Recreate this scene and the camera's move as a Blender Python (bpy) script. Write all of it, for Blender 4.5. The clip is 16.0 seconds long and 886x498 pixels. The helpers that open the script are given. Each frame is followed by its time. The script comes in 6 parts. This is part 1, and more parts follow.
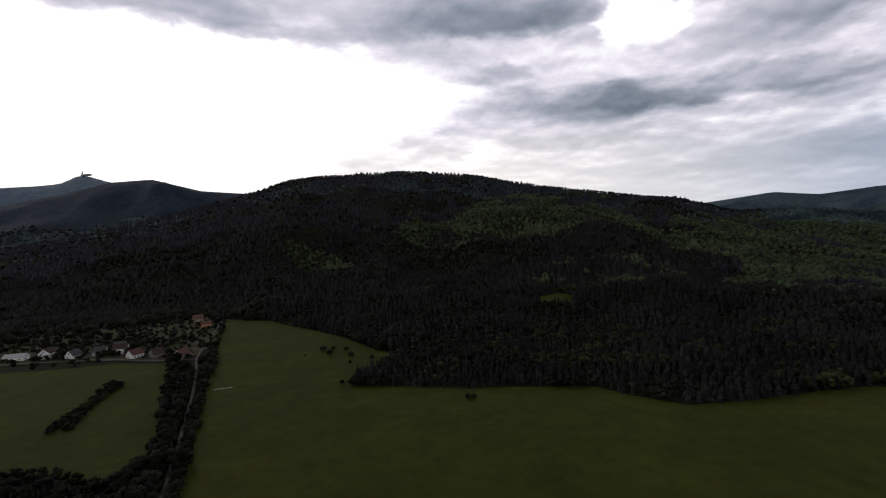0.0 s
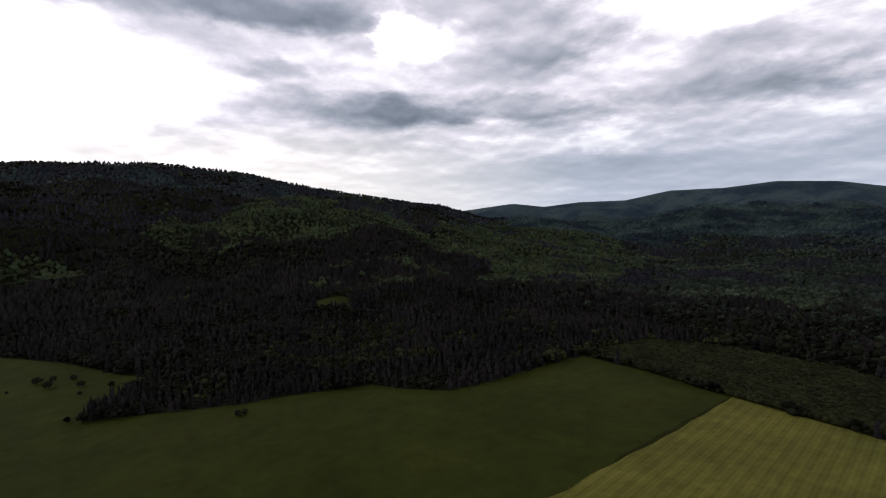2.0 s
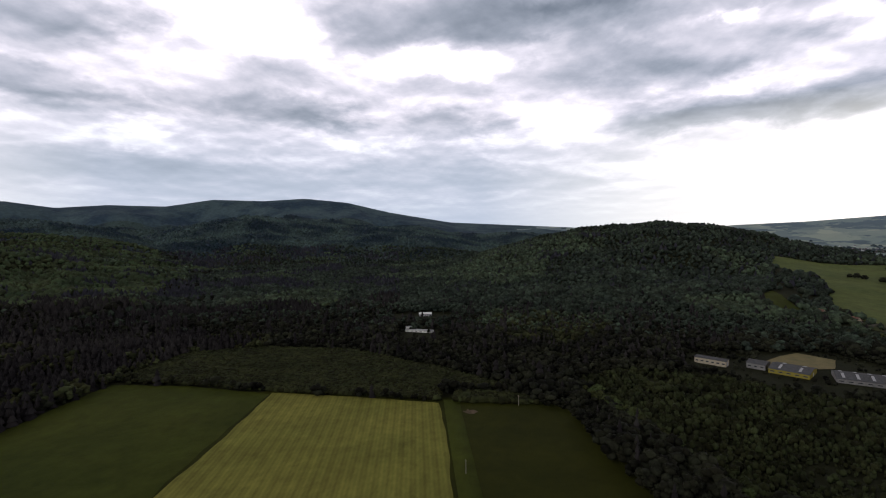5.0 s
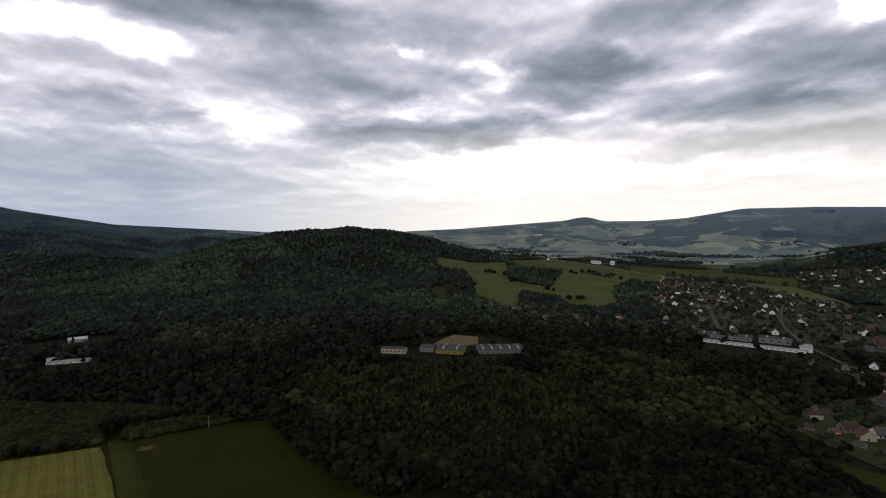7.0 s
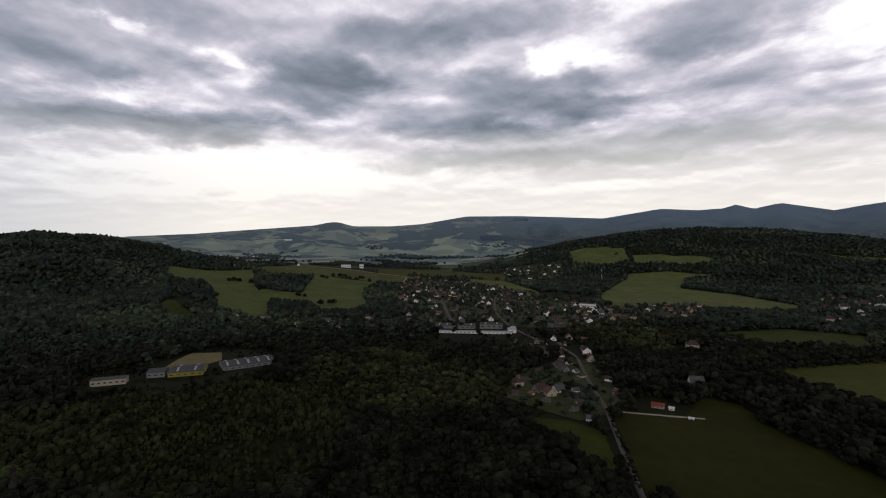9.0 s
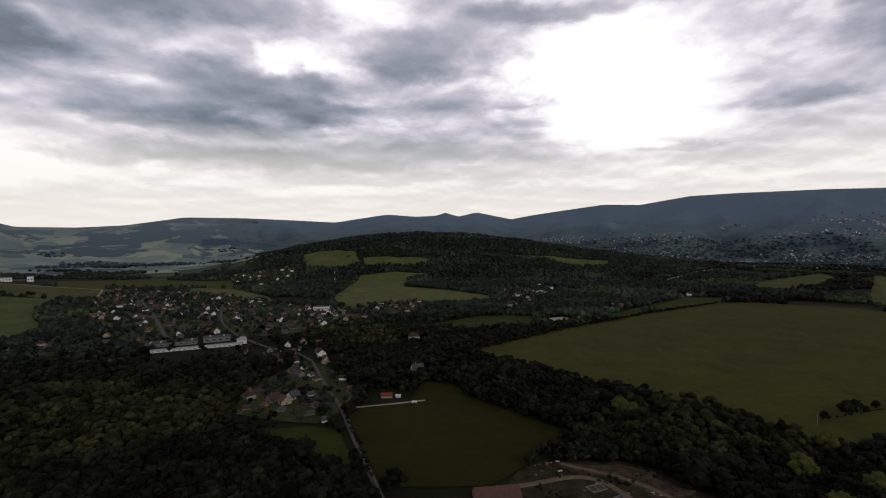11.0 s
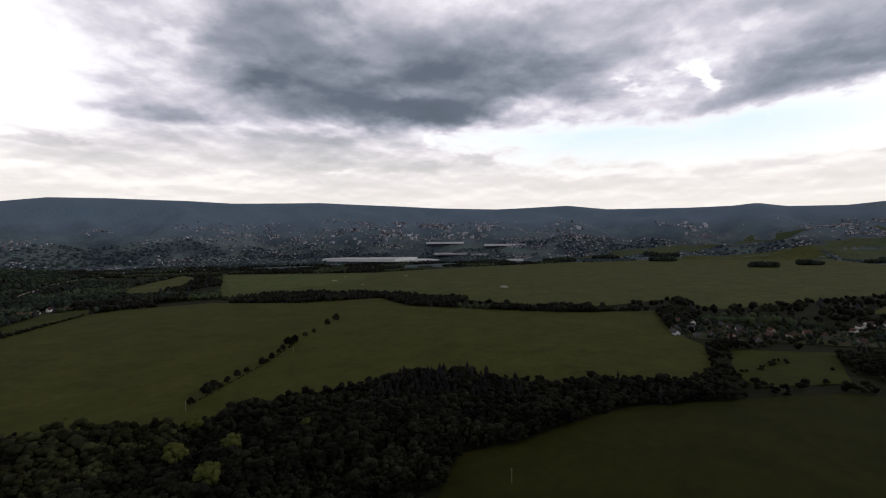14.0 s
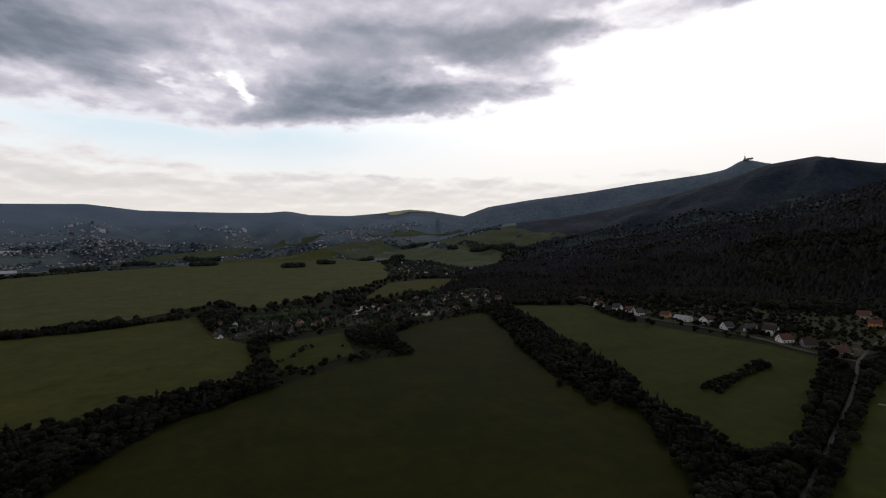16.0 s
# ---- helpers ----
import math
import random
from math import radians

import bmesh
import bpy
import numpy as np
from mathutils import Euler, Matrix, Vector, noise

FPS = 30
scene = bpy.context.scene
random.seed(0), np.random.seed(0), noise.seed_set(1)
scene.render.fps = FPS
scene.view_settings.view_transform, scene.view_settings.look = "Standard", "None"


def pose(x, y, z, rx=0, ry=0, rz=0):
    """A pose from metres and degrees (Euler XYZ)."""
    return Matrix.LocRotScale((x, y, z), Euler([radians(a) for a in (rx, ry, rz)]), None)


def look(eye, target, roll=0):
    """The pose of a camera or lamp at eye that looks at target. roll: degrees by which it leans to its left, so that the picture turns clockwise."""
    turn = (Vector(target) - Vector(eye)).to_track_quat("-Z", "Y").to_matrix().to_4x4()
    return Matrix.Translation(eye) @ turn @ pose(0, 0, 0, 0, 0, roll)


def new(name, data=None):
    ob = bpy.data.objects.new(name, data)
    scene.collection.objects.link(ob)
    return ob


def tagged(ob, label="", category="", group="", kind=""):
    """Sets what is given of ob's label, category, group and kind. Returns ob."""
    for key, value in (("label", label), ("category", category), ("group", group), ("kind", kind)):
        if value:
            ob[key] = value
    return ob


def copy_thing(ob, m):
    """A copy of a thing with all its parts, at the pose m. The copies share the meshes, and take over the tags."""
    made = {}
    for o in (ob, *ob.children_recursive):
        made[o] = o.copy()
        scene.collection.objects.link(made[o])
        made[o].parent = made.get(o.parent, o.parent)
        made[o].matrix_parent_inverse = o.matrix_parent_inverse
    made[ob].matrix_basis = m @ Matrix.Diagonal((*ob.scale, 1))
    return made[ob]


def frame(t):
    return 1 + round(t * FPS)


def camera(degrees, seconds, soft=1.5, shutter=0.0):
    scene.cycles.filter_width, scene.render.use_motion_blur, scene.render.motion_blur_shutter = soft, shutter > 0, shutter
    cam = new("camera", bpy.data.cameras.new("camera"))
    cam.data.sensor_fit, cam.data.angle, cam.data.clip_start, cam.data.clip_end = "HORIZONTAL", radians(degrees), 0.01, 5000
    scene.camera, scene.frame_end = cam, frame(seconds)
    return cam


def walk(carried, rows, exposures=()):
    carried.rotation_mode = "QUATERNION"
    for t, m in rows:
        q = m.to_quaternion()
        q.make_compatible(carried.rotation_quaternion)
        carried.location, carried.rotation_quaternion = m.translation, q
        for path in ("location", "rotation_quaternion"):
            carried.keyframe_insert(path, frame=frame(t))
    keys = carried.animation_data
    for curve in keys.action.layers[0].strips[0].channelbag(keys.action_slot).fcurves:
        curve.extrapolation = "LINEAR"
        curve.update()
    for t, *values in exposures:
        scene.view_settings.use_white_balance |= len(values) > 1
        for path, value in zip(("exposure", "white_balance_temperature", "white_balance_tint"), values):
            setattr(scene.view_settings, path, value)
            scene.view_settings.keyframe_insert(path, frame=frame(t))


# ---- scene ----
cam = camera(85.6, 16.0, soft=1.1)
EYE = 140.0
PATH = [
    (0, pose(0, 0, EYE, 88.58, 2.68, 0.00)),
    (0.5, pose(0, 0, EYE, 88.49, 2.57, -2.88)),
    (1, pose(0, 0, EYE, 88.32, 2.48, -9.14)),
    (1.5, pose(0, 0, EYE, 88.11, 2.30, -18.14)),
    (2, pose(0, 0, EYE, 87.85, 2.13, -26.30)),
    (2.5, pose(0, 0, EYE, 87.74, 1.87, -34.21)),
    (3, pose(0, 0, EYE, 87.61, 1.57, -42.74)),
    (3.2, pose(0, 0, EYE, 87.60, 1.46, -46.17)),
    (5.3, pose(0, 0, EYE, 87.69, 0.56, -82.88)),
    (5.5, pose(0, 0, EYE, 87.72, 0.53, -86.75)),
    (6, pose(0, 0, EYE, 87.79, 0.31, -96.23)),
    (6.5, pose(0, 0, EYE, 87.85, 0.19, -103.96)),
    (7, pose(0, 0, EYE, 87.98, 0.12, -112.61)),
    (7.5, pose(0, 0, EYE, 88.07, 0.03, -121.03)),
    (8, pose(0, 0, EYE, 88.20, 0.08, -129.24)),
    (8.2, pose(0, 0, EYE, 88.26, 0.17, -132.06)),
    (10.3, pose(0, 0, EYE, 88.60, 0.17, -159.67)),
    (10.5, pose(0, 0, EYE, 88.60, 0.20, -163.33)),
    (11, pose(0, 0, EYE, 88.72, 0.26, -172.98)),
    (11.5, pose(0, 0, EYE, 88.77, 0.20, -182.95)),
    (12, pose(0, 0, EYE, 88.84, 0.30, -194.10)),
    (12.5, pose(0, 0, EYE, 88.89, 0.34, -205.59)),
    (13, pose(0, 0, EYE, 88.90, 0.42, -216.44)),
    (13.5, pose(0, 0, EYE, 88.94, 0.53, -228.18)),
    (14, pose(0, 0, EYE, 88.92, 0.66, -239.83)),
    (14.5, pose(0, 0, EYE, 88.84, 0.72, -251.43)),
    (15, pose(0, 0, EYE, 88.84, 0.76, -263.95)),
    (15.5, pose(0, 0, EYE, 88.77, 0.80, -278.05)),
    (16, pose(0, 0, EYE, 88.74, 0.81, -291.10)),
]
walk(cam, PATH, [(0.0, 0.06), (1.5, 0.16), (3.0, 0.32), (4.3, 0.44), (5.5, 0.36), (7.0, 0.1), (8.2, -0.05), (10.3, -0.12), (11.5, -0.2), (12.5, -0.25), (13.5, -0.12), (14.4, -0.02), (15.3, -0.02), (16.0, -0.22)])

# ---- world: broken cloud over a pale sky, and a weak veiled sun ----
SUN_ELEV, SUN_BEARING = 36.0, 48.0

world = bpy.data.worlds.new("sky")
scene.world = world
world.use_nodes = True
wt = world.node_tree
wt.nodes.clear()


def link(tree, a, b):
    tree.links.new(a, b)


def math_node(tree, op, a, b=None, c=None, clamp=False):
    n = tree.nodes.new("ShaderNodeMath")
    n.operation, n.use_clamp = op, clamp
    for i, v in enumerate((a, b, c)):
        if v is None:
            continue
        if isinstance(v, (int, float)):
            n.inputs[i].default_value = v
        else:
            link(tree, v, n.inputs[i])
    return n.outputs[0]


def vec_node(tree, op, a, b=None, c=None):
    n = tree.nodes.new("ShaderNodeVectorMath")
    n.operation = op
    for i, v in enumerate((a, b, c)):
        if v is None:
            continue
        if isinstance(v, (tuple, list)):
            n.inputs[i].default_value = v
        else:
            link(tree, v, n.inputs[i])
    return n.outputs["Value"] if op in ("LENGTH", "DOT_PRODUCT", "DISTANCE") else n.outputs["Vector"]


def noise_node(tree, vector, scale, detail=4.0, rough=0.55, distort=0.0):
    n = tree.nodes.new("ShaderNodeTexNoise")
    n.inputs["Scale"].default_value, n.inputs["Detail"].default_value = scale, detail
    n.inputs["Roughness"].default_value, n.inputs["Distortion"].default_value = rough, distort
    if vector is not None:
        link(tree, vector, n.inputs["Vector"])
    return n


def ramp_node(tree, value, stops):
    n = tree.nodes.new("ShaderNodeValToRGB")
    ramp = n.color_ramp
    while len(ramp.elements) < len(stops):
        ramp.elements.new(0.5)
    for e, (p, c) in zip(ramp.elements, stops):
        e.position, e.color = p, (*c, 1)
    link(tree, value, n.inputs["Fac"])
    return n.outputs["Color"]


def mix_node(tree, fac, a, b, blend="MIX"):
    n = tree.nodes.new("ShaderNodeMix")
    n.data_type, n.blend_type = "RGBA", blend
    for sock, v in ((n.inputs["Factor"], fac), (n.inputs["A"], a), (n.inputs["B"], b)):
        if isinstance(v, (int, float)):
            sock.default_value = v
        elif isinstance(v, (tuple, list)):
            sock.default_value = (*v, 1)
        else:
            link(tree, v, sock)
    return n.outputs["Result"]


geo = wt.nodes.new("ShaderNodeTexCoord").outputs["Generated"]
way = vec_node(wt, "NORMALIZE", geo)
sep = wt.nodes.new("ShaderNodeSeparateXYZ")
link(wt, way, sep.inputs[0])
wx, wy, wz = sep.outputs
# flat cloud layer: the direction carried up to a level sheet
lift = math_node(wt, "ADD", math_node(wt, "MAXIMUM", wz, 0.0), 0.15)
sheet = wt.nodes.new("ShaderNodeCombineXYZ")
link(wt, math_node(wt, "DIVIDE", wx, lift), sheet.inputs[0])
link(wt, math_node(wt, "DIVIDE", wy, lift), sheet.inputs[1])
sheet = sheet.outputs[0]
n_big = noise_node(wt, sheet, 0.9, 4.0, 0.5, 0.3)
n_fine = noise_node(wt, sheet, 2.6, 8.0, 0.55, 0.15)
n_edge = noise_node(wt, vec_node(wt, "MULTIPLY", way, (1.0, 1.0, 2.0)), 8.0, 5.0, 0.56, 0.2)
# bearing and height in degrees, ruffled so that the clouds get ragged edges
seam = 50.0
bearing = math_node(wt, "DEGREES", math_node(wt, "ARCTAN2", math_node(wt, "MULTIPLY", wx, -1.0), wy))
bearing = math_node(wt, "WRAP", bearing, seam, seam - 360.0)
height = math_node(wt, "DEGREES", math_node(wt, "ARCSINE", wz))
polar = wt.nodes.new("ShaderNodeCombineXYZ")
link(wt, bearing, polar.inputs[0])
link(wt, height, polar.inputs[1])
ruffle = vec_node(wt, "MULTIPLY", vec_node(wt, "SUBTRACT", n_edge.outputs["Color"], (0.5, 0.5, 0.5)), (15.0, 4.5, 0.0))
ruffle2 = vec_node(wt, "MULTIPLY", vec_node(wt, "SUBTRACT", n_fine.outputs["Color"], (0.5, 0.5, 0.5)), (7.0, 1.6, 0.0))
polar = vec_node(wt, "ADD", vec_node(wt, "ADD", polar.outputs[0], ruffle), ruffle2)
cover = [math_node(wt, "MULTIPLY", wz, 0.0)]


def cloud(at, up, wide, tall, dark):
    """A bank of cloud (dark above 0) or a break in it (below 0): bearing, height, half width, half height in degrees."""
    for turn in (-360, 0, 360):
        b = at + turn
        if b - wide * 2 - 16 > seam or b + wide * 2 + 16 < seam - 360:
            continue
        w, h = wide * 1.45, tall * 1.45
        p = vec_node(wt, "MULTIPLY_ADD", polar, (1 / w, 1 / h, 0), (-b / w, -up / h, 0))
        d = vec_node(wt, "LENGTH", p)
        m = wt.nodes.new("ShaderNodeMapRange")
        m.interpolation_type = "SMOOTHSTEP"
        for name, v in (("From Min", 0.3), ("From Max", 1.08), ("To Min", dark), ("To Max", 0.0)):
            m.inputs[name].default_value = v
        link(wt, d, m.inputs["Value"])
        cover[0] = math_node(wt, "ADD", cover[0], m.outputs[0])


cloud(49.5, 19.4, 3.8, 0.3, 0.55)
cloud(49.2, 23.4, 5.1, 1.0, -0.60)
cloud(36.6, 13.1, 34.2, 6.9, -1.20)
cloud(35.7, 15.9, 22.3, 6.3, -1.00)
cloud(29.7, 7.8, 15.2, 2.1, -0.80)
cloud(28.2, 24.1, 12.4, 1.8, 0.70)
cloud(27.1, 22.6, 52.4, 0.8, 0.40)
cloud(21.9, 20.0, 3.0, 0.5, 0.30)
cloud(13.6, 16.1, 12.6, 4.2, -0.60)
cloud(8.8, 9.7, 7.6, 2.3, 0.50)
cloud(7.0, 23.3, 3.9, 1.1, 0.30)
cloud(1.0, 11.7, 5.1, 0.9, 0.35)
cloud(-3.8, 16.8, 3.2, 2.1, -0.30)
cloud(-3.9, 9.0, 2.4, 1.1, -0.40)
cloud(-5.3, 9.1, 3.5, 1.1, -0.30)
cloud(-5.8, 18.2, 3.9, 0.9, 0.30)
cloud(-6.2, 13.1, 3.6, 1.5, 0.30)
cloud(-7.3, 17.8, 3.1, 0.9, 0.35)
cloud(-7.6, 24.5, 13.1, 2.1, 0.85)
cloud(-8.3, 23.7, 10.2, 1.4, 0.70)
cloud(-12.9, 9.8, 4.3, 0.7, 0.35)
cloud(-13.3, 14.6, 8.2, 1.2, 0.50)
cloud(-14.3, 10.2, 7.5, 0.9, 0.40)
cloud(-18.5, 13.3, 7.4, 1.7, 0.75)
cloud(-20.3, 13.8, 9.4, 1.6, 0.65)
cloud(-22.2, 21.6, 3.1, 2.3, -0.50)
cloud(-23.0, 22.3, 3.2, 2.4, -0.60)
cloud(-23.5, 10.4, 4.8, 0.8, 0.50)
cloud(-25.4, 15.1, 7.7, 1.0, 0.50)
cloud(-27.9, 10.3, 7.6, 0.6, -0.35)
cloud(-33.5, 24.0, 7.2, 2.1, 0.55)
cloud(-34.4, 13.7, 11.5, 1.1, 0.75)
cloud(-34.6, 18.6, 8.4, 2.1, 0.40)
cloud(-36.7, 6.5, 12.7, 1.6, 0.45)
cloud(-37.6, 20.9, 6.4, 3.5, 0.50)
cloud(-41.1, 19.5, 5.8, 1.5, 0.45)
cloud(-42.4, 12.7, 7.7, 0.9, 0.60)
cloud(-42.4, 6.3, 6.3, 1.6, 0.50)
cloud(-44.8, 9.3, 4.0, 1.0, -0.40)
cloud(-45.2, 10.4, 4.4, 0.9, -0.40)
cloud(-49.4, 5.5, 15.4, 2.0, 0.50)
cloud(-55.3, 20.9, 8.7, 1.7, -0.40)
cloud(-55.9, 22.9, 7.0, 2.6, -0.70)
cloud(-56.8, 17.2, 4.3, 1.2, 0.40)
cloud(-56.9, 5.9, 11.9, 1.8, 0.40)
cloud(-57.7, 13.4, 6.7, 1.9, 0.60)
cloud(-58.5, 13.7, 6.6, 1.9, 0.65)
cloud(-63.9, 12.4, 3.6, 0.8, 0.40)
cloud(-66.5, 16.3, 4.8, 2.0, 0.20)
cloud(-69.2, 6.9, 7.1, 0.7, 0.35)
cloud(-69.7, 20.9, 8.0, 1.1, 0.60)
cloud(-70.0, 10.0, 5.4, 0.8, -0.40)
cloud(-72.6, 8.8, 8.7, 0.7, 0.40)
cloud(-76.3, 18.6, 8.3, 1.7, -0.45)
cloud(-76.4, 12.3, 5.7, 1.4, 0.40)
cloud(-77.8, 11.6, 6.3, 1.6, 0.50)
cloud(-78.3, 7.6, 8.2, 0.6, 0.35)
cloud(-78.9, 23.3, 15.5, 2.2, 0.85)
cloud(-80.2, 16.0, 9.0, 1.1, 0.35)
cloud(-80.3, 18.6, 6.0, 1.3, -0.50)
cloud(-82.3, 5.8, 10.5, 1.5, 0.45)
cloud(-85.3, 5.3, 14.6, 1.3, 0.40)
cloud(-89.4, 24.2, 10.5, 1.2, 0.50)
cloud(-90.3, 11.6, 5.4, 1.1, -0.30)
cloud(-92.4, 11.5, 8.3, 1.2, -0.36)
cloud(-93.1, 22.5, 17.4, 1.6, 0.60)
cloud(-93.4, 10.3, 4.8, 0.7, -0.30)
cloud(-95.7, 18.3, 5.8, 3.0, 0.45)
cloud(-98.3, 20.5, 7.5, 1.5, 0.50)
cloud(-100.0, 7.9, 5.5, 0.7, 0.35)
cloud(-101.4, 15.7, 5.7, 1.7, 0.55)
cloud(-103.0, 12.4, 8.0, 0.8, 0.50)
cloud(-106.6, 17.4, 11.4, 1.9, 0.50)
cloud(-107.4, 10.8, 10.6, 1.0, 0.80)
cloud(-107.4, 11.0, 10.4, 1.1, 0.75)
cloud(-109.3, 6.3, 7.5, 0.8, 0.35)
cloud(-109.8, 20.5, 1.9, 0.8, -0.30)
cloud(-110.4, 20.5, 2.6, 0.7, -0.40)
cloud(-110.5, 15.2, 3.8, 1.2, -0.30)
cloud(-111.2, 14.1, 4.8, 1.0, -0.22)
cloud(-115.5, 21.9, 7.8, 1.7, 0.35)
cloud(-115.7, 6.7, 21.1, 2.4, -0.80)
cloud(-116.5, 12.2, 9.0, 1.2, 0.55)
cloud(-116.9, 11.7, 6.4, 1.0, 0.50)
cloud(-117.5, 17.2, 4.2, 1.5, -0.60)
cloud(-118.2, 18.5, 2.6, 0.9, -0.50)
cloud(-123.3, 7.6, 11.5, 2.7, -1.00)
cloud(-126.9, 17.1, 6.4, 2.8, 0.65)
cloud(-127.2, 12.9, 3.8, 0.6, -0.30)
cloud(-128.6, 18.2, 7.7, 2.8, 0.75)
cloud(-130.4, 14.8, 5.7, 0.9, 0.50)
cloud(-134.5, 19.2, 3.1, 0.9, -0.40)
cloud(-136.3, 22.4, 7.3, 1.8, 0.50)
cloud(-140.1, 19.9, 3.7, 2.2, 0.40)
cloud(-141.0, 8.6, 7.3, 0.8, 0.65)
cloud(-141.5, 22.7, 12.7, 1.6, 0.45)
cloud(-141.9, 19.1, 3.1, 0.8, -0.40)
cloud(-142.9, 12.7, 7.3, 1.2, 0.80)
cloud(-144.0, 6.7, 12.1, 0.7, -0.40)
cloud(-144.1, 11.7, 9.2, 0.7, 0.55)
cloud(-146.1, 23.8, 12.2, 1.6, 0.65)
cloud(-147.8, 14.5, 14.4, 1.3, 0.60)
cloud(-149.0, 17.3, 7.6, 1.7, 0.60)
cloud(-151.3, 12.6, 6.6, 1.0, 0.60)
cloud(-151.6, 9.0, 10.1, 1.1, 0.60)
cloud(-152.2, 16.3, 9.2, 2.3, 0.70)
cloud(-154.7, 9.0, 13.7, 1.0, 0.65)
cloud(-155.3, 20.3, 2.3, 0.8, -0.40)
cloud(-158.0, 14.7, 7.7, 1.0, 0.50)
cloud(-158.0, 12.9, 3.9, 0.4, -0.30)
cloud(-158.0, 5.7, 15.8, 0.7, -0.40)
cloud(-158.8, 19.5, 3.9, 1.5, -0.40)
cloud(-163.1, 9.8, 19.0, 1.3, 0.75)
cloud(-163.2, 25.1, 4.0, 2.1, -0.50)
cloud(-168.2, 7.2, 12.7, 0.8, 0.45)
cloud(-169.6, 18.7, 5.8, 0.8, 0.40)
cloud(-171.0, 21.1, 7.1, 2.3, 0.55)
cloud(-171.9, 19.5, 7.6, 1.6, 0.45)
cloud(-172.8, 15.0, 8.9, 0.8, 0.45)
cloud(-174.6, 10.6, 11.3, 1.6, 0.50)
cloud(-180.8, 24.2, 5.8, 1.2, 0.50)
cloud(-185.8, 24.5, 10.3, 0.8, 0.50)
cloud(-189.8, 18.3, 8.2, 3.8, -0.55)
cloud(-190.7, 14.9, 9.4, 0.5, 0.25)
cloud(-193.8, 17.1, 10.0, 6.4, -0.75)
cloud(-197.2, 11.8, 9.1, 1.4, -0.50)
cloud(-198.9, 10.0, 3.6, 0.4, 0.35)
cloud(-199.0, 10.1, 2.6, 0.3, 0.30)
cloud(-200.2, 6.6, 18.9, 0.8, -0.50)
cloud(-209.9, 13.3, 3.9, 0.7, 0.50)
cloud(-210.0, 20.3, 2.6, 1.2, -0.40)
cloud(-217.1, 17.6, 5.1, 1.7, 0.98)
cloud(-221.7, 21.6, 7.0, 4.4, 1.23)
cloud(-223.2, 10.7, 6.8, 1.1, 0.45)
cloud(-223.2, 10.6, 6.6, 1.5, 0.40)
cloud(-224.5, 8.3, 3.6, 0.6, 0.40)
cloud(-224.7, 16.7, 8.1, 2.7, 1.04)
cloud(-226.8, 8.6, 4.3, 0.6, 0.45)
cloud(-231.9, 14.9, 9.7, 1.5, 0.98)
cloud(-235.4, 13.4, 5.6, 1.1, 0.60)
cloud(-235.4, 20.0, 11.3, 3.2, 0.91)
cloud(-237.0, 8.9, 2.4, 0.6, 0.45)
cloud(-237.2, 16.5, 9.5, 2.8, 0.98)
cloud(-237.3, 8.8, 3.1, 0.6, 0.45)
cloud(-238.3, 11.3, 1.2, 0.6, -0.50)
cloud(-239.8, 15.0, 6.1, 1.6, 0.98)
cloud(-242.3, 22.6, 9.8, 2.7, 0.50)
cloud(-243.6, 9.4, 2.2, 0.4, 0.40)
cloud(-246.2, 19.7, 7.8, 2.5, 0.60)
cloud(-250.5, 18.6, 12.9, 2.1, 0.70)
cloud(-252.7, 17.2, 7.1, 1.4, 0.55)
cloud(-254.5, 11.8, 14.0, 1.6, -0.70)
cloud(-255.8, 8.7, 3.2, 0.6, 0.45)
cloud(-256.1, 23.2, 9.2, 2.1, 0.50)
cloud(-262.1, 7.6, 3.8, 0.3, 0.30)
cloud(-262.4, 16.3, 1.9, 0.5, -0.40)
cloud(-263.2, 20.5, 3.9, 1.3, 0.30)
cloud(-265.3, 9.3, 15.6, 2.2, -0.80)
cloud(-268.1, 16.6, 1.4, 1.0, -1.00)
cloud(-268.3, 14.2, 2.4, 0.9, 0.50)
cloud(-272.1, 20.8, 1.9, 0.8, -0.25)
cloud(-275.4, 14.9, 5.5, 1.8, 0.80)
cloud(-280.5, 16.9, 6.1, 1.3, 0.60)
cloud(-280.7, 18.3, 5.8, 1.4, 0.60)
cloud(-281.7, 22.1, 9.5, 1.8, 0.45)
cloud(-283.6, 10.8, 15.7, 2.1, -0.80)
cloud(-284.6, 7.2, 2.3, 0.2, 0.25)
cloud(-285.2, 7.4, 3.2, 0.3, 0.30)
cloud(-285.2, 14.6, 5.8, 0.5, 0.60)
cloud(-289.0, 16.2, 13.2, 1.5, 0.75)
cloud(-292.4, 16.0, 11.0, 1.2, 0.85)
cloud(-292.4, 19.5, 2.0, 0.8, -0.25)
cloud(-293.6, 19.2, 3.0, 0.8, -0.40)
cloud(-297.7, 22.4, 9.1, 2.5, 0.50)
cloud(-297.9, 21.4, 7.0, 1.9, 0.50)
cloud(-298.7, 10.0, 25.0, 2.9, -0.90)
cloud(-300.8, 18.1, 5.8, 1.4, 0.60)
cloud(-305.5, 22.0, 3.9, 1.1, 0.35)
fine = math_node(wt, "MULTIPLY_ADD", n_fine.outputs["Fac"], 0.72, -0.36)
big = math_node(wt, "MULTIPLY_ADD", n_big.outputs["Fac"], 0.46, 0.02)
body = math_node(wt, "MULTIPLY_ADD", cover[0], 0.33, big)
fine = math_node(wt, "MULTIPLY", fine, math_node(wt, "MULTIPLY_ADD", body, 0.9, 0.35))
dark = math_node(wt, "ADD", body, fine)
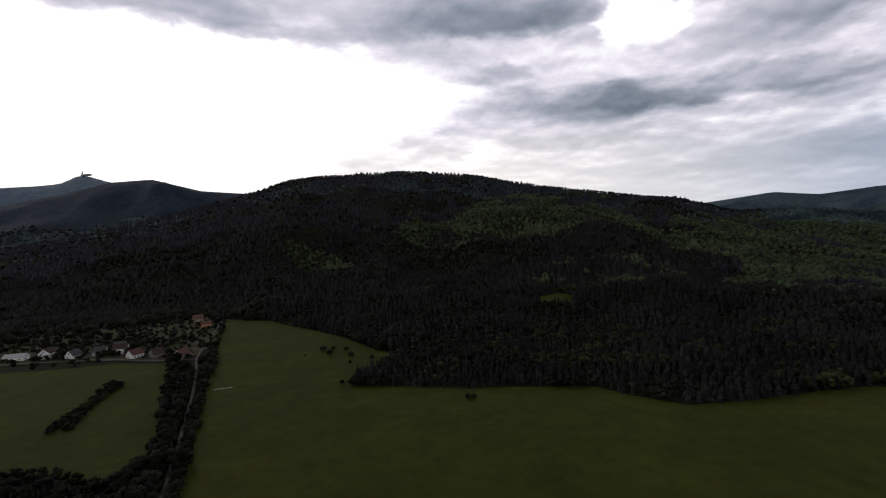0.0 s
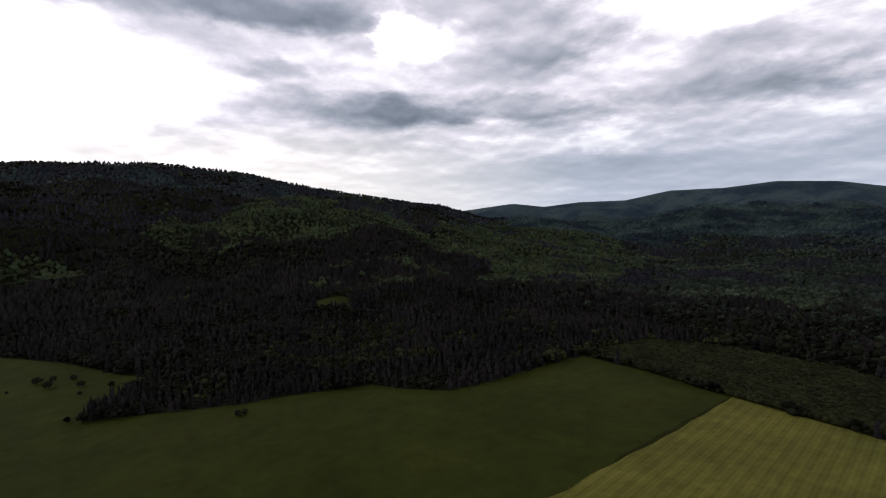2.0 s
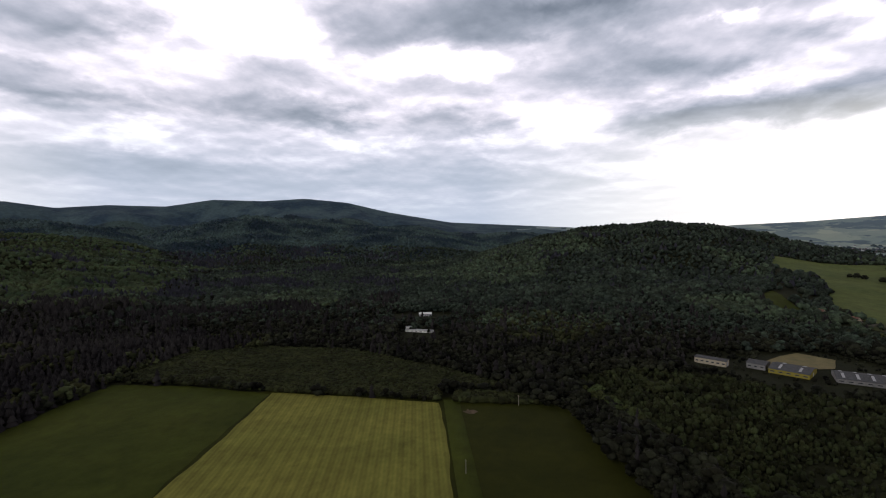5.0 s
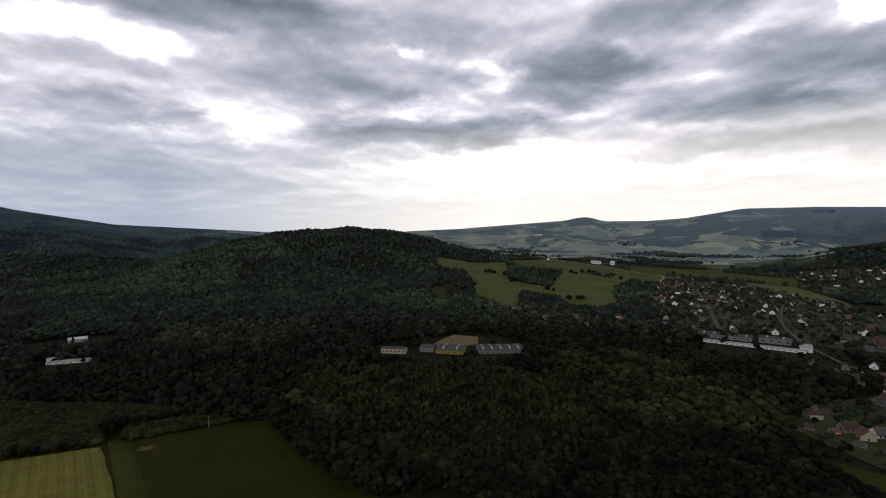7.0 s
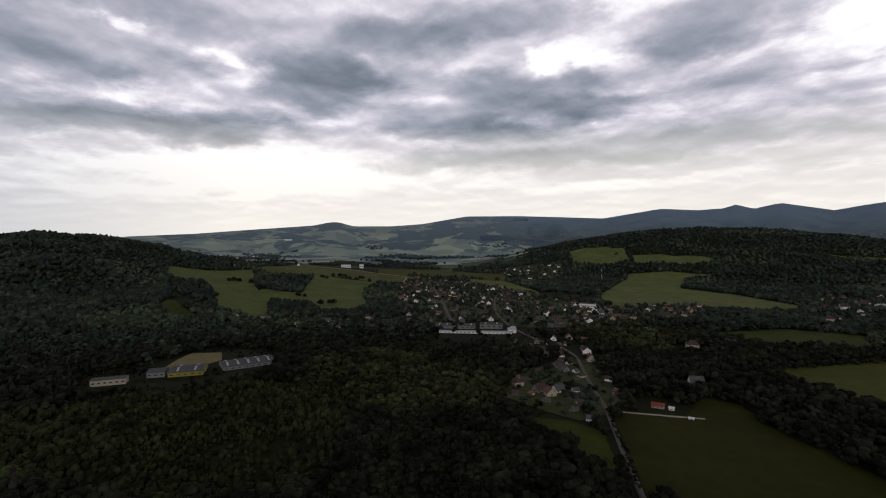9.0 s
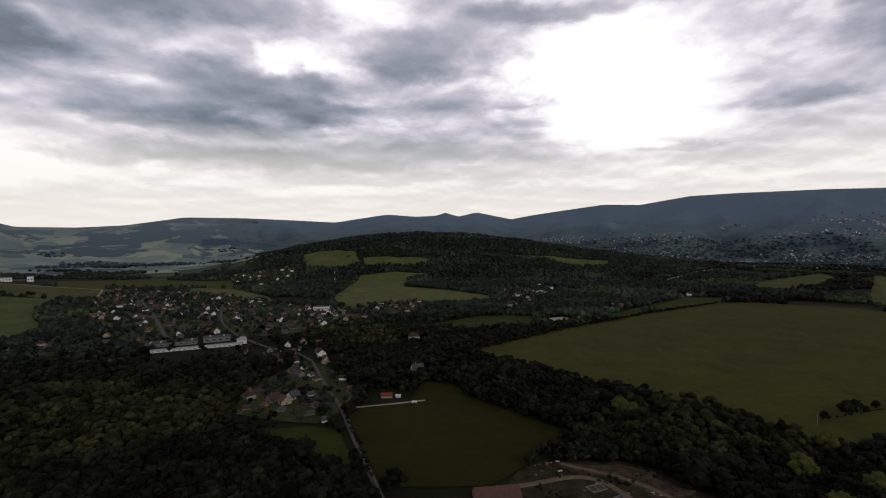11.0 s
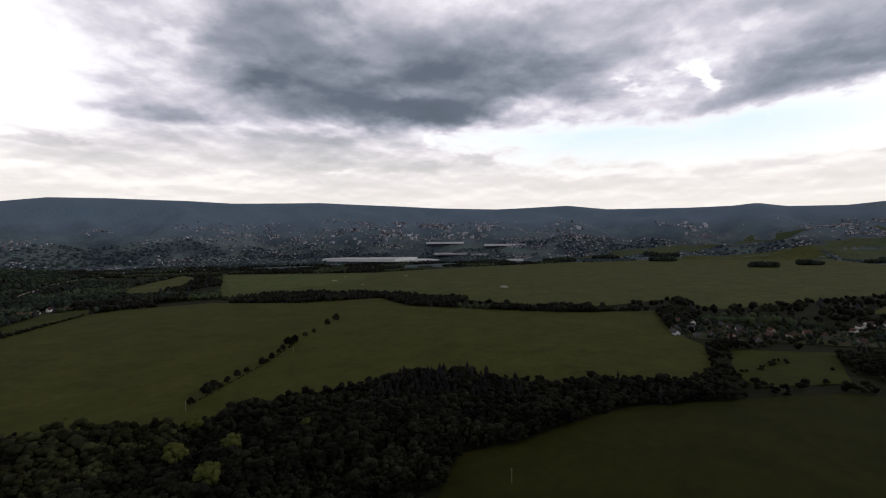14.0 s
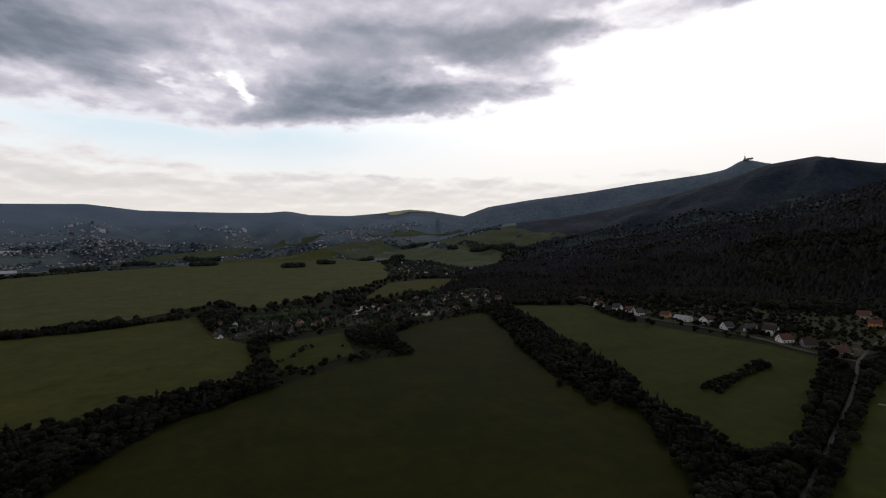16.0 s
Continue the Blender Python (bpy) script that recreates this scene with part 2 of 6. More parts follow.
# the far side of each billow catches the light
n_lit = noise_node(wt, vec_node(wt, "MULTIPLY", sheet, (1.035, 1.035, 1.0)), 2.6, 8.0, 0.55, 0.15)
rim = math_node(wt, "SUBTRACT", n_lit.outputs["Fac"], n_fine.outputs["Fac"])
dark = math_node(wt, "MAXIMUM", math_node(wt, "MULTIPLY_ADD", rim, -0.55, dark), 0.0)
# thick cloud darkens ever more slowly
dark = math_node(wt, "SUBTRACT", 1.0, math_node(wt, "EXPONENT", math_node(wt, "MULTIPLY", dark, -1.3)), clamp=True)
sky_shade = ramp_node(wt, dark, [(0.0, (1.3, 1.28, 1.3)), (0.155, (1.02, 0.99, 1.04)), (0.268, (0.75, 0.71, 0.80)), (0.357, (0.58, 0.565, 0.645)),
                                 (0.478, (0.405, 0.415, 0.488)), (0.60, (0.264, 0.288, 0.346)), (0.73, (0.137, 0.160, 0.200)), (1.0, (0.08, 0.09, 0.115))])
# the clear sky behind the breaks
air = wt.nodes.new("ShaderNodeTexSky")
air.sky_type, air.sun_disc = "NISHITA", False
air.sun_elevation, air.sun_rotation = radians(SUN_ELEV), radians(-SUN_BEARING)
clear = mix_node(wt, 1.0, air.outputs[0], (0.1, 0.1, 0.1), "MULTIPLY")
sky_mix = mix_node(wt, 0.93, clear, sky_shade)
# haze close to the skyline: warm over the plain, blue with rain over the valley
low = math_node(wt, "SUBTRACT", 1.0, math_node(wt, "DIVIDE", height, 12.5), clamp=True)
rain = math_node(wt, "SUBTRACT", 1.55, math_node(wt, "DIVIDE", math_node(wt, "ABSOLUTE", math_node(wt, "ADD", bearing, 62.0)), 36.0), clamp=True)
haze = mix_node(wt, rain, (1.02, 0.965, 0.89), (0.40, 0.455, 0.56))
sky_mix = mix_node(wt, math_node(wt, "POWER", low, 0.68), sky_mix, haze)
# thin pale blue where the cover breaks to the west
gap = math_node(wt, "SUBTRACT", 1.3, math_node(wt, "DIVIDE", math_node(wt, "ABSOLUTE", math_node(wt, "ADD", bearing, 262.0)), 30.0), clamp=True)
gap_up = math_node(wt, "SUBTRACT", 1.2, math_node(wt, "DIVIDE", math_node(wt, "ABSOLUTE", math_node(wt, "ADD", height, -11.0)), 4.0), clamp=True)
bare = math_node(wt, "SUBTRACT", 1.0, math_node(wt, "MULTIPLY", dark, 5.0), clamp=True)
gap = math_node(wt, "MULTIPLY", math_node(wt, "MULTIPLY", gap, gap_up), math_node(wt, "MULTIPLY", bare, n_big.outputs["Fac"]))
sky_mix = mix_node(wt, gap, sky_mix, (0.62, 0.84, 0.98))
# a dark layer overhead, above the view, added to cut the light on the land
top_dim = wt.nodes.new("ShaderNodeMapRange")
top_dim.interpolation_type = "SMOOTHSTEP"
top_dim.inputs["From Min"].default_value, top_dim.inputs["From Max"].default_value = 27.0, 46.0
link(wt, height, top_dim.inputs["Value"])
sky_mix = mix_node(wt, top_dim.outputs[0], sky_mix, (0.042, 0.044, 0.048))
back = wt.nodes.new("ShaderNodeBackground")
link(wt, sky_mix, back.inputs["Color"])
back.inputs["Strength"].default_value = 1.0
out = wt.nodes.new("ShaderNodeOutputWorld")
link(wt, back.outputs[0], out.inputs["Surface"])

sun = new("sun", bpy.data.lights.new("sun", "SUN"))
sun.data.energy, sun.data.angle, sun.data.color = 0.5, radians(14), (1.0, 0.95, 0.88)
sb, se = radians(SUN_BEARING), radians(SUN_ELEV)
sun.matrix_world = look((-math.sin(sb) * math.cos(se) * 900, math.cos(sb) * math.cos(se) * 900, math.sin(se) * 900 + 140), (0, 0, 140))

# ---- materials ----


def surface(name, base, other=None, scale=0.2, rough=0.9, spread=0.0, island=False, bump=0.0, bump_scale=1.0, metal=0.0, fine=0.0, grain=9.0, soft=0.15):
    """A matt material: base colour to other in patches of 1/scale metres, with pieces that differ by spread."""
    m = bpy.data.materials.new(name)
    m.use_nodes = True
    t = m.node_tree
    bsdf = t.nodes["Principled BSDF"]
    bsdf.inputs["Roughness"].default_value, bsdf.inputs["Metallic"].default_value = rough, metal
    bsdf.inputs["Specular IOR Level"].default_value = 0.5 if rough < 0.7 else 0.06
    pos = t.nodes.new("ShaderNodeNewGeometry")
    col = base
    if other:
        n = noise_node(t, pos.outputs["Position"], scale, 5.0, 0.6)
        f = t.nodes.new("ShaderNodeMapRange")
        f.inputs["From Min"].default_value, f.inputs["From Max"].default_value = 0.5 - soft, 0.5 + soft
        link(t, n.outputs["Fac"], f.inputs["Value"])
        col = mix_node(t, f.outputs[0], base, other)
    if fine:
        n2 = noise_node(t, pos.outputs["Position"], scale * grain, 4.0, 0.65)
        crisp = 1.0 if grain == 9.0 else 2.6
        g = math_node(t, "MAXIMUM", math_node(t, "MULTIPLY_ADD", n2.outputs["Fac"], 2 * fine * crisp, 1 - fine * crisp), 0.12)
        c2 = t.nodes.new("ShaderNodeCombineXYZ")
        for i in range(3):
            link(t, g, c2.inputs[i])
        col = mix_node(t, 1.0, col, c2.outputs[0], "MULTIPLY")
    if spread:
        rnd = pos.outputs["Random Per Island"] if island else t.nodes.new("ShaderNodeObjectInfo").outputs["Random"]
        hsv = t.nodes.new("ShaderNodeHueSaturation")
        link(t, math_node(t, "MULTIPLY_ADD", rnd, 2 * spread, 1 - spread), hsv.inputs["Value"])
        link(t, math_node(t, "MULTIPLY_ADD", rnd, 0.05, 0.475), hsv.inputs["Hue"])
        if isinstance(col, tuple):
            hsv.inputs["Color"].default_value = (*col, 1)
        else:
            link(t, col, hsv.inputs["Color"])
        col = hsv.outputs[0]
    if isinstance(col, tuple):
        bsdf.inputs["Base Color"].default_value = (*col, 1)
    else:
        link(t, col, bsdf.inputs["Base Color"])
    if bump:
        n3 = noise_node(t, pos.outputs["Position"], bump_scale, 4.0, 0.6)
        b = t.nodes.new("ShaderNodeBump")
        b.inputs["Distance"].default_value = bump
        link(t, n3.outputs["Fac"], b.inputs["Height"])
        link(t, b.outputs[0], bsdf.inputs["Normal"])
    return m


def field_material(name, base, other, stripe=0.0, angle=0.0, width=7.0, scale=0.012):
    """Grass or crop: broad patches, fine tufts, and mown stripes where stripe is above 0."""
    m = surface(name, base, other, scale=scale, rough=0.95, fine=0.0, bump=0.25, bump_scale=0.6)
    t = m.node_tree
    bsdf = t.nodes["Principled BSDF"]
    col = bsdf.inputs["Base Color"].links[0].from_socket
    pos = t.nodes.new("ShaderNodeNewGeometry").outputs["Position"]
    shade = noise_node(t, pos, 0.09, 6.0, 0.7)
    fac = math_node(t, "MULTIPLY_ADD", shade.outputs["Fac"], 0.9, 0.55)
    growth = noise_node(t, pos, 0.028, 3.0, 0.55, 0.6)
    fac = math_node(t, "MULTIPLY", fac, math_node(t, "MULTIPLY_ADD", growth.outputs["Fac"], 0.7, 0.65))
    if stripe:
        axis = (math.cos(angle) / width, math.sin(angle) / width, 0)
        s = math_node(t, "SINE", math_node(t, "MULTIPLY_ADD", vec_node(t, "DOT_PRODUCT", pos, axis), math.tau,
                                           math_node(t, "MULTIPLY", noise_node(t, pos, 0.02).outputs["Fac"], 3.0)))
        fine_s = math_node(t, "SINE", math_node(t, "MULTIPLY", vec_node(t, "DOT_PRODUCT", pos, axis), math.tau * 2.7))
        s = math_node(t, "MULTIPLY_ADD", fine_s, 0.7, s)
        streak = noise_node(t, vec_node(t, "MULTIPLY", pos, (axis[0] * 3, axis[1] * 3, 0)), 1.0, 4.0, 0.7).outputs["Fac"]
        s = math_node(t, "MULTIPLY_ADD", math_node(t, "SUBTRACT", streak, 0.5), 5.0, s)
        fac = math_node(t, "MULTIPLY", fac, math_node(t, "MULTIPLY_ADD", s, stripe, 1.0))
    c = t.nodes.new("ShaderNodeCombineXYZ")
    for i in range(3):
        link(t, fac, c.inputs[i])
    link(t, mix_node(t, 1.0, col, c.outputs[0], "MULTIPLY"), bsdf.inputs["Base Color"])
    return m


GRASS = field_material("grass", (0.0325, 0.0415, 0.0058), (0.0445, 0.0515, 0.0075))
GRASS_DARK = field_material("grass dark", (0.0205, 0.0232, 0.0030), (0.0280, 0.0300, 0.0042))
OLIVE = field_material("olive crop", (0.050, 0.056, 0.010), (0.062, 0.066, 0.0125))
# far fields, their green dulled by haze put into the base colour
FIELD_HAZY = field_material("green field with haze in its colour", (0.062, 0.078, 0.040), (0.082, 0.098, 0.049))
HAY = field_material("mown hay", (0.165, 0.155, 0.034), (0.130, 0.130, 0.028), stripe=0.10, angle=radians(106), width=7.0)
PASTURE = field_material("pasture", (0.112, 0.124, 0.040), (0.084, 0.100, 0.033))
PASTURE_GREEN = field_material("fresh pasture", (0.070, 0.090, 0.028), (0.094, 0.110, 0.034))
CONIFER = surface("spruce needles", (0.0128, 0.0114, 0.0126), (0.0232, 0.0208, 0.0200), scale=0.008, spread=0.42, island=True)
# copy of the spruce colour, paled and blued by painted distance haze
CONIFER_FAR = surface("spruce needles with haze in the colour", (0.0190, 0.0195, 0.0265), (0.0270, 0.0275, 0.0340), scale=0.006, spread=0.4, island=True)
# in LEAF and LEAF_DARK dark noise also stands in for shaded crown gaps
LEAF = surface("broad leaves", (0.0075, 0.0085, 0.0045), (0.038, 0.041, 0.0165), scale=0.035, spread=0.5, island=True, fine=0.75, grain=3.4)
LEAF_LIGHT = surface("young leaves", (0.026, 0.037, 0.019), (0.054, 0.069, 0.031), scale=0.010, spread=0.4, island=True)
LEAF_DARK = surface("dark leaves", (0.0042, 0.0045, 0.0034), (0.0205, 0.0215, 0.0125), scale=0.035, spread=0.5, island=True, fine=0.75, grain=3.4)


def wood_material(name, base, other, crowns=True):
    """Closed woods seen from far off: broad stands of other trees, and single crowns that differ a little."""
    return surface(name, base, other, scale=0.0045, spread=0.28 if crowns else 0.0, island=crowns, fine=0.6, bump=7.0, bump_scale=0.045, soft=0.08)


# valley leaves are greyed in the colour for the haze farther off
LEAF_VALE = surface("valley leaves, haze in the colour", (0.0245, 0.0335, 0.0225), (0.053, 0.070, 0.041), scale=0.018, spread=0.45, island=True, fine=0.75, grain=6.5)
LEAF_VALE_DARK = surface("dark valley leaves, haze in the colour", (0.0145, 0.0200, 0.0155), (0.0345, 0.0455, 0.0315), scale=0.018, spread=0.45, island=True, fine=0.75, grain=6.5)
# the haze of distance is put into these wood colours as blue
VALLEY_WOOD = wood_material("valley hill woods, haze in the colour", (0.018, 0.030, 0.040), (0.052, 0.078, 0.072))
VALLEY_FLOOR = wood_material("slopes beyond the valley, haze in the colour", (0.017, 0.028, 0.038), (0.048, 0.072, 0.068), False)
PLAIN_WOOD = wood_material("plain woods, haze in the colour", (0.028, 0.042, 0.053), (0.056, 0.077, 0.083))
FOOT_WOOD = wood_material("foothill woods, haze in the colour", (0.068, 0.100, 0.136), (0.112, 0.148, 0.172), False)
ROUND_FLOOR = wood_material("round hill slopes, haze in the colour", (0.019, 0.029, 0.046), (0.030, 0.043, 0.060), False)
# a patch of sunshine put into the pasture's base colour
PASTURE_SUN_TINT = wood_material("sunlit pasture", (0.44, 0.47, 0.29), (0.30, 0.35, 0.23), False)
RANGE_WOOD = wood_material("far range woods, haze in the colour", (0.060, 0.088, 0.128), (0.100, 0.136, 0.172), False)


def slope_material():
    """Wooded land round the town; blue haze is painted into its colour as it climbs to the range."""
    m = wood_material("town woodland, haze in its colour", (0.060, 0.083, 0.100), (0.116, 0.150, 0.150), False)
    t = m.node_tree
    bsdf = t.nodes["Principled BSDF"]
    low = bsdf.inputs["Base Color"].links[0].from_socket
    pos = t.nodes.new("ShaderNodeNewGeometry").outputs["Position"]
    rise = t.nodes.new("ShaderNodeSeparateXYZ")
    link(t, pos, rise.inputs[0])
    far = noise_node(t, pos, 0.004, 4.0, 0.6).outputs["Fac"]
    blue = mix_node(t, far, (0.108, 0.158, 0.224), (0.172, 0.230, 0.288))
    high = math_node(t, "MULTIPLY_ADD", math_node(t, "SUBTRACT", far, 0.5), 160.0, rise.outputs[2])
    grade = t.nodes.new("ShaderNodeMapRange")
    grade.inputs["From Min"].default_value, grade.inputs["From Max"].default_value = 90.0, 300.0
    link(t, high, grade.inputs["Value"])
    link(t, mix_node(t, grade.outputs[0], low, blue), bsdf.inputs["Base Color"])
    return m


TOWN_LAND = slope_material()
# skyline hills and mountain: blue haze mixed into the base colour
EAST_WOOD = wood_material("eastern hill woods, haze in the colour", (0.028, 0.048, 0.070), (0.060, 0.090, 0.100), False)
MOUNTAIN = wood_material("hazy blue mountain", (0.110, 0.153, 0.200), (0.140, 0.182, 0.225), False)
LEAF_YOUNG = surface("young plantation leaves", (0.0170, 0.0190, 0.0078), (0.031, 0.034, 0.0125), scale=0.05, spread=0.6, island=True)
LEAF_SCRUB = surface("thicket leaves", (0.0110, 0.0130, 0.0055), (0.0290, 0.0330, 0.0130), scale=0.05, spread=0.6, island=True)
LEAF_LIME = surface("lime green leaves", (0.058, 0.068, 0.017), (0.080, 0.088, 0.023), scale=0.3, fine=0.3)
BARK = surface("bark", (0.07, 0.055, 0.04), (0.10, 0.08, 0.06), scale=2.0)
ASPHALT = surface("worn asphalt", (0.095, 0.088, 0.082), (0.125, 0.115, 0.108), scale=0.3, fine=0.2)
OLIVE_PALE = field_material("pale olive crop", (0.062, 0.071, 0.020), (0.082, 0.088, 0.026))
SITE_SOIL = surface("dug soil", (0.042, 0.032, 0.025), (0.110, 0.078, 0.056), scale=0.2, fine=0.7, bump=0.3, bump_scale=0.8)
TRACK = surface("worn dirt track", (0.14, 0.108, 0.075), (0.19, 0.15, 0.105), scale=0.3, fine=0.3, bump=0.1, bump_scale=2.0)
GRAVEL = surface("pale gravel", (0.26, 0.23, 0.185), (0.33, 0.295, 0.24), scale=0.3, fine=0.3, bump=0.1, bump_scale=2.0)
WEEDS = surface("weedy rubble ground", (0.020, 0.021, 0.009), (0.058, 0.046, 0.030), scale=0.12, fine=0.5, bump=0.2, bump_scale=0.8)
SOIL = surface("bare soil", (0.075, 0.055, 0.038), (0.115, 0.088, 0.06), scale=0.3, fine=0.3, bump=0.3, bump_scale=0.8)


def garden_material():
    """Village ground: lawns, beds, drives and yards in small plots."""
    m = surface("garden plots", (0.03, 0.04, 0.012), bump=0.2, bump_scale=0.8)
    t = m.node_tree
    pos = t.nodes.new("ShaderNodeNewGeometry").outputs["Position"]
    v = t.nodes.new("ShaderNodeTexVoronoi")
    v.distance, v.inputs["Scale"].default_value = "MANHATTAN", 0.075
    link(t, vec_node(t, "MULTIPLY", pos, (1.0, 1.0, 0.0)), v.inputs["Vector"])
    plots = ramp_node(t, vec_node(t, "DOT_PRODUCT", v.outputs["Color"], (0.5, 0.5, 0.0)),
                      [(0.0, (0.032, 0.038, 0.014)), (0.40, (0.055, 0.062, 0.022)), (0.56, (0.042, 0.048, 0.018)), (0.70, (0.055, 0.048, 0.034)), (0.92, (0.095, 0.088, 0.075))])
    link(t, plots, t.nodes["Principled BSDF"].inputs["Base Color"])
    return m


GARDEN = garden_material()

# ---- the land ----

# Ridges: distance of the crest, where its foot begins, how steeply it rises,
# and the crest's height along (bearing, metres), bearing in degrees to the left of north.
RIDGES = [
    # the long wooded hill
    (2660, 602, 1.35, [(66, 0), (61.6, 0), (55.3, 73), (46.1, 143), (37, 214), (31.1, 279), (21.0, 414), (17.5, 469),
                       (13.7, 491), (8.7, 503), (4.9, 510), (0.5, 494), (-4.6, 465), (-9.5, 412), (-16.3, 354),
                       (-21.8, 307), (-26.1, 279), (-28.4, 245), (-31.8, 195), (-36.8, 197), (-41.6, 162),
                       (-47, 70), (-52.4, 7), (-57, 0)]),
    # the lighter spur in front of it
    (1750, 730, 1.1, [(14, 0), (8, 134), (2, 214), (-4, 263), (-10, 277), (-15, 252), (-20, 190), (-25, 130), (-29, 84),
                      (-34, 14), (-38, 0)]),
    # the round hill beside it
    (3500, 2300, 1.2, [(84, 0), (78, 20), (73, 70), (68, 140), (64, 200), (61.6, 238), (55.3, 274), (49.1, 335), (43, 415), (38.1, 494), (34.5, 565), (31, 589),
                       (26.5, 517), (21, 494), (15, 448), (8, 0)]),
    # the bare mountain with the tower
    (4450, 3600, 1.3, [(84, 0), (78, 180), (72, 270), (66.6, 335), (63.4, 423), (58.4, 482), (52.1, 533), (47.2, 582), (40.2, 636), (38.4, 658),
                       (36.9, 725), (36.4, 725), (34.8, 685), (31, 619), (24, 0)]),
    # the haze-tinted hills beyond the valley
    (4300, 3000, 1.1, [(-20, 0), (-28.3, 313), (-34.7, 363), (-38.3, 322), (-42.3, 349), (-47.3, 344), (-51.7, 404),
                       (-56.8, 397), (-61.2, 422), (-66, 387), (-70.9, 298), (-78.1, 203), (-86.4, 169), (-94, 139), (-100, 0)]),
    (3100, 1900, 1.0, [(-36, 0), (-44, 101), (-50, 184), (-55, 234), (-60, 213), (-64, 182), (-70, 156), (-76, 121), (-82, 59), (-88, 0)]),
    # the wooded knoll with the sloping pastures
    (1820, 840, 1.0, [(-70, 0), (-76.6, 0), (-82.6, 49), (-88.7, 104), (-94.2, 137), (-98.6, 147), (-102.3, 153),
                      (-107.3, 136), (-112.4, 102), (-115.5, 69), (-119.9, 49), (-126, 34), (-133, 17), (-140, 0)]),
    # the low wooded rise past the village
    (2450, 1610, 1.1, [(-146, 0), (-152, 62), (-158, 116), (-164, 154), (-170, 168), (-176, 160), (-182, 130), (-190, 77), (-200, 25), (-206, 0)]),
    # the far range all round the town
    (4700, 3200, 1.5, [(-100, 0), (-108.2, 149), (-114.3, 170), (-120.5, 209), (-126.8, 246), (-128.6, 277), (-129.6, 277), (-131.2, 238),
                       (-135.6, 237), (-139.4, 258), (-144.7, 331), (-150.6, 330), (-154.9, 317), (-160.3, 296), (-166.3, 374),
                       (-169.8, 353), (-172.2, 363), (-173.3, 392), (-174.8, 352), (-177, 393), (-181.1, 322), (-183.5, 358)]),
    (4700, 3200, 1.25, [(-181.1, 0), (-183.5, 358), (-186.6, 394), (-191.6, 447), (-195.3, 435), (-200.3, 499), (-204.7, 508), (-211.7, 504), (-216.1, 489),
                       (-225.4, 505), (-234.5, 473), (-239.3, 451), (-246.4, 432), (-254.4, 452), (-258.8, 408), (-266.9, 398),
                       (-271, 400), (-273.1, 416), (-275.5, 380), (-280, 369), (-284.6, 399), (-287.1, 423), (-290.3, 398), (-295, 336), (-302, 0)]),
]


def smooth01(s):
    s = np.clip(s, 0, 1)
    return s * s * (3 - 2 * s)


def waves(x, y):
    """Rolling relief, about -1 to 1, from a few crossed waves."""
    return (np.sin(x * 0.00436 + 1.3 + 1.1 * np.sin(y * 0.00307)) * np.cos(y * 0.00407 - 0.4 + 0.9 * np.sin(x * 0.00264))
            + 0.5 * np.sin(x * 0.01021 + y * 0.00793 + 2.0) + 0.35 * np.sin(x * 0.01550 - y * 0.01879)) / 1.6


def lattice(i, j, seed):
    h = np.sin(i * 127.1 + j * 311.7 + seed * 74.7) * 43758.5453
    return h - np.floor(h)


def soft_noise(x, y, size, seed):
    """Smooth noise from 0 to 1 with bumps of that size."""
    u, v = x / size, y / size
    i, j = np.floor(u), np.floor(v)
    fu, fv = u - i, v - j
    fu, fv = fu * fu * (3 - 2 * fu), fv * fv * (3 - 2 * fv)
    a = lattice(i, j, seed) * (1 - fu) + lattice(i + 1, j, seed) * fu
    b = lattice(i, j + 1, seed) * (1 - fu) + lattice(i + 1, j + 1, seed) * fu
    return a * (1 - fv) + b * fv


def ribs(x, y):
    """Ridges and side valleys of three sizes, about -1 to 1."""
    x, y = x + 60 * soft_noise(x, y, 300, 5), y + 60 * soft_noise(x, y, 300, 6)
    out = 0
    for size, share, seed in ((620, 1.0, 1), (290, 0.6, 2), (130, 0.28, 3)):
        out = out + share * (1 - 3 * np.abs(soft_noise(x, y, size, seed) - 0.5))
    return out - 0.75


def gully(x, y):
    """Side valleys that run down the slopes."""
    b = np.arctan2(-x, y)
    r = np.hypot(x, y)
    return np.abs(np.sin(b * 17 + 1.4 * np.sin(r * 0.0022) + 0.8)) + 0.6 * np.abs(np.sin(b * 31 - 1.1 * np.sin(r * 0.0034))) - 0.8


def ground_z(x, y):
    """Height of the land."""
    x, y = np.asarray(x, float), np.asarray(y, float)
    r = np.hypot(x, y)
    b = np.degrees(np.arctan2(-x, y))
    north = np.cos(np.radians(b - 15))
    z = 31 * smooth01((r - 350) / 700) * np.clip(north, 0, 1) ** 1.5
    rough, rib = waves(x, y), ribs(x, y)
    z = z + 130 * smooth01((r - 3700) / 1200) * smooth01((np.cos(np.radians(b + 10)) + 0.1) / 0.3)
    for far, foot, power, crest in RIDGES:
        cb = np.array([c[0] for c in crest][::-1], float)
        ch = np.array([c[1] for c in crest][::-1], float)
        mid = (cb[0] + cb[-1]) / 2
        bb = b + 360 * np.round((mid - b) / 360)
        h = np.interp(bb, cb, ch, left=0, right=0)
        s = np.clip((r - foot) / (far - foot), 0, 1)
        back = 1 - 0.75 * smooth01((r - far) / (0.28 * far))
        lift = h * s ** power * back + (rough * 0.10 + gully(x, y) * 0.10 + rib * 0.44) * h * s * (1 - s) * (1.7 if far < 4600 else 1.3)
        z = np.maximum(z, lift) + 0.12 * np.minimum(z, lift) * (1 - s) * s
    return z



